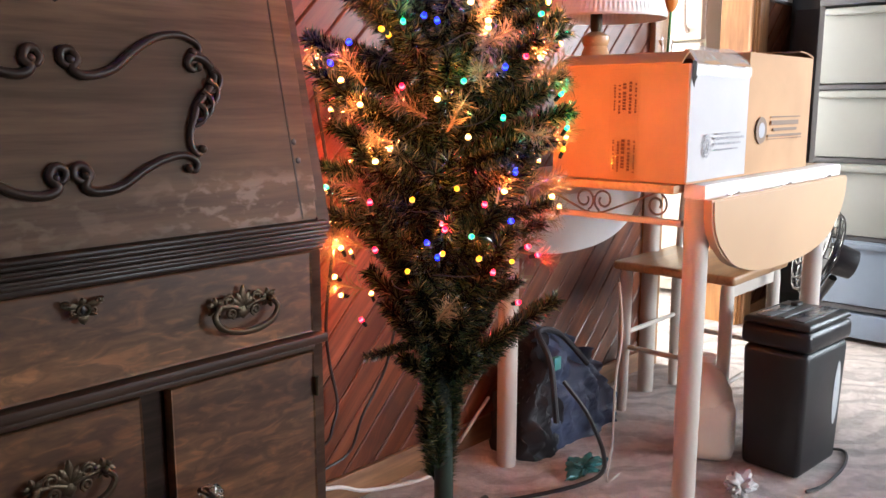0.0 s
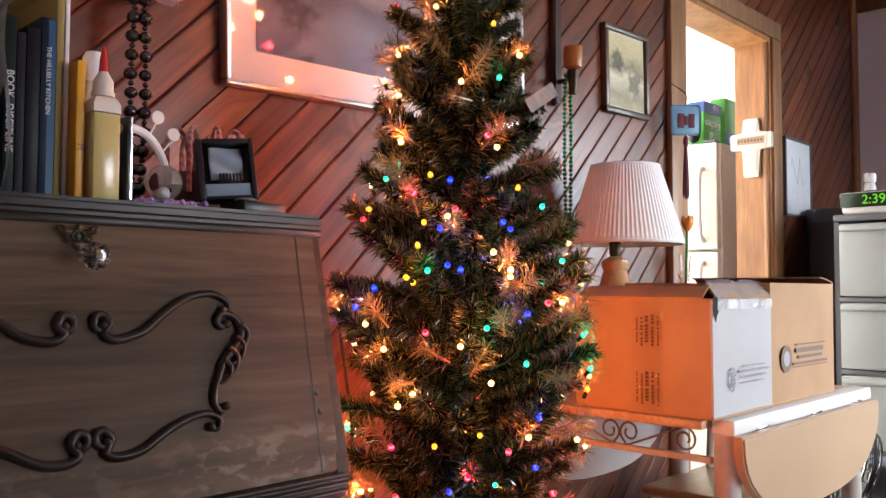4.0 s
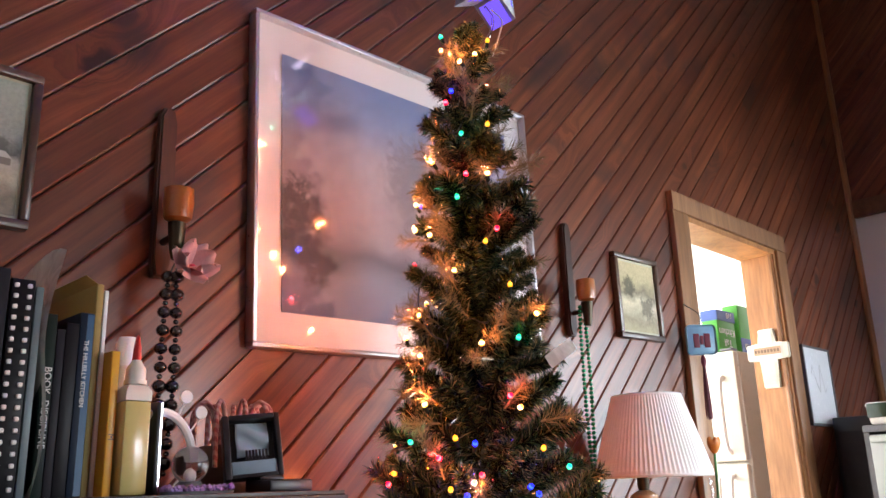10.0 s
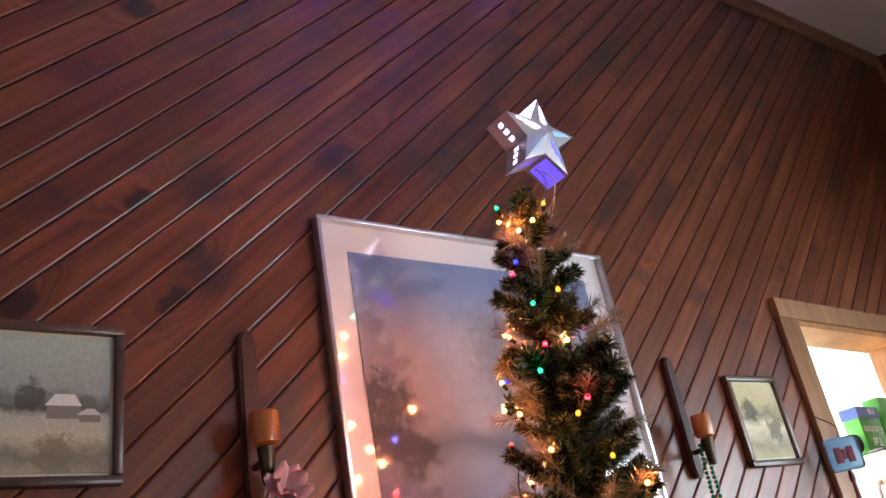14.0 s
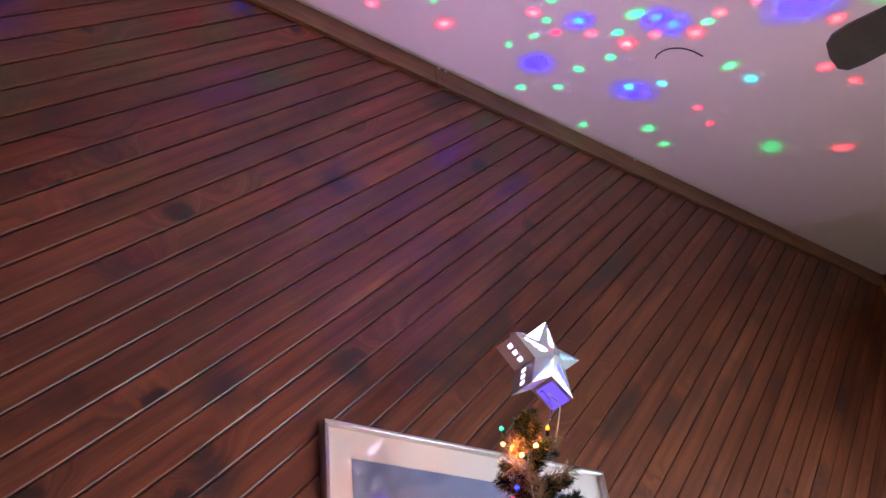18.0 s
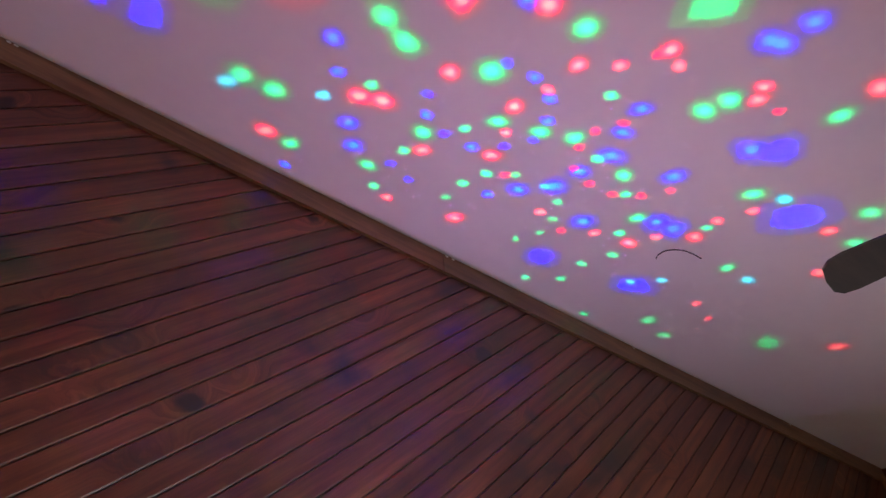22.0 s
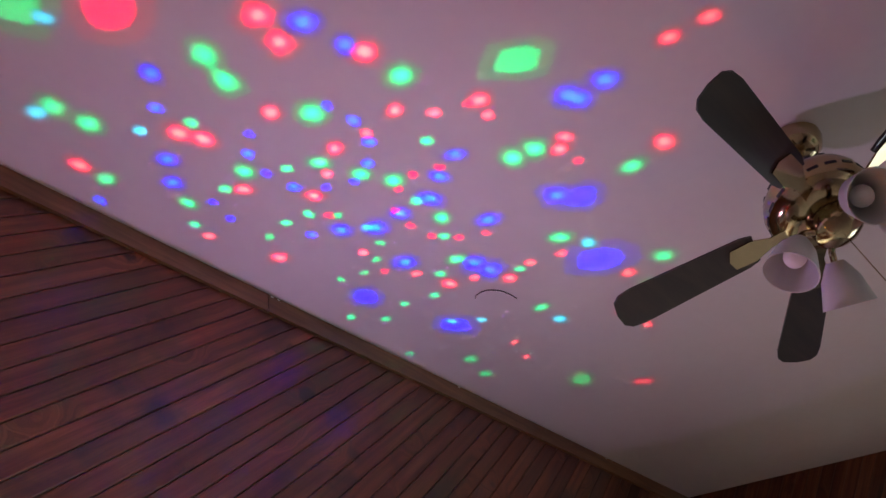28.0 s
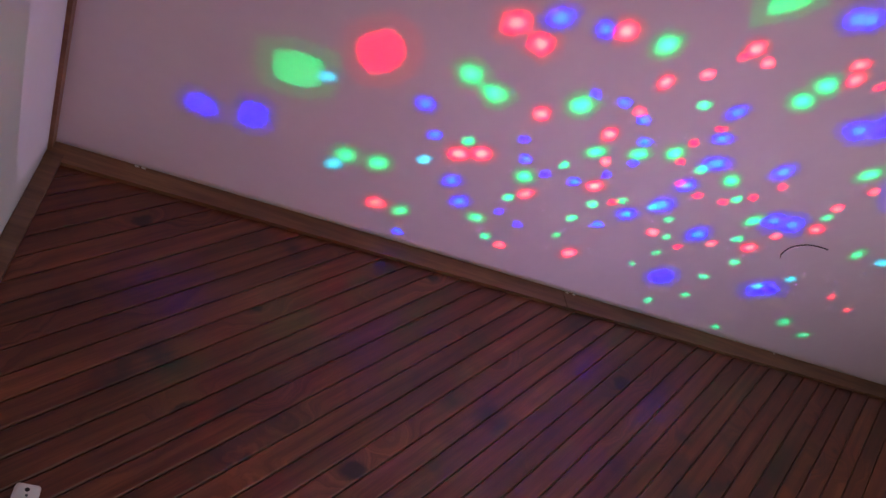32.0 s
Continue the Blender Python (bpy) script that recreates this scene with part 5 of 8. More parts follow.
BLUE = ((1.19, -144), (1.12, -119), (1.87, -160), (1.11, -147), (1.05, -144), (1.01, -178), (0.98, 172), (1.04, -138), (1.11, -115), (0.80, -104), (0.97, -110), (0.69, -143), (0.66, -139), (0.72, -104), (1.68, 110), (1.2, 60))
GREEN = ((1.20, 176), (1.15, -95), (1.04, -152), (1.06, -89), (0.95, -128), (0.89, -112), (0.70, -124), (0.77, 163), (1.64, -152), (0.93, -64), (0.87, -65), (2.02, 160), (1.78, -150), (1.37, -112))
AMBER = ((1.20, -155), (1.12, -155), (1.18, -105), (1.03, -160), (1.15, 168), (1.08, -158), (1.02, -159), (0.78, -130), (0.76, -150), (0.64, -153), (0.66, -121), (0.67, -137), (0.65, -102), (2.0, -86), (1.79, -118), (1.55, -130), (1.47, -110), (0.9, -40), (0.78, 0), (1.0, -10), (0.83, -60), (0.7, 30))
bulb_profile = ((0.0028, 0.0), (0.0042, 0.002), (0.0046, 0.005), (0.0036, 0.0085), (0.0001, 0.011))
BULB_MESH = {c: mesh_from("bulb", lathe(B(), bulb_profile, n=8), m, 60) for c, m in BULB_LOOKS.items()}
SOCKET_MESH = mesh_from("socket", lathe(B(), ((0.0030, -0.012), (0.0038, -0.009), (0.0038, 0.0), (0.0030, 0.001)), n=8), plain("green_socket", (0.004, 0.010, 0.006), 0.7, spec=0.15), 60)
TINSEL = plain("flare_tinsel", (0.24, 0.19, 0.10), 0.13, 0.15, 0.2, 60, 0.0, spec=1.0)
SPRIGS = [branch_mesh(50 + k, 0.07, 150, 0.036, 0.30) for k in range(4)]
for me in SPRIGS:
    me.materials[0] = TINSEL
lights = thing("string_lights", (1.25, -0.33, 0.45), "string of multicoloured mini lights, lit, wound round the tree", "string lights")
rng = random.Random(4)
places = []
for colour, spots in (("clear", CLEAR), ("red", RED), ("blue", BLUE), ("green", GREEN), ("amber", AMBER)):
    for z, deg in spots:
        ax, ay = tree_axis(z)
        r = tree_radius(z) + rng.uniform(-0.012, 0.006)
        a = radians(deg)
        m = Matrix.Translation((ax + r * math.cos(a), ay + r * math.sin(a), z)) @ Matrix.Rotation(a + rng.uniform(-0.5, 0.5), 4, "Z") @ Matrix.Rotation(radians(rng.uniform(10, 80)), 4, "Y")
        bulb = new("bulb", BULB_MESH[colour])
        bulb.parent, bulb.matrix_parent_inverse = lights, lights.matrix_basis.inverted()
        bulb.matrix_basis = m
        tagged(bulb, "lit %s mini bulb" % ("warm white" if colour == "clear" else colour))
        sock = new("socket", SOCKET_MESH)
        sock.parent = bulb
        w, rgb = BULB_LIGHT[colour]
        point_lamp("bulb_light", m @ Vector((0, 0, 0.013)), w * BULB_WATTS * (1.0 if z < 1.15 else 0.8 if colour == "clear" else 0.3), rgb, 0.004)
        if colour == "clear":
            places.append((z, deg))
# fine glassy sprigs among the needles, thickest at the lights to imitate their flare
for z, deg in places + [(rng.uniform(0.5, 1.95), rng.uniform(-200, 20)) for _ in range(60)]:
    z, a = z + rng.uniform(-0.03, 0.02), radians(deg + rng.uniform(-9, 9))
    ax, ay = tree_axis(z)
    r = tree_radius(z) - rng.uniform(0.035, 0.06)
    sprig = new("tinsel", rng.choice(SPRIGS))
    sprig.parent, sprig.matrix_parent_inverse = tree, tree.matrix_basis.inverted()
    sprig.matrix_basis = Matrix.Translation((ax + r * math.cos(a), ay + r * math.sin(a), z)) @ Matrix.Rotation(a + rng.uniform(-0.7, 0.7), 4, "Z") @ Matrix.Rotation(-rng.uniform(-0.2, 1.0), 4, "Y") @ Matrix.Rotation(rng.uniform(0, 6), 4, "X")
pts = []
for k in range(150):
    t = k / 149
    z = 0.52 + 1.5 * t
    a, r = 2 * math.pi * 11 * t, tree_radius(z) * 0.5
    ax, ay = tree_axis(z)
    pts.append((ax + r * math.cos(a), ay + r * math.sin(a), z + 0.012 * math.sin(9 * a)))
part("wire", tube(B(), pts, 0.0012, 5, 3), CABLE_BLACK, lights)
loop_z = 1.44
part("wire", tube(B(), [(1.10 + dx, -0.36 + dy, loop_z + dz) for dx, dy, dz in ((0.03, 0, 0.03), (0.0, -0.01, 0.06), (-0.03, 0.0, 0.05), (-0.035, 0.01, 0.0), (-0.015, 0.0, -0.05), (0.02, 0, -0.06))], 0.0014, 5, 5), CABLE_BLACK, lights)
tag = solo("plastic_tag", boxed(-0.03, 0.03, -0.001, 0.001, -0.013, 0.013, m=pose(1.268, -0.505, 1.352, 15, -35, -35)), film_mat("clear_tag_plastic", (0.62, 0.62, 0.60), 0.6), "cloudy clear plastic tag hanging in the tree", "tag")

# ---- star tree topper with its projector ----
star = thing("tree_topper_star", (1.25, -0.37, 2.06), "silver plastic star tree topper, lit violet and white from inside", "tree topper")
SC, SR, SY0, SY1 = Vector((1.271, 0, 2.184)), 0.101, -0.405, -0.335
SILVER = plain("silver_star_plastic", (0.62, 0.67, 0.74), 0.22, 0.35, 0.12, 30, 0.05)
SILVER_EDGE = plain("translucent_star_side", (0.34, 0.30, 0.40), 0.3, 0.2, 0.1)
STAR_WHITE, STAR_VIOLET, STAR_BLUE = glow("star_white_light", (0.85, 0.75, 1.0), 3.0), glow("star_violet_light", (0.16, 0.09, 1.0), 1.1), glow("star_blue_light", (0.25, 0.55, 1.0), 1.5)
STAR_PALE = glow("star_pale_light", (0.40, 0.55, 0.85), 0.7)
LEAN = radians(-6)


def star_xz(k, r):
    a = math.pi / 2 + LEAN + 2 * math.pi * k / 10
    return SC.x + r * math.cos(a), SC.z + r * math.sin(a)


tips = [star_xz(k, SR if k % 2 == 0 else SR * 0.46) for k in range(10)]
for nm, y, yc in (("front", SY0, SY0 - 0.018), ("back", SY1, SY1 + 0.018)):
    bm = B()
    rim = [bm.verts.new((x, y, z)) for x, z in tips]
    c = bm.verts.new((SC.x, yc, SC.z))
    for k in range(10):
        bm.faces.new((rim[k], rim[(k + 1) % 10], c))
    part(nm, bm, SILVER, star, smooth=None)
for k in range(10):
    (xa, za), (xb, zb) = tips[k], tips[(k + 1) % 10]
    bm = B()
    bm.faces.new([bm.verts.new(p) for p in ((xa, SY0, za), (xb, SY0, zb), (xb, SY1, zb), (xa, SY1, za))])
    part("side_band", bm, STAR_WHITE if k == 0 else SILVER_EDGE, star, "side face lit white from within" if k == 0 else "", smooth=None)


def face_point(k, t, s):
    """A point on the front facet k: t from the middle to the rim, s across."""
    (xa, za), (xb, zb) = tips[k], tips[(k + 1) % 10]
    x, z = xa + (xb - xa) * s, za + (zb - za) * s
    return Vector((SC.x + (x - SC.x) * t, SY0 - 0.018 * (1 - t) - 0.0012, SC.z + (z - SC.z) * t))


def slit(k, t0, t1, s0, s1, material):
    bm = B()
    bm.faces.new([bm.verts.new(face_point(k, t, s)) for t, s in ((t0, s0), (t1, s0), (t1, s1), (t0, s1))])
    part("light_slit", bm, material, star, smooth=None)


for k in range(10):
    near = k % 2
    lit = STAR_WHITE if k in (0, 1, 2, 9) else STAR_BLUE if k in (6, 7, 8) else STAR_VIOLET if k == 5 else STAR_PALE
    for j in range(4):
        s = 0.10 + 0.20 * j if not near else 0.90 - 0.20 * j
        wide = 0.075 if k in (0, 1, 2) and j < 3 else 0.042
        slit(k, 0.20 + 0.06 * j, 0.80 - 0.13 * j, s - wide, s + wide, lit if j < 3 else SILVER)
for (xa, za), (xb, zb), mat_, cnt in ((tips[2], tips[3], STAR_WHITE, 3), (tips[3], tips[4], STAR_WHITE, 3), (tips[5], tips[6], STAR_VIOLET, 4), (tips[4], tips[5], STAR_VIOLET, 3)):
    nrm = Vector((zb - za, 0, xa - xb)).normalized()
    mid = Vector(((xa + xb) / 2, 0, (za + zb) / 2))
    if (mid - SC).dot(nrm) < 0:
        nrm = -nrm
    for j in range(cnt):
        t = (j + 0.9) / (cnt + 0.8)
        c = Vector((xa + (xb - xa) * t, (SY0 + SY1) / 2, za + (zb - za) * t)) + nrm * 0.001
        al = Vector((xb - xa, 0, zb - za)).normalized()
        bm = B()
        bm.faces.new([bm.verts.new(c + al * u + Vector((0, v, 0))) for u, v in ((-0.005, -0.007), (0.005, -0.006), (0.006, 0.006), (-0.004, 0.007))])
        part("light_slit", bm, mat_, star, smooth=None)
bm = B()
(xa, za), (xb, zb) = tips[5], tips[6]
part("lit_panel", slab(bm, [(xa + 0.004, SY0 + 0.008, za - 0.0015), (xb - 0.004, SY0 + 0.008, zb - 0.0015), (xb - 0.004, SY1 - 0.008, zb - 0.0015), (xa + 0.004, SY1 - 0.008, za - 0.0015)], (0, 0, -0.001)), STAR_VIOLET, star, smooth=None)
part("clip", tube(B(), ((1.262, -0.372, 2.115), (1.262, -0.390, 2.08), (1.250, -0.395, 2.045), (1.243, -0.37, 2.00)), 0.0035, 8, 4), CRYSTAL, star)
part("cord", tube(B(), ((1.265, -0.385, 2.105), (1.268, -0.41, 2.07), (1.25, -0.42, 2.03), (1.245, -0.40, 1.98)), 0.0016, 6, 4), CABLE_WHITE, star)
lamp = bpy.data.lights.new("star_lamp", "SPOT")
lamp.energy, lamp.color, lamp.shadow_soft_size = STAR_WATTS, (0.62, 0.11, 1.0), 0.015
lamp.spot_size, lamp.spot_blend = radians(138), 1.0
new("star_lamp", lamp).matrix_basis = look((1.28, -0.33, 2.315), (1.10, -0.45, 3.40))

from mathutils.geometry import delaunay_2d_cdt

# the projector behind the star: one small lamp in a dark cup whose lid is a slide with coloured windows, level with the ceiling
PN = Vector((-CEIL_X, -CEIL_Y, 1)).normalized()
PX = Vector((1, 0, CEIL_X)).normalized()
PY = PN.cross(PX)
PD, CUP = 0.009, 0.0195
# where the spots fall on the ceiling (x, y), by radius
RED_SPOTS = {
    0.08: ((0.3, -0.76),),
    0.045: ((0.66, -0.97), (0.57, -1), (2.97, -0.63),),
    0.035: ((0.67, -0.51), (0.73, -0.54), (0.54, -0.18), (0.83, -1.1), (1.65, -1.47), (2.69, -1.43),),
    0.027: ((0.95, -0.44), (1.26, -0.23), (1.12, -0.57), (1.02, -0.78), (0.8, -0.76), (1.03, -1.01), (1.79, -0.54), (1.91, -0.72), (1.47, -1.24), (1.16, -1.2), (2.17, -1.04), (2.39, -0.88), (2.54, -0.9), (1.32, -1.67), (1.33, -1.77), (1.44, -1.28),),
    0.021: ((1.02, -0.16), (1.08, -0.68), (1.04, -0.89), (1.11, -1.08), (1.44, -0.46), (1.66, -0.5), (1.82, -0.63), (1.88, -0.83), (1.91, -0.94), (2.3, -0.44), (2.43, -0.4), (1.22, -1.18),),
    0.016: ((1.26, -0.86), (1.28, -0.78), (1.29, -0.94), (1.35, -0.7), (1.44, -0.68), (1.22, -0.53), (1.57, -0.43), (1.6, -0.75), (1.53, -0.69), (1.64, -0.83), (1.15, -1.17), (1.55, -1.25),),
}
GREEN_SPOTS = {
    0.08: ((0.13, -0.61),),
    0.066: ((1.12, -1.36),),
    0.054: ((2.76, -0.45),),
    0.045: ((0.55, -0.8), (0.64, -0.77),),
    0.035: ((0.37, -0.35), (0.47, -0.36), (0.88, -0.84), (0.95, -1.11), (1.83, -0.99), (1.41, -1.12), (1.42, -1.19), (2.29, -1.06), (1.68, -1.35), (2.16, -1.18),),
    0.027: ((0.63, -0.18), (0.87, -0.26), (0.9, -0.51), (1.03, -0.7), (1.15, -0.75), (1.24, -0.8), (1.48, -0.78), (1.69, -0.66), (2.15, -0.68), (2.29, -0.22), (2.44, -0.18),),
    0.021: ((0.95, -0.18), (0.91, -0.4), (0.98, -0.61), (1.18, -0.99), (1.36, -0.78), (1.17, -0.49), (1.15, -0.4), (1.72, -0.56), (1.81, -0.45), (1.78, -0.33), (1.81, -0.2), (1.71, -0.11), (2.08, -0.07), (1.89, -0.78), (1.56, -0.72), (0.67, -0.57),),
    0.016: ((1.24, -0.55), (1.16, -0.3), (1.44, -0.54), (1.5, -0.46), (1.53, -0.37), (1.5, -0.28),),
}
CYAN_SPOTS = {
    0.027: ((0.21, -0.62), (0.35, -0.3), (1.92, -1.04), (2.27, -0.68),),
    0.021: ((2.07, -0.46), (0.59, -0.44), (2, -0.37),),
    0.016: ((1.35, -0.57),),
}
BLUE_SPOTS = {
    0.08: ((2.03, -1.01),),
    0.066: ((2.03, -0.36),),
    0.054: ((-0.07, -0.36), (0.07, -0.39), (1.64, -0.26), (1.7, -1.16),),
    0.045: ((1.75, -0.69), (1.82, -0.7), (1.64, -1.11),),
    0.035: ((0.66, -1.06), (1.38, -0.82), (1.37, -0.59), (1.58, -0.52), (1.59, -0.88), (1.34, -1.39), (1.33, -1.48), (1.31, -1.38),),
    0.027: ((0.49, -0.65), (0.71, -0.39), (0.78, -0.31), (0.78, -1.08), (1.28, -1.01), (1.32, -0.91), (1.37, -0.7), (1.3, -0.5),),
    0.021: ((0.57, -0.55), (0.67, -0.07), (0.86, -0.58), (1.05, -0.56), (1.13, -0.8), (1.07, -0.87), (0.98, -0.9), (1.25, -0.41),),
    0.016: ((0.92, -0.32), (1.01, -0.29), (0.95, -0.55), (0.81, -0.65), (1.12, -0.63), (1.16, -0.71), (0.89, -0.89),),
}

# deep-coloured rim, paler middle and thin coloured haze of each window in the slide
SLIDE_TINTS = {
    "red": ((0.64, 0.0, 0.035), (0.80, 0.12, 0.12), (0.066, 0.014, 0.028)),
    "green": ((0.0, 0.27, 0.075), (0.004, 0.42, 0.20), (0.018, 0.050, 0.032)),
    "cyan": ((0.0, 0.24, 0.40), (0.02, 0.36, 0.45), (0.016, 0.036, 0.055)),
    "blue": ((0.006, 0.0, 1.0), (0.0, 0.10, 1.0), (0.018, 0.010, 0.10)),
}
SLIDE_LEAK = gel("slide_ambient_leak", LEAK)
SLIDE_MATS = [(gel("%s_slide_rim" % c, t[0]), gel("%s_slide_middle" % c, t[1]), gel("%s_slide_haze" % c, t[2])) for c, t in SLIDE_TINTS.items()]


def projector(place, watts):
    """The windows of the slide throw their spots on the ceiling; an added leak stands in for some ambient light."""
    high = (ceil_z(place.x, place.y) - place.z) * PN.z
    k = PD / high * 1000
    rng = random.Random(12)

    def on_slide(x, y):
        d = Vector((x, y, ceil_z(x, y))) - place
        return d.dot(PX) * k, d.dot(PY) * k

    rim = 48
    flat = [(CUP * 1000 * math.cos(2 * math.pi * i / rim), CUP * 1000 * math.sin(2 * math.pi * i / rim)) for i in range(rim)]
    lines = [(i, (i + 1) % rim) for i in range(rim)]
    panes = []          # (priority, material slot, middle, reach, outline)

    def window(order, slot, loop):
        if any(math.hypot(*p) > CUP * 985 for p in loop):
            return
        n, c = len(loop), (sum(p[0] for p in loop) / len(loop), sum(p[1] for p in loop) / len(loop))
        lines.extend((len(flat) + t, len(flat) + (t + 1) % n) for t in range(n))
        flat.extend(loop)
        panes.append((order, slot, c, max(math.hypot(p[0] - c[0], p[1] - c[1]) for p in loop), loop))

    edge = CUP * 970
    front_y = on_slide(place.x, -0.03)[1]
    half = math.sqrt(edge**2 - front_y**2)
    arc = [math.atan2(front_y, -half) + t / 40 * (2 * math.pi - (math.atan2(front_y, -half) - math.atan2(front_y, half))) for t in range(41)]
    window(9.0, 1, [(edge * math.cos(a), edge * math.sin(a)) for a in arc])
    for c, many in enumerate((RED_SPOTS, GREEN_SPOTS, CYAN_SPOTS, BLUE_SPOTS)):
        for r, spots in many.items():
            for x, y in spots:
                a, b = on_slide(x, y)
                turn, sq = rng.uniform(0, 3.14), rng.uniform(0.70, 0.98)
                jag = [rng.uniform(0.78, 1.12) if r > 0.04 else rng.uniform(0.90, 1.06) for _ in range(10)]
                for step, size in ((1, 0.55 if r < 0.04 else 0.42), (0, 1.0), (2, 1.75)):
                    if step == 1 and (r < 0.018 or r > 0.05) or step == 2 and r < 0.025:
                        continue
                    loop = []
                    for t in range(10):
                        w = 2 * math.pi * t / 10
                        u, v = r * size * math.cos(w) * jag[t] * k, r * size * math.sin(w) * sq * jag[t] * k
                        loop.append((a + u * math.cos(turn) - v * math.sin(turn), b + u * math.sin(turn) + v * math.cos(turn)))
                    window((0.0, -1.0, 5.0)[step] + r, 2 + 3 * c + step, loop)
    panes.sort(key=lambda p: p[0])
    vs, _, tris, *_ = delaunay_2d_cdt([Vector(p) for p in flat], lines, [], 0, 1e-7)

    def slot_at(x, y):
        for _, slot, (cx, cy), reach, loop in panes:
            if abs(x - cx) > reach or abs(y - cy) > reach:
                continue
            inside, n = False, len(loop)
            for t in range(n):
                (xa, ya), (xb, yb) = loop[t], loop[(t + 1) % n]
                if (ya > y) != (yb > y) and x < (xb - xa) * (y - ya) / (yb - ya) + xa:
                    inside = not inside
            if inside:
                return slot
        return 0

    deep = -PD * 1000 - 1.5
    verts = [(v.x, v.y, 0.0) for v in vs]
    faces, slots = [tuple(tri) for tri in tris], [slot_at(sum(vs[q].x for q in tri) / 3, sum(vs[q].y for q in tri) / 3) for tri in tris]
    # the cup below the slide
    start = len(verts)
    verts += [(CUP * 1000 * math.cos(2 * math.pi * i / rim), CUP * 1000 * math.sin(2 * math.pi * i / rim), z) for z in (0.0, deep) for i in range(rim)]
    faces += [(start + i, start + (i + 1) % rim, start + rim + (i + 1) % rim, start + rim + i) for i in range(rim)] + [tuple(range(start + rim, start + 2 * rim))]
    slots += [14] * (rim + 1)
    me = bpy.data.meshes.new("projector_cup")
    me.from_pydata(verts, [], faces)
    for m in (BLACK_PLASTIC, SLIDE_LEAK, *(m for trio in SLIDE_MATS for m in trio), SILVER_EDGE):
        me.materials.append(m)
    me.polygons.foreach_set("material_index", slots)
    me.transform(Matrix.Translation(place + PN * PD) @ Matrix((PX, PY, PN)).transposed().to_4x4() @ Matrix.Scale(0.001, 4))
    cup = new("projector_cup", me)
    cup.parent, cup.matrix_parent_inverse = star, star.matrix_basis.inverted()
    tagged(cup, "tiny dark projector cup with a coloured slide")
    point_lamp("projector_lamp", place, watts, (1.0, 1.0, 1.0), 0.00007)


projector(Vector((1.276, -0.312, 2.289)), PROJECTOR_WATTS)

# ---- on the plank wall ----
def picture(name, x0, x1, z0, z1, border, rail, depth, frame_mat, mat_mat, art, label, tilt=0.0, glazed=True):
    t = thing(name, ((x0 + x1) / 2, -depth / 2, z0), label, "picture")
    mats = Matrix.Translation(((x0 + x1) / 2, 0, z1)) @ Matrix.Rotation(radians(tilt), 4, "Y") @ Matrix.Translation((-(x0 + x1) / 2, 0, -z1))
    def fin(bm):
        bmesh.ops.transform(bm, matrix=mats, verts=bm.verts)
        return bm
    for a in ((x0, x1, z1 - rail, z1), (x0, x1, z0, z0 + rail), (x0, x0 + rail, z0 + rail, z1 - rail), (x1 - rail, x1, z0 + rail, z1 - rail)):
        part("frame_rail", fin(boxed(a[0], a[1], -depth, -0.001, a[2], a[3], bevel=min(0.004, rail * 0.3))), frame_mat, t)
    part("backing", fin(boxed(x0 + rail, x1 - rail, -0.010, -0.002, z0 + rail, z1 - rail)), mat_mat, t, smooth=None)
    ax0, ax1, az0, az1 = x0 + border, x1 - border, z0 + border, z1 - border
    part("print", fin(boxed(ax0, ax1, -0.0125, -0.0102, az0, az1)), art, t, smooth=None)
    if glazed:
        part("glass", fin(boxed(x0 + rail, x1 - rail, -depth + 0.006, -depth + 0.008, z0 + rail, z1 - rail)), PANE_MATT, t, smooth=None).visible_shadow = False
    return t


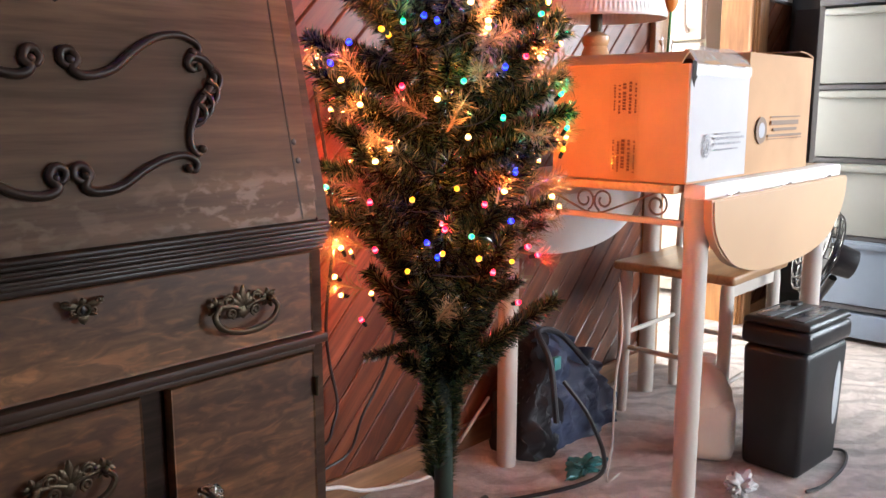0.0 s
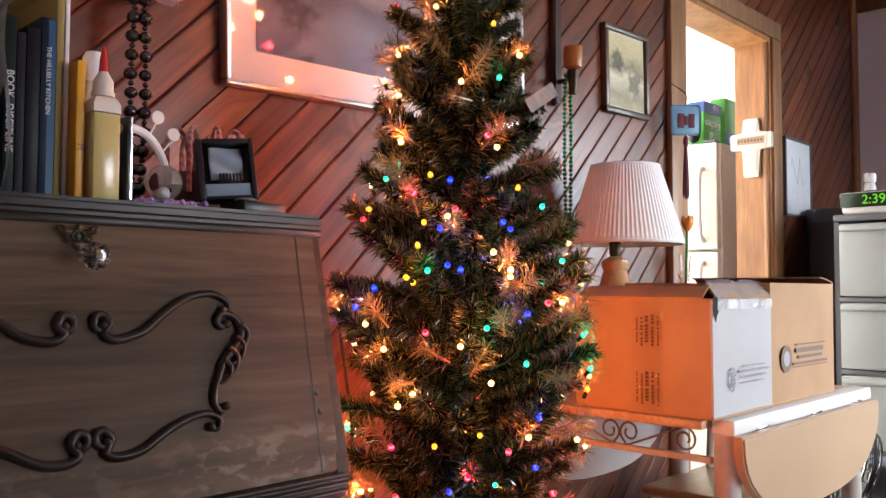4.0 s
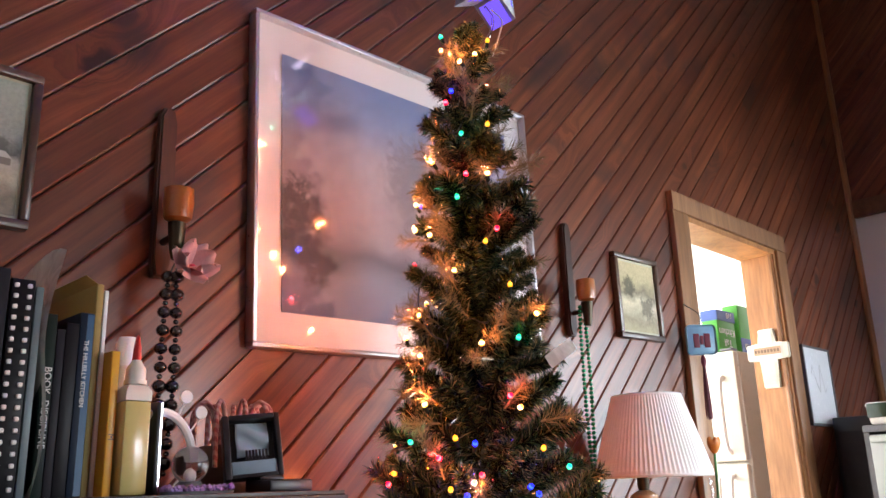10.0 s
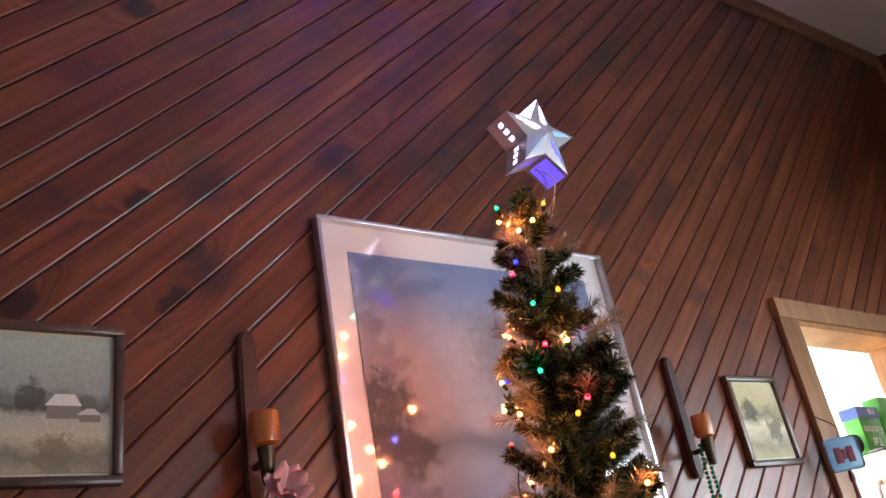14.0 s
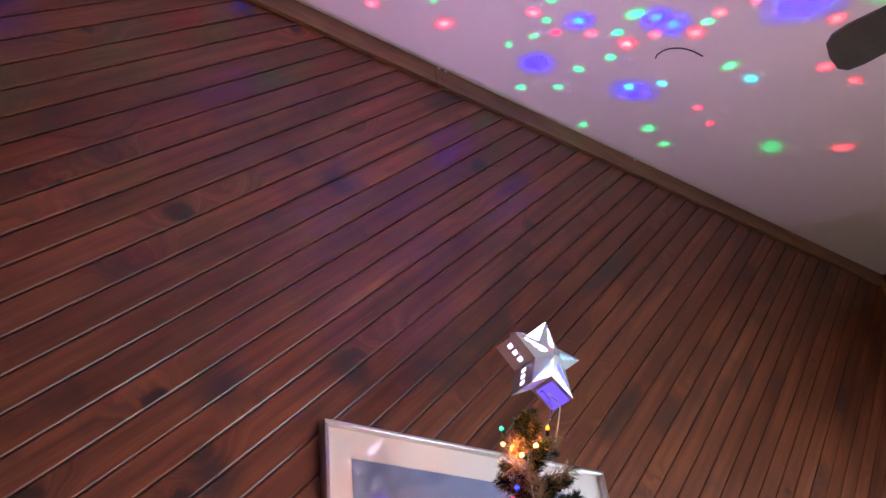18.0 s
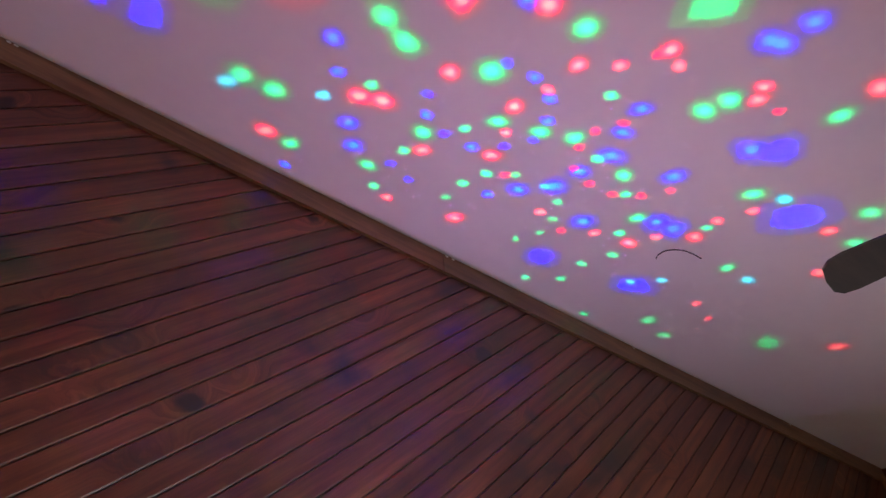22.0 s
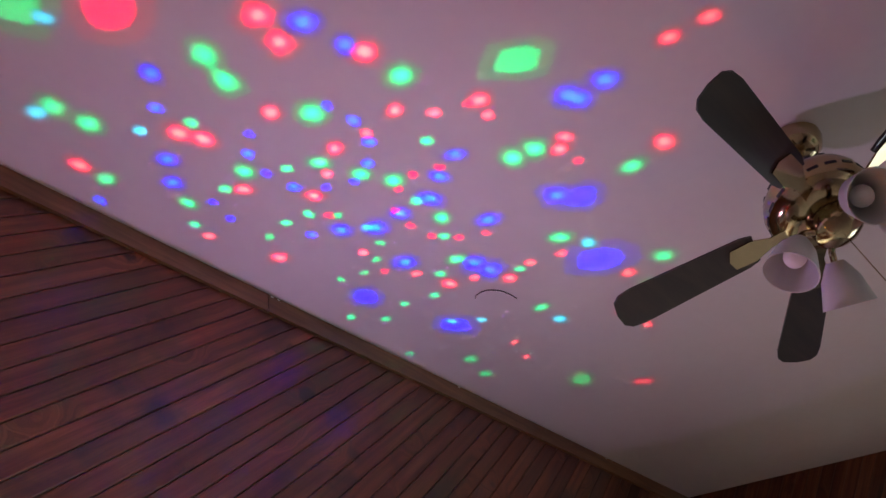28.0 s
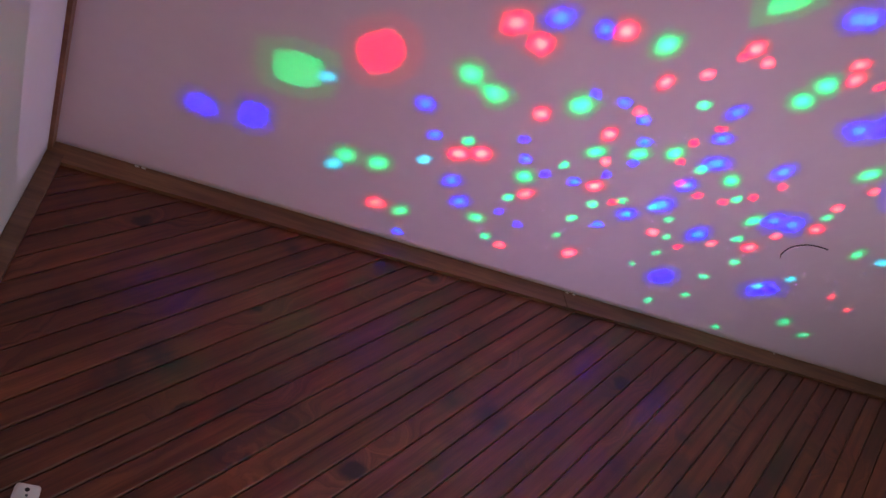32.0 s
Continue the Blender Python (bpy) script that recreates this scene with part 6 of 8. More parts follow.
def landscape_art(name, z0, z1, bands, spots, blots=()):
    """A printed landscape: bands of tone by height, broken by soft noise."""
    m, n, l, p = nodes_of(name)
    tc = n.new("ShaderNodeTexCoord")
    sep = n.new("ShaderNodeSeparateXYZ")
    l.new(tc.outputs["Object"], sep.inputs[0])
    wob = noise_tex(n, l, tc.outputs["Object"], spots, 6, 0.65)
    mr = n.new("ShaderNodeMapRange")
    mr.inputs["From Min"].default_value, mr.inputs["From Max"].default_value = z0, z1
    l.new(sep.outputs["Z"], mr.inputs["Value"])
    ad = n.new("ShaderNodeMath")
    ad.operation = "MULTIPLY_ADD"
    ad.inputs[1].default_value = 0.34
    l.new(wob, ad.inputs[0])
    l.new(mr.outputs[0], ad.inputs[2])
    sub = n.new("ShaderNodeMath")
    sub.operation = "SUBTRACT"
    sub.inputs[1].default_value = 0.17
    l.new(ad.outputs[0], sub.inputs[0])
    r = ramp(n, bands)
    l.new(sub.outputs[0], r.inputs[0])
    fine = noise_tex(n, l, tc.outputs["Object"], spots * 9, 5, 0.7)
    r2 = ramp(n, ((0.4, (0.72,) * 3), (0.62, (1.0,) * 3)))
    l.new(fine, r2.inputs[0])
    col = mix(n, l, "MULTIPLY", 0.6, r.outputs[0], r2.outputs[0])
    for bx, bz, br, grain, ink in blots:
        away = n.new("ShaderNodeVectorMath")
        away.operation = "DISTANCE"
        away.inputs[1].default_value = (bx, -0.0125, bz)
        l.new(tc.outputs["Object"], away.inputs[0])
        fade = n.new("ShaderNodeMapRange")
        fade.inputs["From Min"].default_value, fade.inputs["From Max"].default_value = br, br * 0.3
        fade.inputs["To Max"].default_value = 0.45
        l.new(away.outputs["Value"], fade.inputs["Value"])
        add = n.new("ShaderNodeMath")
        l.new(fade.outputs[0], add.inputs[0])
        l.new(noise_tex(n, l, tc.outputs["Object"], grain, 6, 0.75), add.inputs[1])
        cut = n.new("ShaderNodeMapRange")
        cut.inputs["From Min"].default_value, cut.inputs["From Max"].default_value, cut.inputs["To Max"].default_value = 0.74, 0.90, 0.8
        l.new(add.outputs[0], cut.inputs["Value"])
        col = mix(n, l, "MIX", cut.outputs[0], col, ink)
    l.new(col, p.inputs["Base Color"])
    p.inputs["Roughness"].default_value = 0.8
    return m


ALU = plain("brushed_aluminium", (0.55, 0.54, 0.55), 0.3, 0.9, 0.05)
MAT_BOARD = plain("white_mat_board", (0.82, 0.80, 0.79), 0.85, 0, 0.03)
MAT_CREAM = plain("cream_mat", (0.52, 0.50, 0.36), 0.8, 0, 0.05)
FRAME_BROWN = wood("brown_frame", (0.05, 0.026, 0.015), (0.09, 0.05, 0.028), (0.13, 0.075, 0.042), (9, 9, 9), 0.4, 0.3)
ART_BIG = landscape_art("misty_lake_print", 1.47, 2.05, ((0.0, (0.15, 0.18, 0.28)), (0.18, (0.24, 0.25, 0.32)), (0.27, (0.10, 0.09, 0.12)), (0.36, (0.34, 0.30, 0.33)), (0.62, (0.42, 0.38, 0.42)), (0.85, (0.24, 0.31, 0.50)), (1.0, (0.16, 0.25, 0.48))), 5.0, ((1.04, 1.70, 0.13, 42, (0.06, 0.065, 0.075)), (1.10, 1.60, 0.10, 36, (0.09, 0.09, 0.10)), (1.42, 1.83, 0.24, 60, (0.20, 0.18, 0.20)), (1.60, 1.62, 0.12, 40, (0.10, 0.09, 0.10))))
ART_FARM = landscape_art("winter_farm_print", 1.56, 1.80, ((0.0, (0.40, 0.39, 0.26)), (0.15, (0.20, 0.19, 0.14)), (0.28, (0.52, 0.50, 0.36)), (0.42, (0.46, 0.46, 0.37)), (0.5, (0.10, 0.11, 0.10)), (0.64, (0.33, 0.38, 0.33)), (1.0, (0.42, 0.52, 0.42))), 16.0, ((0.36, 1.695, 0.05, 60, (0.05, 0.055, 0.05)), (0.40, 1.60, 0.06, 70, (0.16, 0.15, 0.10)), (0.45, 1.685, 0.035, 70, (0.10, 0.11, 0.09))))
ART_RIVER = landscape_art("winter_river_print", 1.56, 1.83, ((0.0, (0.52, 0.46, 0.28)), (0.2, (0.34, 0.30, 0.20)), (0.4, (0.66, 0.60, 0.42)), (0.52, (0.24, 0.21, 0.14)), (0.66, (0.52, 0.45, 0.26)), (1.0, (0.64, 0.54, 0.31))), 14.0, ((2.30, 1.72, 0.06, 60, (0.08, 0.075, 0.05)), (2.40, 1.66, 0.07, 50, (0.12, 0.11, 0.08))))
picture("large_framed_print", 0.910, 1.806, 1.408, 2.140, 0.078, 0.010, 0.030, ALU, MAT_BOARD, ART_BIG, "large framed misty landscape print in a thin metal frame under glass", -1.4)
farm = picture("small_framed_print", 0.278, 0.506, 1.549, 1.826, 0.022, 0.016, 0.022, FRAME_BROWN, MAT_CREAM, ART_FARM, "small brown-framed winter farm print", glazed=False)
HOUSE_WALL, HOUSE_ROOF = plain("printed_barn_wall", (0.22, 0.21, 0.17), 0.8), plain("printed_snow_roof", (0.62, 0.63, 0.56), 0.8)
for x0, z0, w, h in ((0.385, 1.660, 0.052, 0.022), (0.435, 1.655, 0.034, 0.012)):
    part("printed_barn", boxed(x0, x0 + w, -0.0132, -0.0126, z0, z0 + h), HOUSE_WALL, farm, smooth=None)
    part("printed_roof", prism(B(), ((x0 - 0.004, z0 + h), (x0 + w + 0.002, z0 + h), (x0 + w - 0.01, z0 + h * 1.9), (x0 + 0.012, z0 + h * 1.9)), lambda u, v, w_: (u, -0.0134 + w_, v), 0.0006), HOUSE_ROOF, farm, smooth=None)
picture("small_framed_print", 2.222, 2.474, 1.554, 1.826, 0.026, 0.018, 0.022, FRAME_BROWN, MAT_CREAM, ART_RIVER, "small brown-framed winter river print", -1.5, glazed=False)
wb = thing("whiteboard", (3.73, -0.01, 1.34), "small white dry-erase board in a thin dark frame", "whiteboard")
part("panel", boxed(3.60, 3.865, -0.010, -0.001, 1.335, 1.65), plain("whiteboard_enamel", (0.74, 0.77, 0.80), 0.25, 0, 0.03), wb)
for a in ((3.59, 3.60, 1.325, 1.66), (3.865, 3.875, 1.325, 1.66), (3.60, 3.865, 1.325, 1.335), (3.60, 3.865, 1.65, 1.66)):
    part("frame_rail", boxed(a[0], a[1], -0.014, -0.001, a[2], a[3]), GREY_PLASTIC, wb)
rng = random.Random(8)
part("scribble", tube(B(), [(3.66 + 0.016 * k + rng.uniform(-0.01, 0.01), -0.0105, 1.52 + 0.05 * math.sin(k * 1.3) + rng.uniform(-0.02, 0.02)) for k in range(10)], 0.0006, 4, 3), plain("faint_marker", (0.36, 0.37, 0.38), 0.6), wb)

AMBER_GLASS = plain("amber_cup_wood", (0.30, 0.095, 0.018), 0.3, 0, 0.3, 25, 0.1, coat=0.5)
SCONCE_WOOD = wood("sconce_board", (0.030, 0.012, 0.008), (0.062, 0.025, 0.014), (0.10, 0.042, 0.024), (12, 12, 1.2), 0.5, 0.05, spec=0.3)


def sconce(x, zt, cup_z, label, aside=0.0):
    cx = x + aside
    t = thing("wall_sconce", (x, -0.03, cup_z - 0.2), label, "wall sconce", "pair of sconces on the plank wall")
    poly = [(-0.012, cup_z - 0.15), (-0.018, cup_z - 0.12), (-0.018, zt - 0.02), (-0.010, zt - 0.004), (0.0, zt), (0.010, zt - 0.006), (0.016, zt - 0.03), (0.018, cup_z - 0.12), (0.012, cup_z - 0.15)]
    bm = prism(B(), poly, lambda u, v, w: (x + u, -0.0005 - w, v), 0.020)
    bmesh.ops.bevel(bm, geom=[e for e in bm.edges if abs(e.verts[0].co.y - e.verts[1].co.y) < 1e-5], offset=0.004, segments=2, affect="EDGES")
    part("back_board", bm, SCONCE_WOOD, t)
    part("arm", tube(B(), ((x, -0.018, cup_z - 0.085), ((x + cx) / 2, -0.045, cup_z - 0.085), (cx, -0.068, cup_z - 0.082)), 0.007, 8, 4), SCONCE_WOOD, t)
    part("cup", lathe(B(), ((0.012, -0.062), (0.024, -0.056), (0.0275, -0.03), (0.026, 0.0), (0.022, 0.0), (0.021, -0.04), (0.0001, -0.05)), (cx, -0.078, cup_z), 22), AMBER_GLASS, t, "amber turned wooden cup")
    part("cone", lathe(B(), ((0.008, -0.130), (0.011, -0.12), (0.017, -0.064), (0.014, -0.0625)), (cx, -0.078, cup_z), 18), BRASS_OLD, t, "tapered metal holder")
    return t


sconce(0.738, 1.843, 1.657, "dark wooden wall sconce with an amber cup", -0.003)
sconce(1.985, 1.866, 1.677, "dark wooden wall sconce with an amber cup beside the framed print", -0.012)


def bead_string(name, x, y, zt, zb, r, gap, material, label):
    t = thing(name, (x, y, zb), label, "beads")
    me = mesh_from("bead", ball(B(), (0, 0, 0), r, 2, (1, 1, 0.92)), material, 60)
    rng = random.Random(int(x * 100))
    for s in (-1, 1):
        z = zt
        while z > zb:
            k = (zt - z) / (zt - zb)
            w = gap * math.sin(math.pi * min(1.0, 0.12 + k * 0.88)) ** 0.5 if k < 0.97 else gap * 0.3
            ob = new("bead", me)
            ob.parent, ob.matrix_parent_inverse = t, t.matrix_basis.inverted()
            ob.matrix_basis = Matrix.Translation((x + s * w + rng.uniform(-0.001, 0.001), y - 0.002 * s, z)) @ Matrix.Scale(rng.uniform(0.92, 1.1), 4)
            if r > 0.008:
                small = new("bead", me)
                small.parent, small.matrix_parent_inverse = t, t.matrix_basis.inverted()
                small.matrix_basis = Matrix.Translation((x + s * w, y - 0.002 * s, z - r * 1.32)) @ Matrix.Scale(0.42, 4)
            z -= r * (2.65 if r > 0.008 else 2.05)
    part("thread", tube(B(), ((x - gap * 0.6, y, zt), (x, y - 0.01, zt + 0.025), (x + gap * 0.6, y, zt)), 0.001, 5, 3), CABLE_BLACK, t)
    return t


bead_string("black_bead_necklace", 0.733, -0.075, 1.495, 1.17, 0.0120, 0.0118, plain("glossy_black_bead", (0.012, 0.008, 0.008), 0.12, 0, 0.1, coat=0.6), "string of glossy black beads hanging from the sconce")
bead_string("green_bead_necklace", 1.965, -0.065, 1.60, 1.16, 0.0058, 0.012, plain("metallic_green_bead", (0.03, 0.30, 0.12), 0.18, 0.7, 0.15), "strings of shiny green beads hanging from the sconce")

PETAL = plain("pale_pink_petal", (0.62, 0.36, 0.36), 0.6, 0, 0.2, 40, 0.2)
flower = thing("silk_flower", (0.755, -0.085, 1.50), "pale pink silk flower tucked under the sconce", "flower")
for k in range(11):
    a = 2 * math.pi * k / 11
    bm = B()
    bmesh.ops.create_grid(bm, x_segments=4, y_segments=5, size=0.5)
    for v in bm.verts:
        u, w = v.co.x, v.co.y + 0.5
        wid = 0.040 * math.sin(math.pi * min(0.98, 0.12 + 0.8 * w))
        v.co = Vector((u * wid, w * 0.050, 0.016 * w * w - 0.010 * (2 * u) ** 2 * w))
    bmesh.ops.transform(bm, matrix=Matrix.Translation((0.757, -0.092, 1.513)) @ Matrix.Rotation(radians(70), 4, "X") @ Matrix.Rotation(a, 4, "Z") @ Matrix.Rotation(radians(18 + 25 * (k % 2)), 4, "X"), verts=bm.verts)
    part("petal", bm, PETAL, flower)
part("centre", ball(B(), (0.757, -0.100, 1.512), 0.006, 2), plain("flower_centre", (0.5, 0.05, 0.1), 0.6), flower)

# ornaments at the doorway
cross = thing("wall_cross", (3.436, 0.05, 1.48), "cream ceramic cross with a worded plaque hung on the door jamb", "cross")
CROSS_WHITE = plain("cream_ceramic", (0.74, 0.70, 0.58), 0.45, 0, 0.08, 20, 0.2)
arm, wide = 0.034, 0.088
cp = ((-arm, -0.004), (arm, -0.004), (arm, 0.112), (wide, 0.112), (wide, 0.178), (arm, 0.178), (arm, 0.238), (-arm, 0.238), (-arm, 0.178), (-wide, 0.178), (-wide, 0.112), (-arm, 0.112))
bm = prism(B(), cp, lambda u, v, w: (3.4385 - w, 0.062 - u, 1.478 + v), 0.016)
bmesh.ops.bevel(bm, geom=list(bm.edges), offset=0.004, segments=2, affect="EDGES")
part("body", bm, CROSS_WHITE, cross)
part("inlay", prism(B(), [(u * 0.74, 0.012 + v * 0.90) for u, v in cp], lambda u, v, w: (3.4225 - w, 0.062 - u, 1.478 + v), 0.002), plain("pale_inlay", (0.62, 0.62, 0.55), 0.5, 0, 0.15), cross)
part("plaque", boxed(3.4185, 3.4204, 0.006, 0.118, 1.610, 1.640), plain("tan_plaque", (0.45, 0.30, 0.18), 0.5), cross)
for k in range(8):
    part("print_bar", boxed(3.4178, 3.4184, 0.012 + 0.0135 * k, 0.021 + 0.0135 * k, 1.619, 1.631), CARD_INK, cross, smooth=None)

deco = thing("hanging_ornament", (2.62, -0.05, 1.2), "blue painted tile with a maroon tassel hung on the door casing", "ornament")
BLUE_TILE = plain("pale_blue_tile", (0.22, 0.42, 0.58), 0.4, 0, 0.12, 30)
turned = Matrix.Translation((2.618, -0.072, 0)) @ Matrix.Rotation(radians(-42), 4, "Z") @ Matrix.Translation((-2.60, 0.055, 0))     # the tile has swung to face the room
part("tile", boxed(2.550, 2.650, -0.060, -0.050, 1.522, 1.622, bevel=0.012, m=turned), BLUE_TILE, deco)
MAROON = plain("maroon_paint", (0.16, 0.03, 0.05), 0.7, 0, 0.2)
for x0, x1, z0, z1 in ((2.572, 2.592, 1.545, 1.592), (2.594, 2.606, 1.555, 1.585), (2.608, 2.628, 1.545, 1.592)):
    part("motif", boxed(x0, x1, -0.0622, -0.0602, z0, z1, bevel=0.0008, m=turned), MAROON, deco)
part("cord", tube(B(), ((2.61, -0.026, 1.70), (2.625, -0.07, 1.66), (2.618, -0.072, 1.622)), 0.0016, 6, 3), CABLE_BLACK, deco)
part("bead", lathe(B(), ((0.003, 0.0), (0.008, -0.01), (0.009, -0.025), (0.004, -0.04)), (2.618, -0.072, 1.521), 12), MAROON, deco)
bm = B()
rng = random.Random(2)
for k in range(26):
    a, r = rng.uniform(0, 6.28), rng.uniform(0.002, 0.009)
    tube(bm, ((2.618 + 0.4 * r * math.cos(a), -0.072 + 0.4 * r * math.sin(a), 1.487), (2.618 + r * math.cos(a), -0.072 + r * math.sin(a), 1.40), (2.618 + 1.2 * r * math.cos(a), -0.072 + 1.2 * r * math.sin(a), 1.31 + rng.uniform(0, 0.02))), 0.0014, 4, 2)
part("tassel", bm, MAROON, deco)

tulip = thing("tulip_ornament", (2.62, -0.06, 1.05), "orange glass tulip on a green stem in a slim vase", "ornament")
ORANGE = plain("orange_petal", (0.75, 0.24, 0.04), 0.35, 0, 0.15)
for k in range(5):
    a = 2 * math.pi * k / 5
    bm = B()
    bmesh.ops.create_grid(bm, x_segments=4, y_segments=5, size=0.5)
    for v in bm.verts:
        u, w = v.co.x, v.co.y + 0.5
        wid = 0.030 * math.sin(math.pi * min(0.99, 0.15 + 0.84 * w))
        v.co = Vector((u * wid, 0.006 + 0.016 * math.sin(2.2 * w) - 0.008 * (2 * u) ** 2, 0.052 * w))
    bmesh.ops.transform(bm, matrix=Matrix.Translation((2.625, -0.07, 1.205)) @ Matrix.Rotation(a, 4, "Z"), verts=bm.verts)
    part("petal", bm, ORANGE, tulip)
part("stem", tube(B(), ((2.625, -0.07, 1.21), (2.622, -0.068, 1.12), (2.625, -0.06, 0.98)), 0.004, 8, 4), plain("green_stem", (0.04, 0.22, 0.05), 0.5), tulip)
part("vase", lathe(B(), ((0.018, 0.0), (0.020, 0.01), (0.012, 0.05), (0.015, 0.13), (0.020, 0.20), (0.0185, 0.20), (0.013, 0.13), (0.010, 0.05), (0.0001, 0.02)), (2.625, -0.06, 0.93), 18), CRYSTAL, tulip)
part("bracket", tube(B(), ((2.625, -0.04, 0.925), (2.625, -0.02, 0.925)), 0.02, 12, 1), TRIM_OAK, tulip)

# ---- on the desk ----
DZ = 1.127


def book(name, x0, w, h, depth, y0, material, label, band=None, text=None, lean=0.0, pages=True):
    t = thing(name, (x0 + w / 2, y0 + depth / 2, DZ), label, "book", "books and papers on the desk")
    def fin(bm):
        bmesh.ops.transform(bm, matrix=Matrix.Translation((x0, 0, DZ)) @ Matrix.Rotation(lean, 4, "Y") @ Matrix.Translation((-x0, 0, -DZ)), verts=bm.verts)
        return bm
    if pages:
        part("pages", fin(boxed(x0 + 0.002, x0 + w - 0.002, y0 + 0.004, y0 + depth - 0.004, DZ + 0.003, DZ + h - 0.003)), PAPER, t)
    part("cover", fin(boxed(x0, x0 + w, y0, y0 + 0.003, DZ + 0.0005, DZ + h, bevel=0.001)), material, t)
    part("cover", fin(boxed(x0, x0 + 0.0019, y0 + 0.003, y0 + depth, DZ + 0.0005, DZ + h)), material, t)
    part("cover", fin(boxed(x0 + w - 0.0019, x0 + w, y0 + 0.003, y0 + depth, DZ + 0.0005, DZ + h)), material, t)
    if text:
        words("lettering", text[0], text[1], Matrix.Translation((x0 + w / 2, y0 - 0.0006, DZ + h * text[2])) @ FACE_MINUS_Y @ Matrix.Rotation(-math.pi / 2, 4, "Z"), text[3], t)
    return t


C_BLACK, C_NAVY, C_GREEN = plain("black_cover", (0.007, 0.007, 0.009), 0.4, spec=0.15), plain("dark_blue_cover", (0.02, 0.05, 0.13), 0.3, spec=0.25), plain("dark_green_cover", (0.006, 0.015, 0.012), 0.45, spec=0.15)
C_DARK2, C_YELLOW, C_MANILA = plain("charcoal_cover", (0.012, 0.012, 0.016), 0.5, spec=0.15), plain("yellow_cover", (0.75, 0.36, 0.02), 0.4), plain("manila_card", (0.30, 0.22, 0.06), 0.6)
C_BLUE2 = plain("navy_spine", (0.008, 0.018, 0.036), 0.4, spec=0.2)
GOLD_TEXT = plain("pale_print", (0.7, 0.72, 0.68), 0.5)
book("book", 0.385, 0.036, 0.30, 0.2, -0.235, C_DARK2, "dark hardback book standing on the desk")
bind = book("spiral_binder", 0.424, 0.030, 0.288, 0.215, -0.235, C_BLACK, "black comb-bound booklet standing on the desk")
for row in range(2):
    for k in range(19):
        part("comb_ring", boxed(0.4265 + 0.017 * row, 0.4325 + 0.017 * row, -0.2395, -0.2352, DZ + 0.009 + 0.0148 * k, DZ + 0.0150 + 0.0148 * k, bevel=0.001, seg=1), PAPER, bind)
book("folder", 0.456, 0.010, 0.28, 0.21, -0.235, plain("dull_blue_folder", (0.12, 0.17, 0.18), 0.4), "dull blue card folder standing on the desk")
SLEEVE = film_mat("plastic_sleeve", (0.78, 0.82, 0.74), 0.72)
sl = thing("plastic_sleeve", (0.475, -0.16, DZ), "clear plastic sleeve drooping over folders", "sleeve")
bm = B()
bmesh.ops.create_grid(bm, x_segments=8, y_segments=14, size=0.5)
for v in bm.verts:
    u, w = v.co.x + 0.5, v.co.y + 0.5
    v.co = Vector((0.470 + 0.008 * math.sin(7 * w + 3 * u) + 0.012 * w * (1 - u), -0.245 + 0.2 * u, DZ + 0.001 + (0.345 - 0.16 * (u - 0.25) ** 2) * w))
part("sheet", bm, SLEEVE, sl)
book("book", 0.474, 0.014, 0.245, 0.2, -0.235, C_GREEN, "dark green book with pale lettering on its spine", text=("BOOK  DISCIPLINE", 0.013, 0.48, GOLD_TEXT))
book("book", 0.489, 0.011, 0.225, 0.18, -0.235, C_DARK2, "slim charcoal book standing on the desk")
book("book", 0.501, 0.0175, 0.235, 0.19, -0.235, C_BLACK, "black hardback book standing on the desk")
navy = book("book", 0.5195, 0.019, 0.252, 0.19, -0.235, C_BLUE2, "navy book with a pale blue band and lettering on its spine", text=("THE HILLBILLY KITCHEN", 0.0085, 0.66, GOLD_TEXT))
part("spine_band", boxed(0.5285, 0.5384, -0.2355, -0.2352, DZ + 0.002, DZ + 0.250), plain("pale_blue_band", (0.022, 0.075, 0.15), 0.35, spec=0.25), navy)
env = book("envelope", 0.545, 0.010, 0.30, 0.22, -0.22, C_MANILA, "open manila envelope with a bent flap", pages=False)
bm = B()
prism(bm, ((0.0, 0.0), (0.21, 0.0), (0.18, 0.035), (0.03, 0.035)), lambda u, v, w: (0.550 - 0.3 * v - w, -0.22 + u, DZ + 0.297 + v * 0.6), 0.001)
part("flap", bm, C_MANILA, env)
book("notepad", 0.5565, 0.006, 0.292, 0.20, -0.22, PAPER, "white writing pad standing on the desk")
book("book", 0.564, 0.0115, 0.20, 0.16, -0.245, C_YELLOW, "thin yellow book with a dark title", text=("M", 0.012, 0.4, CARD_INK))
GLUE = plain("amber_liquid_glue", (0.56, 0.47, 0.18), 0.2, 0, 0.05, sub=0.3)
glue = thing("glue_bottle", (0.600, -0.24, DZ), "translucent glue bottle with yellow glue and a red tip", "bottle")
bm = boxed(0.5805, 0.6195, -0.262, -0.228, DZ + 0.0005, DZ + 0.130, bevel=0.004, seg=2)
part("body", bm, GLUE, glue)
bm = lathe(B(), ((0.0272, 0.1303), (0.0268, 0.143), (0.021, 0.151), (0.0145, 0.1535)), (0.600, -0.245, DZ), 4, Matrix.Diagonal((1.0, 0.86, 1.0)) @ Matrix.Rotation(radians(45), 3, "Z"))
part("shoulder", bm, JUG_WHITE, glue)
bm = lathe(B(), ((0.016, 0.1538), (0.016, 0.160), (0.014, 0.1605), (0.014, 0.176), (0.008, 0.186), (0.006, 0.19)), (0.600, -0.245, DZ), 18)
part("collar", bm, JUG_WHITE, glue)
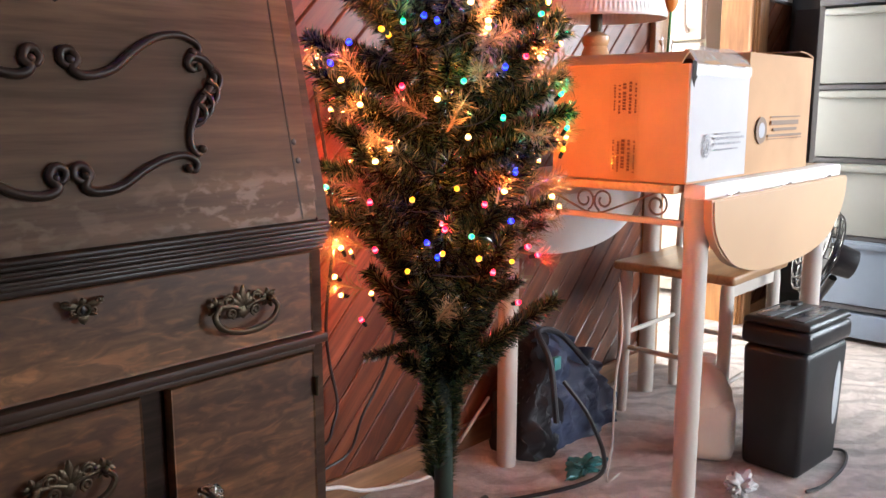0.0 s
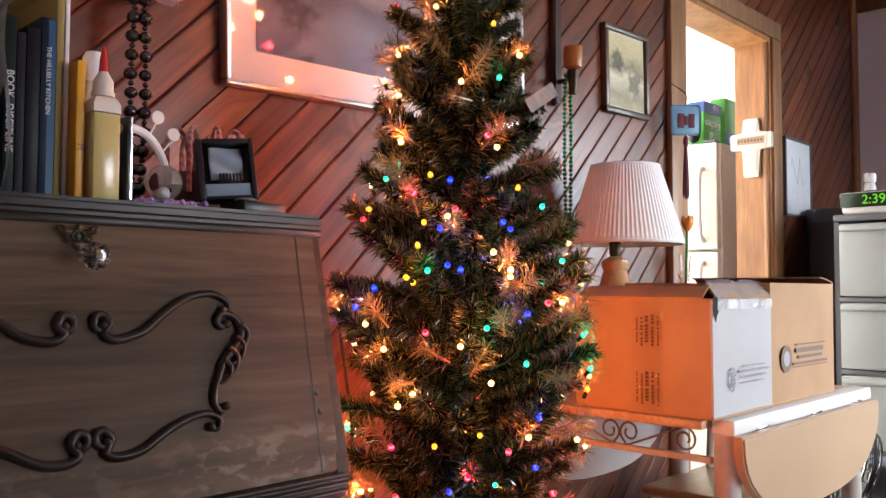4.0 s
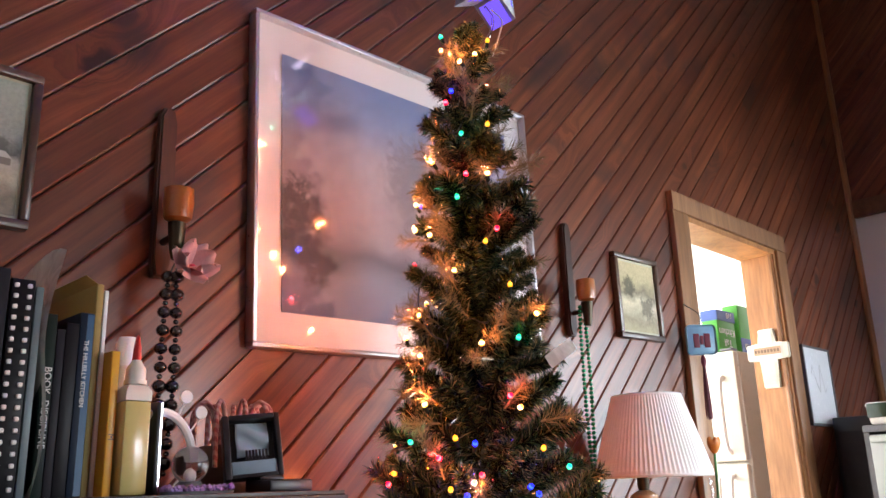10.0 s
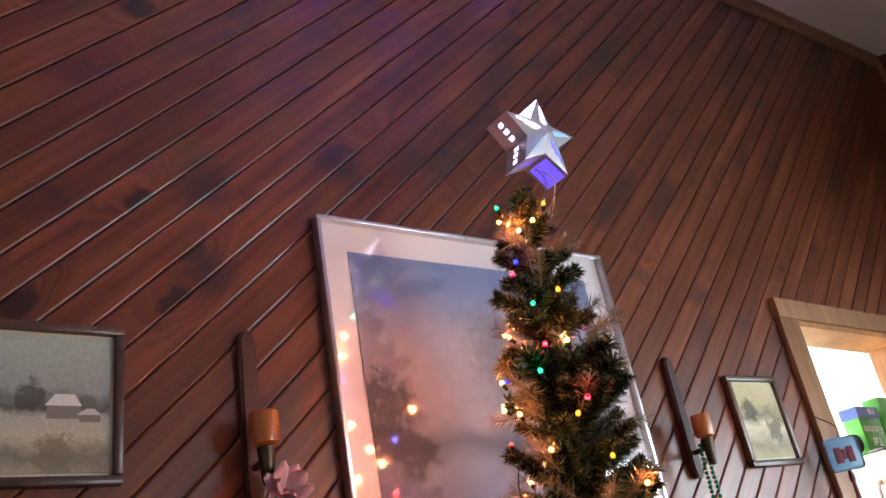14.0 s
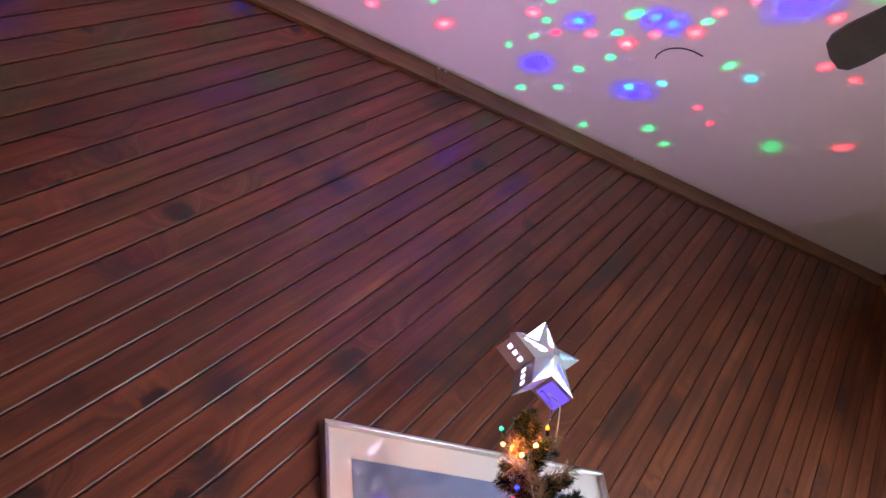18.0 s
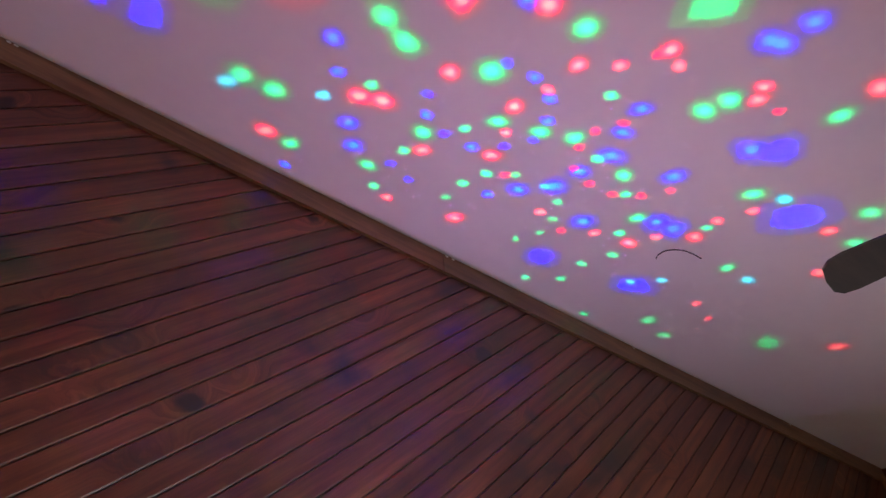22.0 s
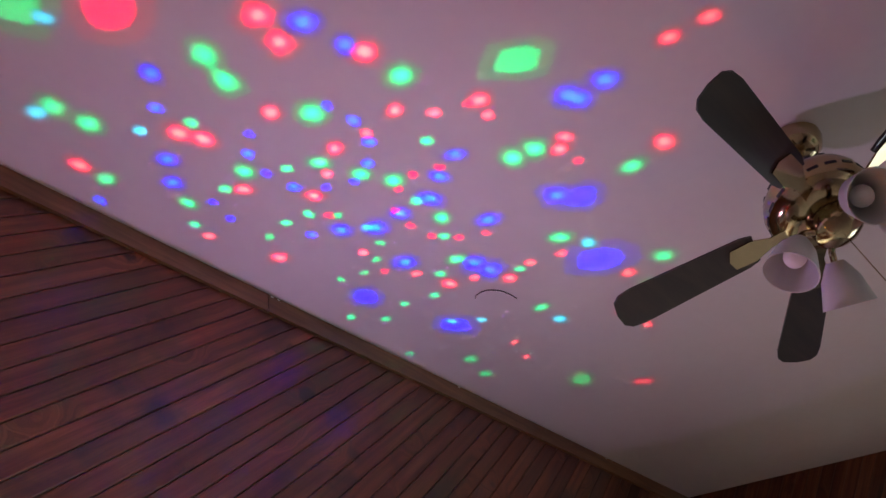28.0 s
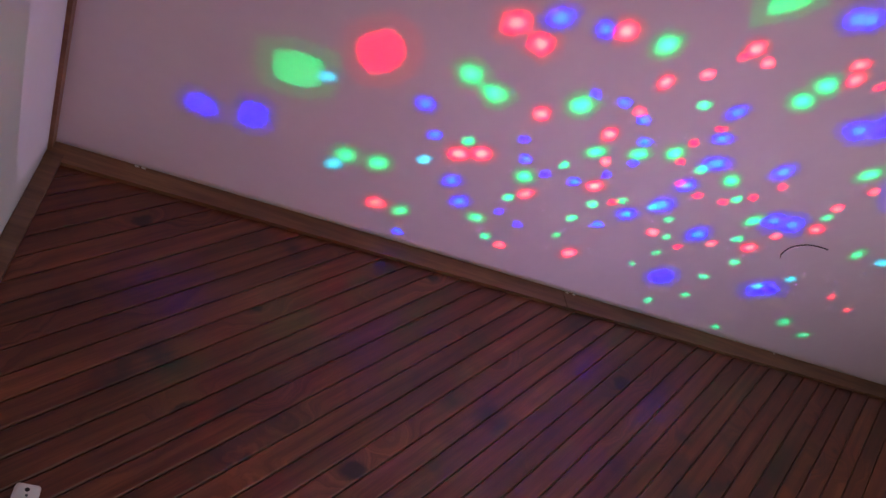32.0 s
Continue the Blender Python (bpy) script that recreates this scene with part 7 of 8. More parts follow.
part("tip", lathe(B(), ((0.0065, 0.188), (0.0055, 0.205), (0.003, 0.222), (0.001, 0.226)), (0.600, -0.245, DZ), 14), plain("red_tip", (0.55, 0.02, 0.02), 0.35), glue)
wbt = thing("white_bottle", (0.625, -0.17, DZ), "white squeeze bottle behind the glue", "bottle")
part("body", lathe(B(), ((0.020, 0.0005), (0.021, 0.01), (0.021, 0.17), (0.014, 0.19)), (0.618, -0.17, DZ), 20), JUG_WHITE, wbt)
part("cap", lathe(B(), ((0.016, 0.19), (0.016, 0.225), (0.012, 0.235), (0.0001, 0.236)), (0.618, -0.17, DZ), 20), PAPER, wbt)
ph = thing("small_photo_frame", (0.632, -0.22, DZ), "small dark photo frame seen edge on", "photo frame")
part("frame_body", boxed(0.6285, 0.6345, -0.262, -0.20, DZ + 0.0005, DZ + 0.13, bevel=0.002), BLACK_PLASTIC, ph)
part("bevel_edge", boxed(0.635, 0.637, -0.261, -0.201, DZ + 0.001, DZ + 0.129), CHROME, ph)
band = thing("antenna_headband", (0.68, -0.2, DZ), "white headband with two small discs on springs", "headband")
bm = tube(B(), [(0.650 + 0.064 * math.sin(a), -0.235 + 0.02 * math.sin(a), DZ + 0.040 + 0.078 * math.cos(a)) for a in [math.pi * (-0.12 + 0.60 * k / 12) for k in range(13)]], 0.0065, 8, 2)
part("band", bm, PAPER, band)
for (xa, za), (xb, zb) in (((0.682, 0.110), (0.700, 0.139)), ((0.704, 0.090), (0.726, 0.116))):
    part("spring", tube(B(), ((xa, -0.215, DZ + za), (xb - 0.004, -0.21, DZ + zb - 0.006), (xb, -0.21, DZ + zb)), 0.0016, 6, 3), PAPER, band)
    part("disc", prism(B(), disc(18, 0.010, (xb, DZ + zb + 0.006)), lambda u, v, w: (u, -0.212 + w, v), 0.004), PAPER, band)
globe = thing("snow_globe", (0.698, -0.24, DZ), "small clear glass globe on a base", "snow globe")
part("globe", ball(B(), (0.696, -0.24, DZ + 0.042), 0.027, 4), CRYSTAL, globe, smooth=60)
part("figure", ball(B(), (0.696, -0.24, DZ + 0.030), 0.007, 2, (1, 1, 1.3)), PAPER, globe)
part("base", lathe(B(), ((0.022, 0.0005), (0.024, 0.006), (0.018, 0.016), (0.016, 0.018)), (0.696, -0.24, DZ), 20), GREY_PLASTIC, globe)
dish = thing("crystal_dish", (0.70, -0.28, DZ), "low faceted dish of violet glass beads", "dish")
bm = B()
rng = random.Random(6)
for k in range(70):
    ball(bm, (0.68 + rng.uniform(-0.045, 0.055), -0.285 + rng.uniform(-0.02, 0.02), DZ + 0.004 + rng.uniform(0, 0.006)), rng.uniform(0.0035, 0.006), 1)
part("beads", bm, plain("violet_glass_bead", (0.30, 0.20, 0.45), 0.15, 0, 0.3, coat=0.5), dish)
part("tray", lathe(B(), ((0.02, 0.0002), (0.055, 0.0004), (0.058, 0.004), (0.054, 0.002), (0.0001, 0.0012)), (0.685, -0.285, DZ), 24, Matrix.Diagonal((1, 0.45, 1))), GREY_PLASTIC, dish)
basket = thing("candy_basket", (0.818, -0.16, DZ), "small dark basket hung with striped candy canes", "basket")
part("bowl", lathe(B(), ((0.038, 0.0005), (0.05, 0.03), (0.052, 0.075), (0.048, 0.074), (0.036, 0.01), (0.0001, 0.006)), (0.818, -0.15, DZ), 22), plain("dark_wicker", (0.10, 0.06, 0.045), 0.7, 0, 0.3, 60, 0.6), basket)


def cane_mat():
    m, n, l, p = nodes_of("pink_striped_candy")
    tc, wv = n.new("ShaderNodeTexCoord"), n.new("ShaderNodeTexWave")
    wv.bands_direction = "DIAGONAL"
    wv.inputs["Scale"].default_value = 45
    l.new(tc.outputs["Object"], wv.inputs["Vector"])
    r = ramp(n, ((0.40, (0.42, 0.27, 0.24)), (0.60, (0.28, 0.10, 0.10))))
    l.new(wv.outputs["Fac"], r.inputs[0])
    l.new(r.outputs[0], p.inputs["Base Color"])
    p.inputs["Roughness"].default_value = 0.35
    return m


CANE = cane_mat()
for k in range(9):
    a = 2 * math.pi * k / 9 + 0.3
    cx, cy = 0.818 + 0.048 * math.cos(a), -0.15 + 0.048 * math.sin(a)
    ox, oy = 0.018 * math.cos(a), 0.018 * math.sin(a)
    part("candy_cane", tube(B(), ((cx - ox, cy - oy, DZ + 0.05), (cx - ox, cy - oy, DZ + 0.115), (cx, cy, DZ + 0.145), (cx + ox, cy + oy, DZ + 0.125), (cx + ox, cy + oy, DZ + 0.04)), 0.004, 8, 4), CANE, basket)
stand = thing("watch_display", (0.80, -0.27, DZ), "small black display case with a silver plate, its reflections modelled as waves", "display case")
part("foot", boxed(0.785, 0.862, -0.318, -0.248, DZ + 0.0005, DZ + 0.018, bevel=0.003), BLACK_PLASTIC, stand)
part("button", lathe(B(), ((0.018, 0.0185), (0.018, 0.021), (0.012, 0.0235), (0.0001, 0.024)), (0.800, -0.300, DZ), 20), GREY_PLASTIC, stand)
m = Matrix.Translation((0.792, -0.262, DZ + 0.019)) @ Matrix.Rotation(radians(-12), 4, "X") @ Matrix.Rotation(radians(-24), 4, "Z")
for x0, x1, z0, z1 in ((-0.044, -0.034, 0.0, 0.098), (0.036, 0.044, 0.0, 0.098), (-0.034, 0.036, 0.0, 0.006), (-0.034, 0.036, 0.090, 0.098)):
    part("frame_rail", boxed(x0, x1, -0.020, 0.010, z0, z1, bevel=0.0018, m=m), BLACK_PLASTIC, stand)
part("back", boxed(-0.034, 0.036, 0.004, 0.009, 0.006, 0.090, m=m), BLACK_PLASTIC, stand)
STEEL = plain("polished_blue_steel", (0.48, 0.60, 0.68), 0.2, 0.35, 0.1, 25, 0.0)
# the plate's glossy reflections are put into its shape as waves
bm = B()
rows = [[bm.verts.new(m @ Vector((x, -0.006 + 0.004 * math.sin(150 * z + 2.0 * math.sin(60 * x)), z))) for x in [-0.024 + 0.050 * q / 12 for q in range(13)]] for z in [0.034 + 0.052 * q / 24 for q in range(25)]]
for a, b in zip(rows, rows[1:]):
    for q in range(12):
        bm.faces.new((a[q], a[q + 1], b[q + 1], b[q]))
plate = part("plate", bm, STEEL, stand, "polished plate, its reflections modelled as waves")
sd = plate.modifiers.new("thick", "SOLIDIFY")
sd.thickness = 0.0012
part("ledge", boxed(-0.033, 0.035, -0.016, 0.003, 0.0065, 0.026, bevel=0.001, m=m), plain("blue_grey_plastic", (0.26, 0.36, 0.42), 0.3, 0.0, 0.1), stand)
bm = B()
for k in range(7):
    box(bm, -0.012 + 0.0050 * k, -0.0088 + 0.0050 * k, -0.0175, -0.0152, 0.026, 0.042, m=m)
part("grille", bm, BLACK_PLASTIC, stand)

# ---- chair behind the table ----
chair = thing("dining_chair", (2.4, -0.32, 0), "cream-legged dining chair with a wooden seat pushed under the table", "chair")
SEAT = wood("honey_seat_wood", (0.30, 0.16, 0.07), (0.45, 0.27, 0.13), (0.55, 0.35, 0.18), (1.0, 9, 9), 0.35, 0.3)
SX0, SX1, SY_0, SY_1 = 2.215, 2.60, -0.505, -0.135
bm = boxed(SX0, SX1, SY_0, SY_1, 0.435, 0.462, bevel=0.009, seg=3)
part("seat", bm, SEAT, chair)
for x, y in ((SX0 + 0.03, SY_0 + 0.03), (SX1 - 0.03, SY_0 + 0.03), (SX0 + 0.03, SY_1 - 0.03), (SX1 - 0.03, SY_1 - 0.03)):
    part("leg", lathe(B(), ((0.014, 0.0), (0.016, 0.05), (0.018, 0.22), (0.019, 0.40), (0.016, 0.434)), (x, y, 0), 14), CREAM, chair)
for a, b, z in (((SX0 + 0.03, SY_0 + 0.03), (SX0 + 0.03, SY_1 - 0.03), 0.20), ((SX1 - 0.03, SY_0 + 0.03), (SX1 - 0.03, SY_1 - 0.03), 0.20), ((SX0 + 0.03, SY_0 + 0.03), (SX1 - 0.03, SY_0 + 0.03), 0.15), ((SX0 + 0.03, SY_1 - 0.03), (SX1 - 0.03, SY_1 - 0.03), 0.24)):
    part("stretcher", tube(B(), ((*a, z), (*b, z)), 0.0075, 8, 1), CREAM, chair)
part("apron", boxed(SX0 + 0.05, SX1 - 0.05, SY_0 + 0.022, SY_0 + 0.038, 0.395, 0.434, bevel=0.002), CREAM, chair)
for y in (SY_0 + 0.03, SY_1 - 0.03):
    part("back_post", tube(B(), ((SX1 - 0.025, y, 0.462), (SX1 - 0.01, y, 0.60), (SX1 + 0.03, y, 0.82)), 0.013, 10, 3), CREAM, chair)
part("back_rail", boxed(SX1 + 0.02, SX1 + 0.04, SY_0 + 0.02, SY_1 - 0.02, 0.80, 0.86, bevel=0.006), SEAT, chair)

# ---- floor things ----
bag = thing("duffel_bag", (1.98, -0.22, 0), "slumped navy and black nylon bag on the carpet", "bag")


def lumpy(bm, seed, amount):
    for v in bm.verts:
        v.co += v.co.normalized() * 0 + Vector((noise.noise(v.co * 7 + Vector((seed, 0, 0))), noise.noise(v.co * 7 + Vector((0, seed, 0))), noise.noise(v.co * 7 + Vector((0, 0, seed))) * 0.7)) * amount
        v.co.z = max(0.002, v.co.z)
    return bm


def slumped(x0, x1, y0, y1, heights, seed, grow=0.0):
    """A half-empty cloth bag: its top follows the heights from end to end, its sides fall in creases."""
    bm = boxed(0, 1, -1, 1, 0.0, 1.0)
    bmesh.ops.subdivide_edges(bm, edges=list(bm.edges), cuts=21, use_grid_fill=True)
    for v in bm.verts:
        u, w, t = v.co
        h = float(np.interp(u, [p[0] for p in heights], [p[1] for p in heights]))
        waist = 1 - 0.62 * t**1.6 + 0.08 * math.sin(math.pi * t)
        end = 1 - 0.35 * (2 * u - 1) ** 6
        crease = 0.030 * (abs(noise.noise(Vector((u * 5.0 + seed, w * 2.0, t * 4.0 + u * 3.0)))) - 0.25) + 0.006 * (abs(noise.noise(Vector((u * 15.0, w * 6.0 + seed, t * 10.0)))) - 0.25)
        y = (y0 + y1) / 2 + w * ((y1 - y0) / 2 + grow) * waist * end
        x = x0 + (x1 - x0) * u + (0.5 - u) * 0.14 * t * t
        v.co = Vector((x + crease * 0.8, y + crease * (1 if w > 0 else -1) * 2.0, max(0.002, (h + grow) * t + crease * (1.2 if t > 0.3 else 0.0))))
    return bm


part("body", slumped(1.78, 2.18, -0.21, -0.03, ((0, 0.29), (0.2, 0.315), (0.5, 0.26), (0.85, 0.215), (1, 0.18)), 3.1), NAVY, bag, smooth=70)
part("end_panel", slumped(1.74, 1.89, -0.20, -0.045, ((0, 0.22), (0.5, 0.30), (1, 0.325)), 5.7), NAVY_DARK, bag, smooth=70)
part("strap", tube(B(), ((1.77, -0.255, 0.12), (1.78, -0.225, 0.27), (1.80, -0.17, 0.335), (1.90, -0.17, 0.31), (1.97, -0.215, 0.22)), 0.008, 8, 5), NAVY_DARK, bag)
part("clip", boxed(1.815, 1.845, -0.215, -0.200, 0.235, 0.27, bevel=0.004), plain("teal_clip", (0.05, 0.22, 0.2), 0.4), bag)


def crumpled(c, r, scale, seed):
    """A scrunched scrap: sharp folds at two sizes."""
    bm = ball(B(), (0, 0, 0), r, 4, (1, 1, 1))
    for v in bm.verts:
        n1 = noise.noise(v.co / r * 1.6 + Vector((seed, 0, 0)))
        n2 = abs(noise.noise(v.co / r * 3.7 + Vector((0, seed, 0))))
        v.co = v.co * (0.75 + 0.75 * n1 - 0.7 * n2)
        v.co = Vector((c[0] + v.co.x * scale[0], c[1] + v.co.y * scale[1], max(0.002, c[2] + v.co.z * scale[2])))
    return bm


solo("crumpled_wrapper", crumpled((1.80, -0.32, 0.012), 0.05, (1.6, 0.9, 0.7), 2.2), plain("teal_wrapper", (0.06, 0.20, 0.2), 0.2, 0.3, 0.5, 60), "crumpled teal foil wrapper on the carpet", "wrapper", smooth=30)

jug = thing("plastic_jug", (2.11, -0.49, 0), "milky plastic gallon jug on the carpet", "jug")
bm = boxed(-0.074, 0.074, -0.074, 0.074, 0.002, 0.165, bevel=0.03, seg=3, m=pose(2.11, -0.49, 0, 0, 0, 30))
lathe(bm, ((0.070, 0.150), (0.066, 0.180), (0.042, 0.222), (0.021, 0.242), (0.021, 0.255)), (2.11, -0.49, 0), 24)
part("body", bm, JUG_WHITE, jug, smooth=60)
part("grip", tube(B(), ((2.12, -0.46, 0.235), (2.145, -0.435, 0.225), (2.155, -0.42, 0.18), (2.15, -0.425, 0.13)), 0.011, 10, 4), JUG_WHITE, jug)
part("cap", lathe(B(), ((0.022, 0.256), (0.022, 0.272), (0.0001, 0.273)), (2.11, -0.49, 0), 18), PAPER, jug)

SHR = pose(2.212, -0.676, 0, 0, 0, -5)
shredder = thing("paper_shredder", (2.212, -0.676, 0), "black paper shredder bin with a clear window", "shredder")


def tapered(x, y, z0, z1, k, bevel, m):
    bm = boxed(-x, x, -y, y, z0, z1, bevel=bevel, seg=3)
    for v in bm.verts:
        t = (v.co.z - z0) / (z1 - z0)
        v.co.x, v.co.y = v.co.x * (1 - k * (1 - t)), v.co.y * (1 - k * (1 - t))
    bmesh.ops.transform(bm, matrix=m, verts=bm.verts)
    return bm


part("bin", tapered(0.118, 0.084, 0.003, 0.325, 0.10, 0.016, SHR), BLACK_SATIN, shredder)
part("collar", tapered(0.124, 0.089, 0.326, 0.380, 0.0, 0.016, SHR), BLACK_PLASTIC, shredder)
part("head", tapered(0.116, 0.082, 0.381, 0.398, -0.06, 0.008, SHR), BLACK_PLASTIC, shredder)
part("slot", boxed(-0.085, 0.085, -0.006, 0.006, 0.398, 0.4005, m=SHR), GREY_PLASTIC, shredder)
part("panel", boxed(-0.10, 0.10, -0.062, -0.022, 0.398, 0.4015, bevel=0.001, m=SHR), plain("glossy_grey_lid", (0.10, 0.11, 0.12), 0.15, 0, 0.1), shredder)
part("panel", boxed(-0.10, 0.04, 0.022, 0.062, 0.398, 0.4015, bevel=0.001, m=SHR), plain("glossy_grey_top", (0.10, 0.11, 0.12), 0.15, 0, 0.1), shredder)
part("switch", boxed(0.05, 0.085, 0.025, 0.045, 0.398, 0.408, bevel=0.003, m=SHR), BLACK_PLASTIC, shredder)
bm = prism(B(), disc(22, 0.5, (0, 0.19), 0.035, 0.17), lambda u, v, w: SHR @ Vector((0.070 + u, -0.0815 - w + 0.0084 * (1 - v / 0.325), v)), 0.003)
part("window", bm, plain("frosted_window", (0.40, 0.42, 0.43), 0.3, 0, 0.1), shredder)
solo("shredder_cable", tube(B(), ((2.33, -0.72, 0.01), (2.36, -0.77, 0.006), (2.26, -0.80, 0.006), (2.12, -0.80, 0.006), (2.05, -0.78, 0.006)), 0.004, 6, 5), CABLE_BLACK, "black power cable lying on the carpet", "cable")
solo("crumpled_cloth", crumpled((1.95, -0.66, 0.014), 0.045, (1.5, 0.9, 0.8), 4.2), plain("white_cloth", (0.55, 0.53, 0.52), 0.8, 0, 0.3, 30), "small crumpled white rag on the carpet", "rag", smooth=60)

# ---- drawer tower with its clock ----
TW = pose(3.68, -0.475, 0, 0, 0, -90)     # its front looks along local -y
tower = thing("drawer_tower", (3.68, -0.475, 0), "tall grey-framed tower of white plastic drawers", "drawers")
TWID, TDEP = 0.24, 0.20
part("top", boxed(-TWID, TWID, -TDEP, TDEP, 1.278, 1.305, bevel=0.006, m=TW), GREY_PLASTIC, tower)
for x in (-TWID, TWID - 0.02):
    part("side", boxed(x, x + 0.02, -TDEP + 0.01, TDEP, 0.02, 1.277, m=TW), GREY_PLASTIC, tower)
part("back", boxed(-TWID + 0.021, TWID - 0.021, TDEP - 0.012, TDEP, 0.02, 1.277, m=TW), GREY_PLASTIC, tower)
for z0, z1, mt in ((0.15, 0.40, DRAWER_BLUE), (0.42, 0.690, DRAWER_WHITE), (0.715, 0.965, DRAWER_WHITE), (0.99, 1.268, DRAWER_WHITE)):
    part("rail", boxed(-TWID + 0.021, TWID - 0.021, -TDEP, TDEP - 0.02, z0 - 0.022, z0 - 0.003, bevel=0.003, m=TW), GREY_PLASTIC, tower)
    d = part("drawer", boxed(-TWID + 0.024, TWID - 0.024, -TDEP - 0.012, TDEP - 0.03, z0, z1, bevel=0.008, m=TW), mt, tower)
    part("lip", boxed(-TWID + 0.03, TWID - 0.03, -TDEP - 0.028, -TDEP - 0.0125, z1 - 0.028, z1 - 0.006, bevel=0.004, m=TW), mt, d)
part("lower_drawer", boxed(-TWID + 0.024, TWID - 0.024, -TDEP - 0.010, TDEP - 0.03, 0.022, 0.118, bevel=0.006, m=TW), DRAWER_BLUE, tower)
for x in (-TWID + 0.02, TWID - 0.04):
    part("plinth", boxed(x, x + 0.02, -TDEP + 0.02, TDEP - 0.02, 0.0, 0.0195, m=TW), GREY_PLASTIC, tower)
CK = TW @ pose(-0.115, -0.14, 1.3055)
clock = thing("digital_clock", (3.57, -0.36, 1.3055), "white digital alarm clock with green digits", "clock")
bm = tapered(0.11, 0.045, 0.0, 0.085, 0.12, 0.012, CK)
part("case", bm, WHITE_PAINT, clock)
part("display", boxed(-0.102, 0.102, -0.0475, -0.0445, 0.026, 0.080, bevel=0.002, m=CK), plain("dark_green_lens", (0.008, 0.03, 0.018), 0.15), clock)
words("lettering", "2:39", 0.05, CK @ pose(0.02, -0.0482, 0.053) @ FACE_MINUS_Y, glow("green_digits", (0.25, 0.85, 0.04), 0.75), clock)
part("button", boxed(-0.03, 0.03, -0.01, 0.01, 0.086, 0.092, bevel=0.002, m=CK), GREY_PLASTIC, clock)
pill = thing("white_pill_bottle", (3.73, -0.305, 1.3055), "small white plastic bottle on the drawers", "bottle")
PB = TW @ Vector((-0.17, 0.02, 1.3055))
part("body", lathe(B(), ((0.022, 0.0), (0.023, 0.006), (0.023, 0.125), (0.016, 0.140)), PB, 20), PAPER, pill)
part("cap", lathe(B(), ((0.022, 0.141), (0.024, 0.150), (0.024, 0.172), (0.020, 0.178), (0.0001, 0.179)), PB, 20), PAPER, pill)
# plain black block between the wall and the drawers
corner_block = thing("black_corner_block", (3.90, -0.14, 0), "tall narrow black block in the corner", "cabinet")
part("body", boxed(3.76, 4.20, -0.215, -0.025, 0.0, 1.36, bevel=0.006), BLACK_SATIN, corner_block)
part("grille", boxed(3.755, 3.7595, -0.20, -0.045, 0.10, 1.30), NAVY_DARK, corner_block)

# ---- floor fan ----
fan2 = thing("floor_fan", (3.121, -0.411, 0), "black round floor fan tilted beside the drawers", "fan")
part("base", lathe(B(), ((0.085, 0.0), (0.085, 0.014), (0.04, 0.03), (0.02, 0.034)), (3.121, -0.411, 0), 26), BLACK_PLASTIC, fan2)
part("post", tube(B(), ((3.121, -0.411, 0.03), (3.10, -0.42, 0.20), (3.03, -0.50, 0.335)), 0.014, 10, 4), BLACK_PLASTIC, fan2)
HD = Matrix.Translation((2.995, -0.485, 0.415)) @ Vector((-0.50, 0.80, 0.34)).to_track_quat("Z", "Y").to_matrix().to_4x4()
part("motor", lathe(B(), ((0.02, -0.10), (0.05, -0.09), (0.055, -0.02), (0.045, 0.0)), (0, 0, 0), 20, None) and lathe(B(), ((0.02, -0.10), (0.05, -0.09), (0.055, -0.02), (0.045, 0.0)), (0, 0, 0), 20), BLACK_PLASTIC, fan2).matrix_basis = HD
for r, zz in ((0.145, 0.03), (0.140, 0.05), (0.140, 0.01), (0.105, 0.066), (0.06, 0.074)):
    part("ring", tube(B(), [HD @ Vector((r * math.cos(a), r * math.sin(a), zz)) for a in [2 * math.pi * k / 24 for k in range(25)]], 0.004, 6, 1), BLACK_PLASTIC, fan2)
for k in range(24):
    a = 2 * math.pi * k / 24
    part("spoke", tube(B(), [HD @ Vector((r * math.cos(a), r * math.sin(a), zz)) for r, zz in ((0.03, 0.076), (0.105, 0.067), (0.140, 0.048), (0.145, 0.03), (0.140, 0.01), (0.05, -0.012))], 0.0016, 4, 2), BLACK_PLASTIC, fan2)
for k in range(3):
    a = 2 * math.pi * k / 3
    bm = B()
    bmesh.ops.create_grid(bm, x_segments=4, y_segments=4, size=0.5)
    for v in bm.verts:
        u, w = v.co.x, v.co.y + 0.5
        v.co = HD @ (Matrix.Rotation(a, 4, "Z") @ Vector((0.03 + 0.10 * w, u * (0.05 + 0.075 * w), 0.03 + u * 0.03)))
    part("blade", bm, GREY_PLASTIC, fan2)
part("hub", lathe(B(), ((0.022, 0.02), (0.022, 0.07), (0.0001, 0.075)), (0, 0, 0), 16), BLACK_PLASTIC, fan2).matrix_basis = HD

# ---- cables by the tree ----
solo("extension_cable", tube(B(), ((1.73, -0.30, 0.25), (1.76, -0.36, 0.16), (1.80, -0.38, 0.03), (1.70, -0.36, 0.008), (1.50, -0.27, 0.008), (1.36, -0.20, 0.008), (1.10, -0.10, 0.008)), 0.0055, 6, 5), CABLE_BLACK, "black extension cable on the carpet", "cable")
solo("light_cable", tube(B(), ((1.36, -0.10, 0.44), (1.358, -0.07, 0.336), (1.331, -0.06, 0.275), (1.286, -0.06, 0.22), (1.259, -0.05, 0.148), (1.185, -0.045, 0.126), (0.98, -0.04, 0.11)), 0.0035, 6, 5), CABLE_BLACK, "thin dark light cord hanging from the tree", "cable")
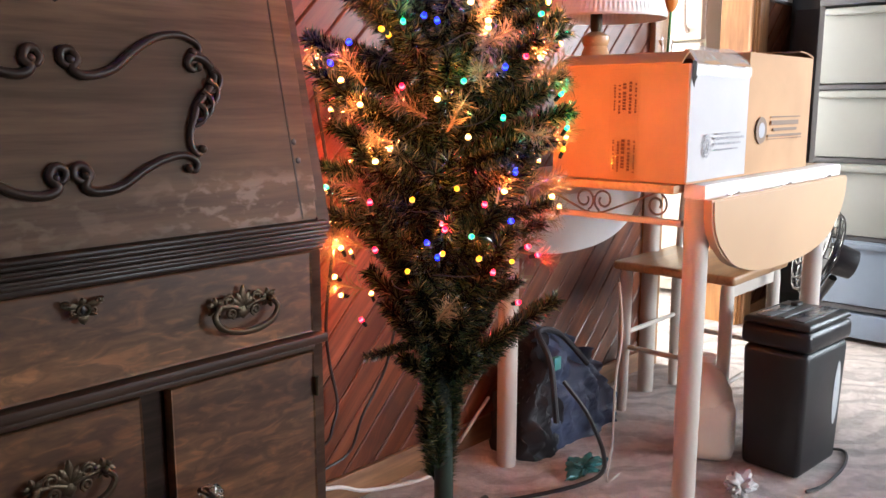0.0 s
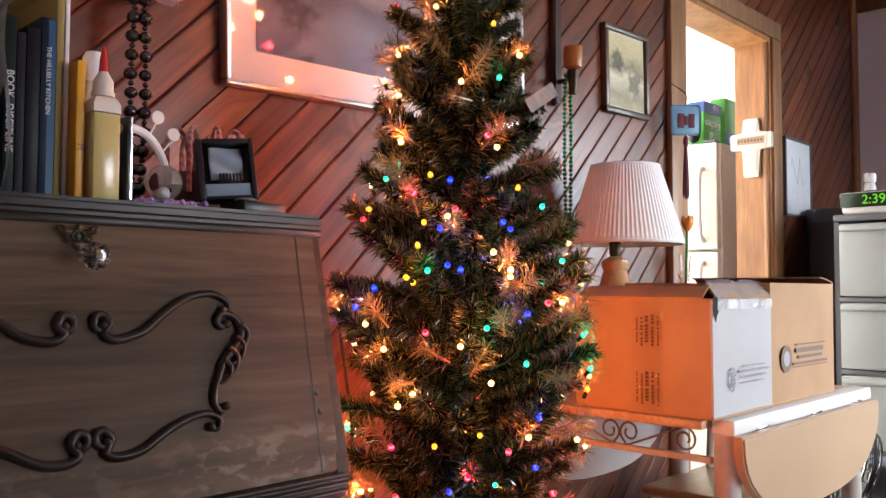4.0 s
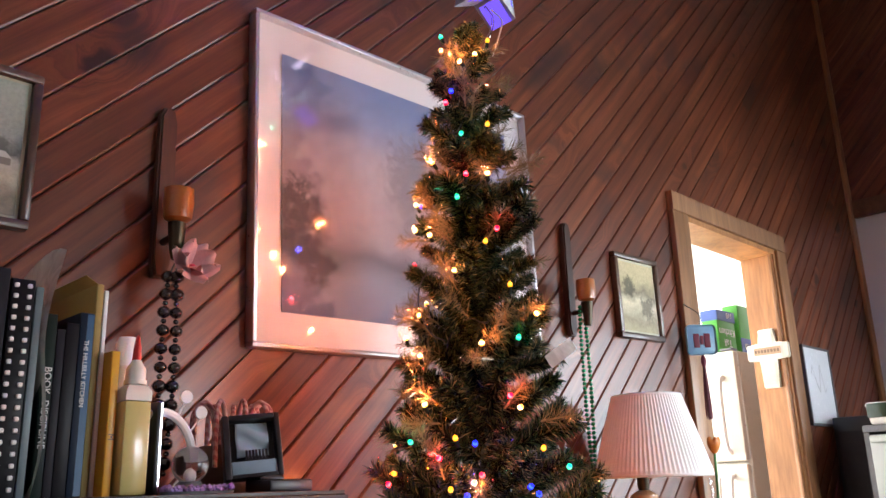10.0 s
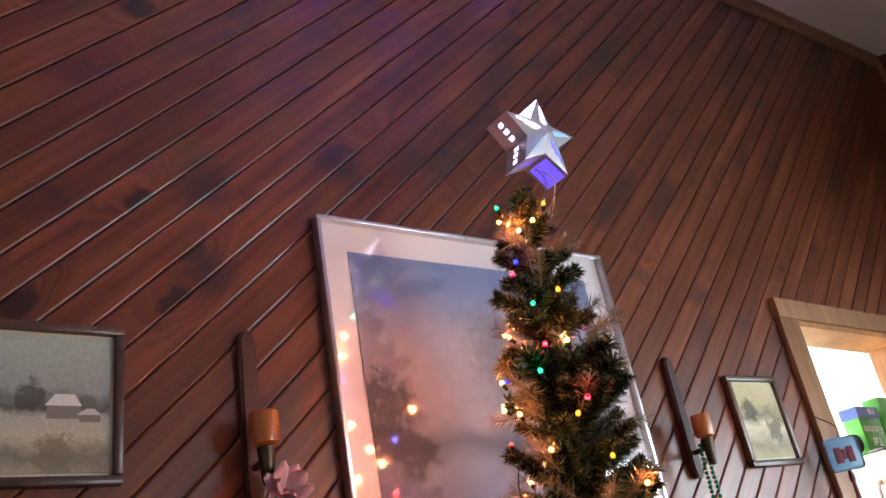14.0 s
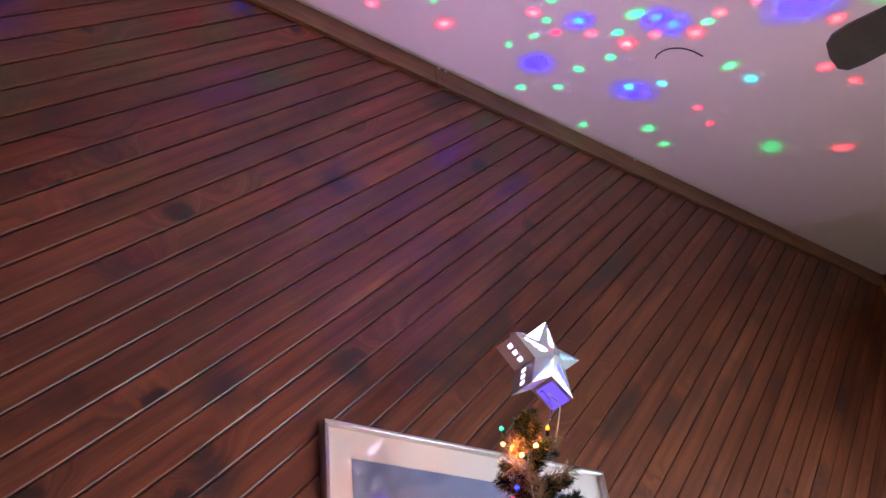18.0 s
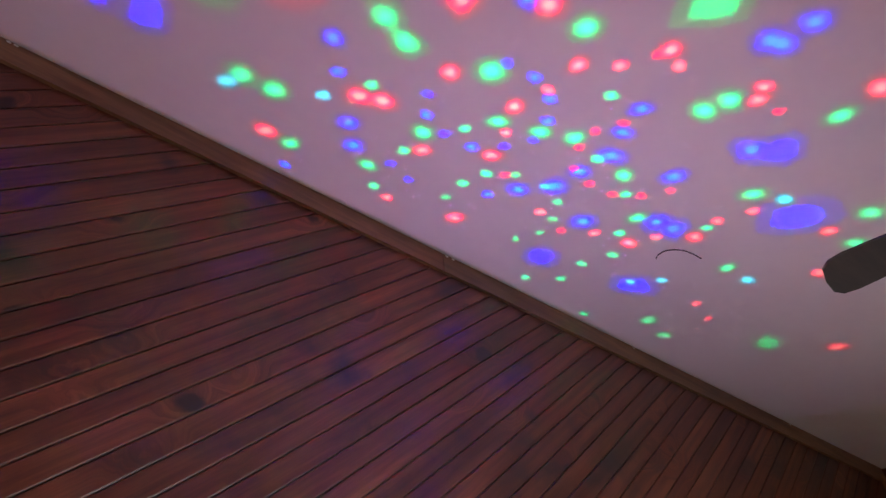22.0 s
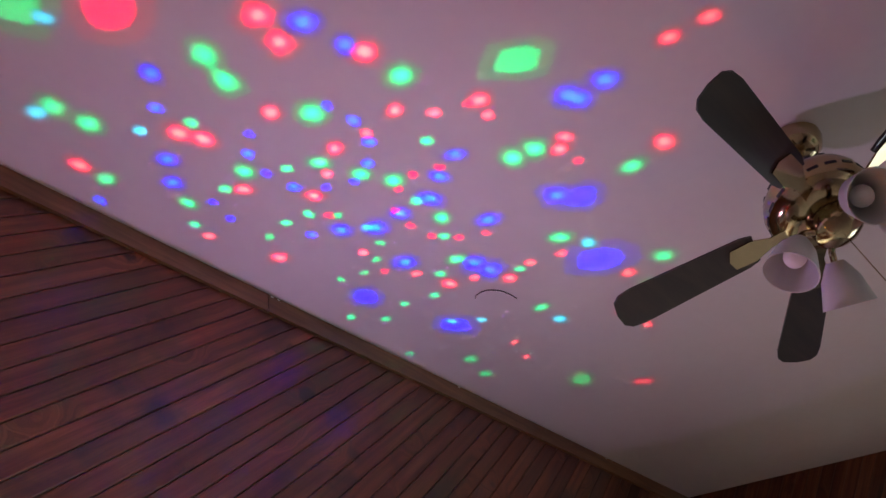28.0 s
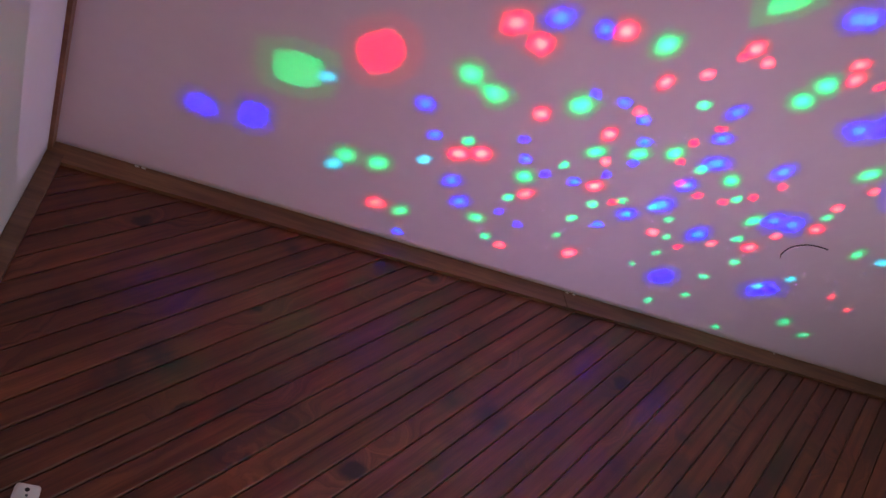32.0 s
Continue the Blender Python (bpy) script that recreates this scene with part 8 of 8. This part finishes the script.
solo("wall_cable", tube(B(), ((1.20, -0.03, 0.95), (1.242, -0.03, 0.68), (1.216, -0.03, 0.464), (1.222, -0.03, 0.361), (1.242, -0.03, 0.265), (1.229, -0.03, 0.216), (1.19, -0.03, 0.17), (0.98, -0.03, 0.14)), 0.004, 6, 5), CABLE_BLACK, "dark cable hanging against the wall beside the desk", "cable")
solo("white_cable", tube(B(), ((0.93, -0.04, 0.10), (1.209, -0.03, 0.069), (1.327, -0.03, 0.022), (1.498, -0.06, 0.006), (1.625, -0.03, 0.023), (1.785, -0.02, 0.126)), 0.005, 6, 5), CABLE_WHITE, "white cable along the foot of the wall", "cable")
solo("thin_white_cable", tube(B(), ((1.72, -0.45, 0.52), (1.74, -0.45, 0.40), (1.735, -0.44, 0.28), (1.765, -0.42, 0.12), (1.78, -0.40, 0.006), (1.84, -0.40, 0.006)), 0.0025, 6, 5), CABLE_WHITE, "thin pale cord hanging from the tree", "cable")

# ---- ceiling fan ----
CX, CY = 1.887, -1.738
FZ = ceil_z(CX, CY)
HUB = FZ - 0.345
FX, FY = 1.80, -1.667        # it hangs a little askew from its canopy
cfan = thing("ceiling_fan", (FX, FY, HUB), "brass ceiling fan with dark blades and frosted glass shades", "ceiling fan")
BLADE = wood("dark_walnut_blade", (0.010, 0.007, 0.006), (0.022, 0.015, 0.012), (0.04, 0.027, 0.02), (1.2, 14, 14), 0.3, 0.3, vary=0.05)
FROST = plain("frosted_glass", (0.62, 0.62, 0.60), 0.35, 0, 0.05, sub=0.3)
tilt = Vector((0, 0, 1)).rotation_difference(PN).to_matrix().to_4x4()
bm = lathe(B(), ((0.070, -0.004), (0.072, -0.02), (0.066, -0.05), (0.045, -0.075), (0.018, -0.085)), (0, 0, 0), 28)
bmesh.ops.transform(bm, matrix=Matrix.Translation((CX, CY, FZ)) @ tilt, verts=bm.verts)
part("canopy", bm, BRASS, cfan)
part("rod", tube(B(), ((CX - 0.012, CY + 0.01, FZ - 0.06), (FX, FY, HUB + 0.12)), 0.012, 12, 1), BRASS, cfan)
part("motor", lathe(B(), ((0.018, 0.135), (0.05, 0.125), (0.095, 0.105), (0.125, 0.075), (0.135, 0.05), (0.135, 0.012), (0.12, -0.01), (0.105, -0.02), (0.06, -0.03)), (FX, FY, HUB), 40), BRASS, cfan)
for k in range(18):
    a = 2 * math.pi * k / 18
    m = Matrix.Translation((FX, FY, HUB)) @ Matrix.Rotation(a, 4, "Z")
    part("vent_slot", boxed(0.1335, 0.1365, -0.014, 0.014, 0.022, 0.030, m=m), BLACK_PLASTIC, cfan)
    part("vent_slot", boxed(0.108, 0.116, -0.004, 0.012, 0.0855, 0.0915, m=m @ Matrix.Rotation(0.12, 4, "Z")), BLACK_PLASTIC, cfan)
for k in range(5):
    a = radians(108 + 72 * k)
    m = Matrix.Translation((FX, FY, HUB - 0.012)) @ Matrix.Rotation(a, 4, "Z") @ Matrix.Rotation(radians(12), 4, "X")
    poly = [(0.19, -0.040), (0.22, -0.048), (0.52, -0.060), (0.555, -0.055), (0.574, -0.038), (0.580, 0.0), (0.574, 0.038), (0.555, 0.055), (0.52, 0.060), (0.22, 0.048), (0.19, 0.040)]
    bm = prism(B(), poly, lambda u, v, w, m=m: m @ Vector((u, v, w)), 0.007)
    bl = part("blade", bm, BLADE, cfan)
    bm = prism(B(), ((0.09, -0.018), (0.15, -0.014), (0.20, -0.032), (0.255, -0.030), (0.265, 0.0), (0.255, 0.030), (0.20, 0.032), (0.15, 0.014), (0.09, 0.018)), lambda u, v, w, m=m: m @ Vector((u, v, -0.006 + w)), 0.005)
    part("blade_iron", bm, BRASS, bl)
part("switch_housing", lathe(B(), ((0.055, -0.031), (0.062, -0.04), (0.062, -0.075), (0.045, -0.09), (0.02, -0.10), (0.0001, -0.105)), (FX, FY, HUB), 28), BRASS, cfan)
for k in range(4):
    a = radians(35 + 90 * k)
    d = Vector((math.cos(a), math.sin(a), 0))
    c = Vector((FX, FY, HUB - 0.065))
    part("arm", tube(B(), [c + d * 0.05, c + d * 0.085 + Vector((0, 0, 0.008)), c + d * 0.11 + Vector((0, 0, -0.012))], 0.009, 10, 4), BRASS, cfan)
    m = Matrix.Translation(c + d * 0.108 + Vector((0, 0, -0.012))) @ Matrix.Rotation(a, 4, "Z") @ Matrix.Rotation(radians(-38), 4, "Y")
    bm = lathe(B(), ((0.022, 0.0), (0.030, -0.012), (0.048, -0.045), (0.058, -0.085), (0.066, -0.115), (0.063, -0.115), (0.055, -0.085), (0.045, -0.045), (0.026, -0.012)), (0, 0, 0), 26)
    bmesh.ops.transform(bm, matrix=m, verts=bm.verts)
    sh = part("glass_shade", bm, FROST, cfan)
    bm = ball(B(), (0, 0, -0.06), 0.027, 3)
    bmesh.ops.transform(bm, matrix=m, verts=bm.verts)
    part("bulb", bm, PAPER, sh)
part("pull_chain", tube(B(), ((FX + 0.02, FY, HUB - 0.10), (FX + 0.022, FY, HUB - 0.25)), 0.0015, 5, 1), BRASS, cfan)

hx, hy = 1.935, -0.62
hook = thing("ceiling_hook", (hx, hy, ceil_z(hx, hy)), "thin dark wire hook hanging from the ceiling", "hook")
part("wire", tube(B(), [(hx + dx, hy + dy, ceil_z(hx + dx, hy + dy) - dz) for dx, dy, dz in ((-0.058, 0.047, 0.048), (-0.052, 0.038, 0.030), (-0.03, 0.01, 0.010), (0.01, -0.02, 0.003), (0.045, -0.038, 0.012), (0.068, -0.05, 0.030))], 0.0022, 6, 5), CABLE_BLACK, hook)
det = thing("wall_sensor", (-0.168, -0.012, 2.33), "small white plastic sensor on the plank wall", "sensor")
part("case", boxed(-0.195, -0.145, -0.024, -0.001, 2.31, 2.375, bevel=0.008, seg=3), WHITE_PAINT, det)
part("lens", ball(B(), (-0.17, -0.0245, 2.358), 0.005, 2, (1, 0.4, 1)), BLACK_PLASTIC, det)
part("lens", ball(B(), (-0.168, -0.0245, 2.345), 0.003, 2, (1, 0.4, 1)), GREY_PLASTIC, det)

# ---- boards of the walls ----
boards(wall_north, north_pieces, lambda c: Matrix.Translation((c[0], 0.0, c[1])), FACE_NORTH, 0.0654, 0.0215, PLANK, -3.3, 3.3)
boards(wall_east, east_pieces, lambda c: Matrix.Translation((X1, -c[0], c[1])), FACE_EAST, 0.0654, 0.0, PLANK, -2.0, 3.0)
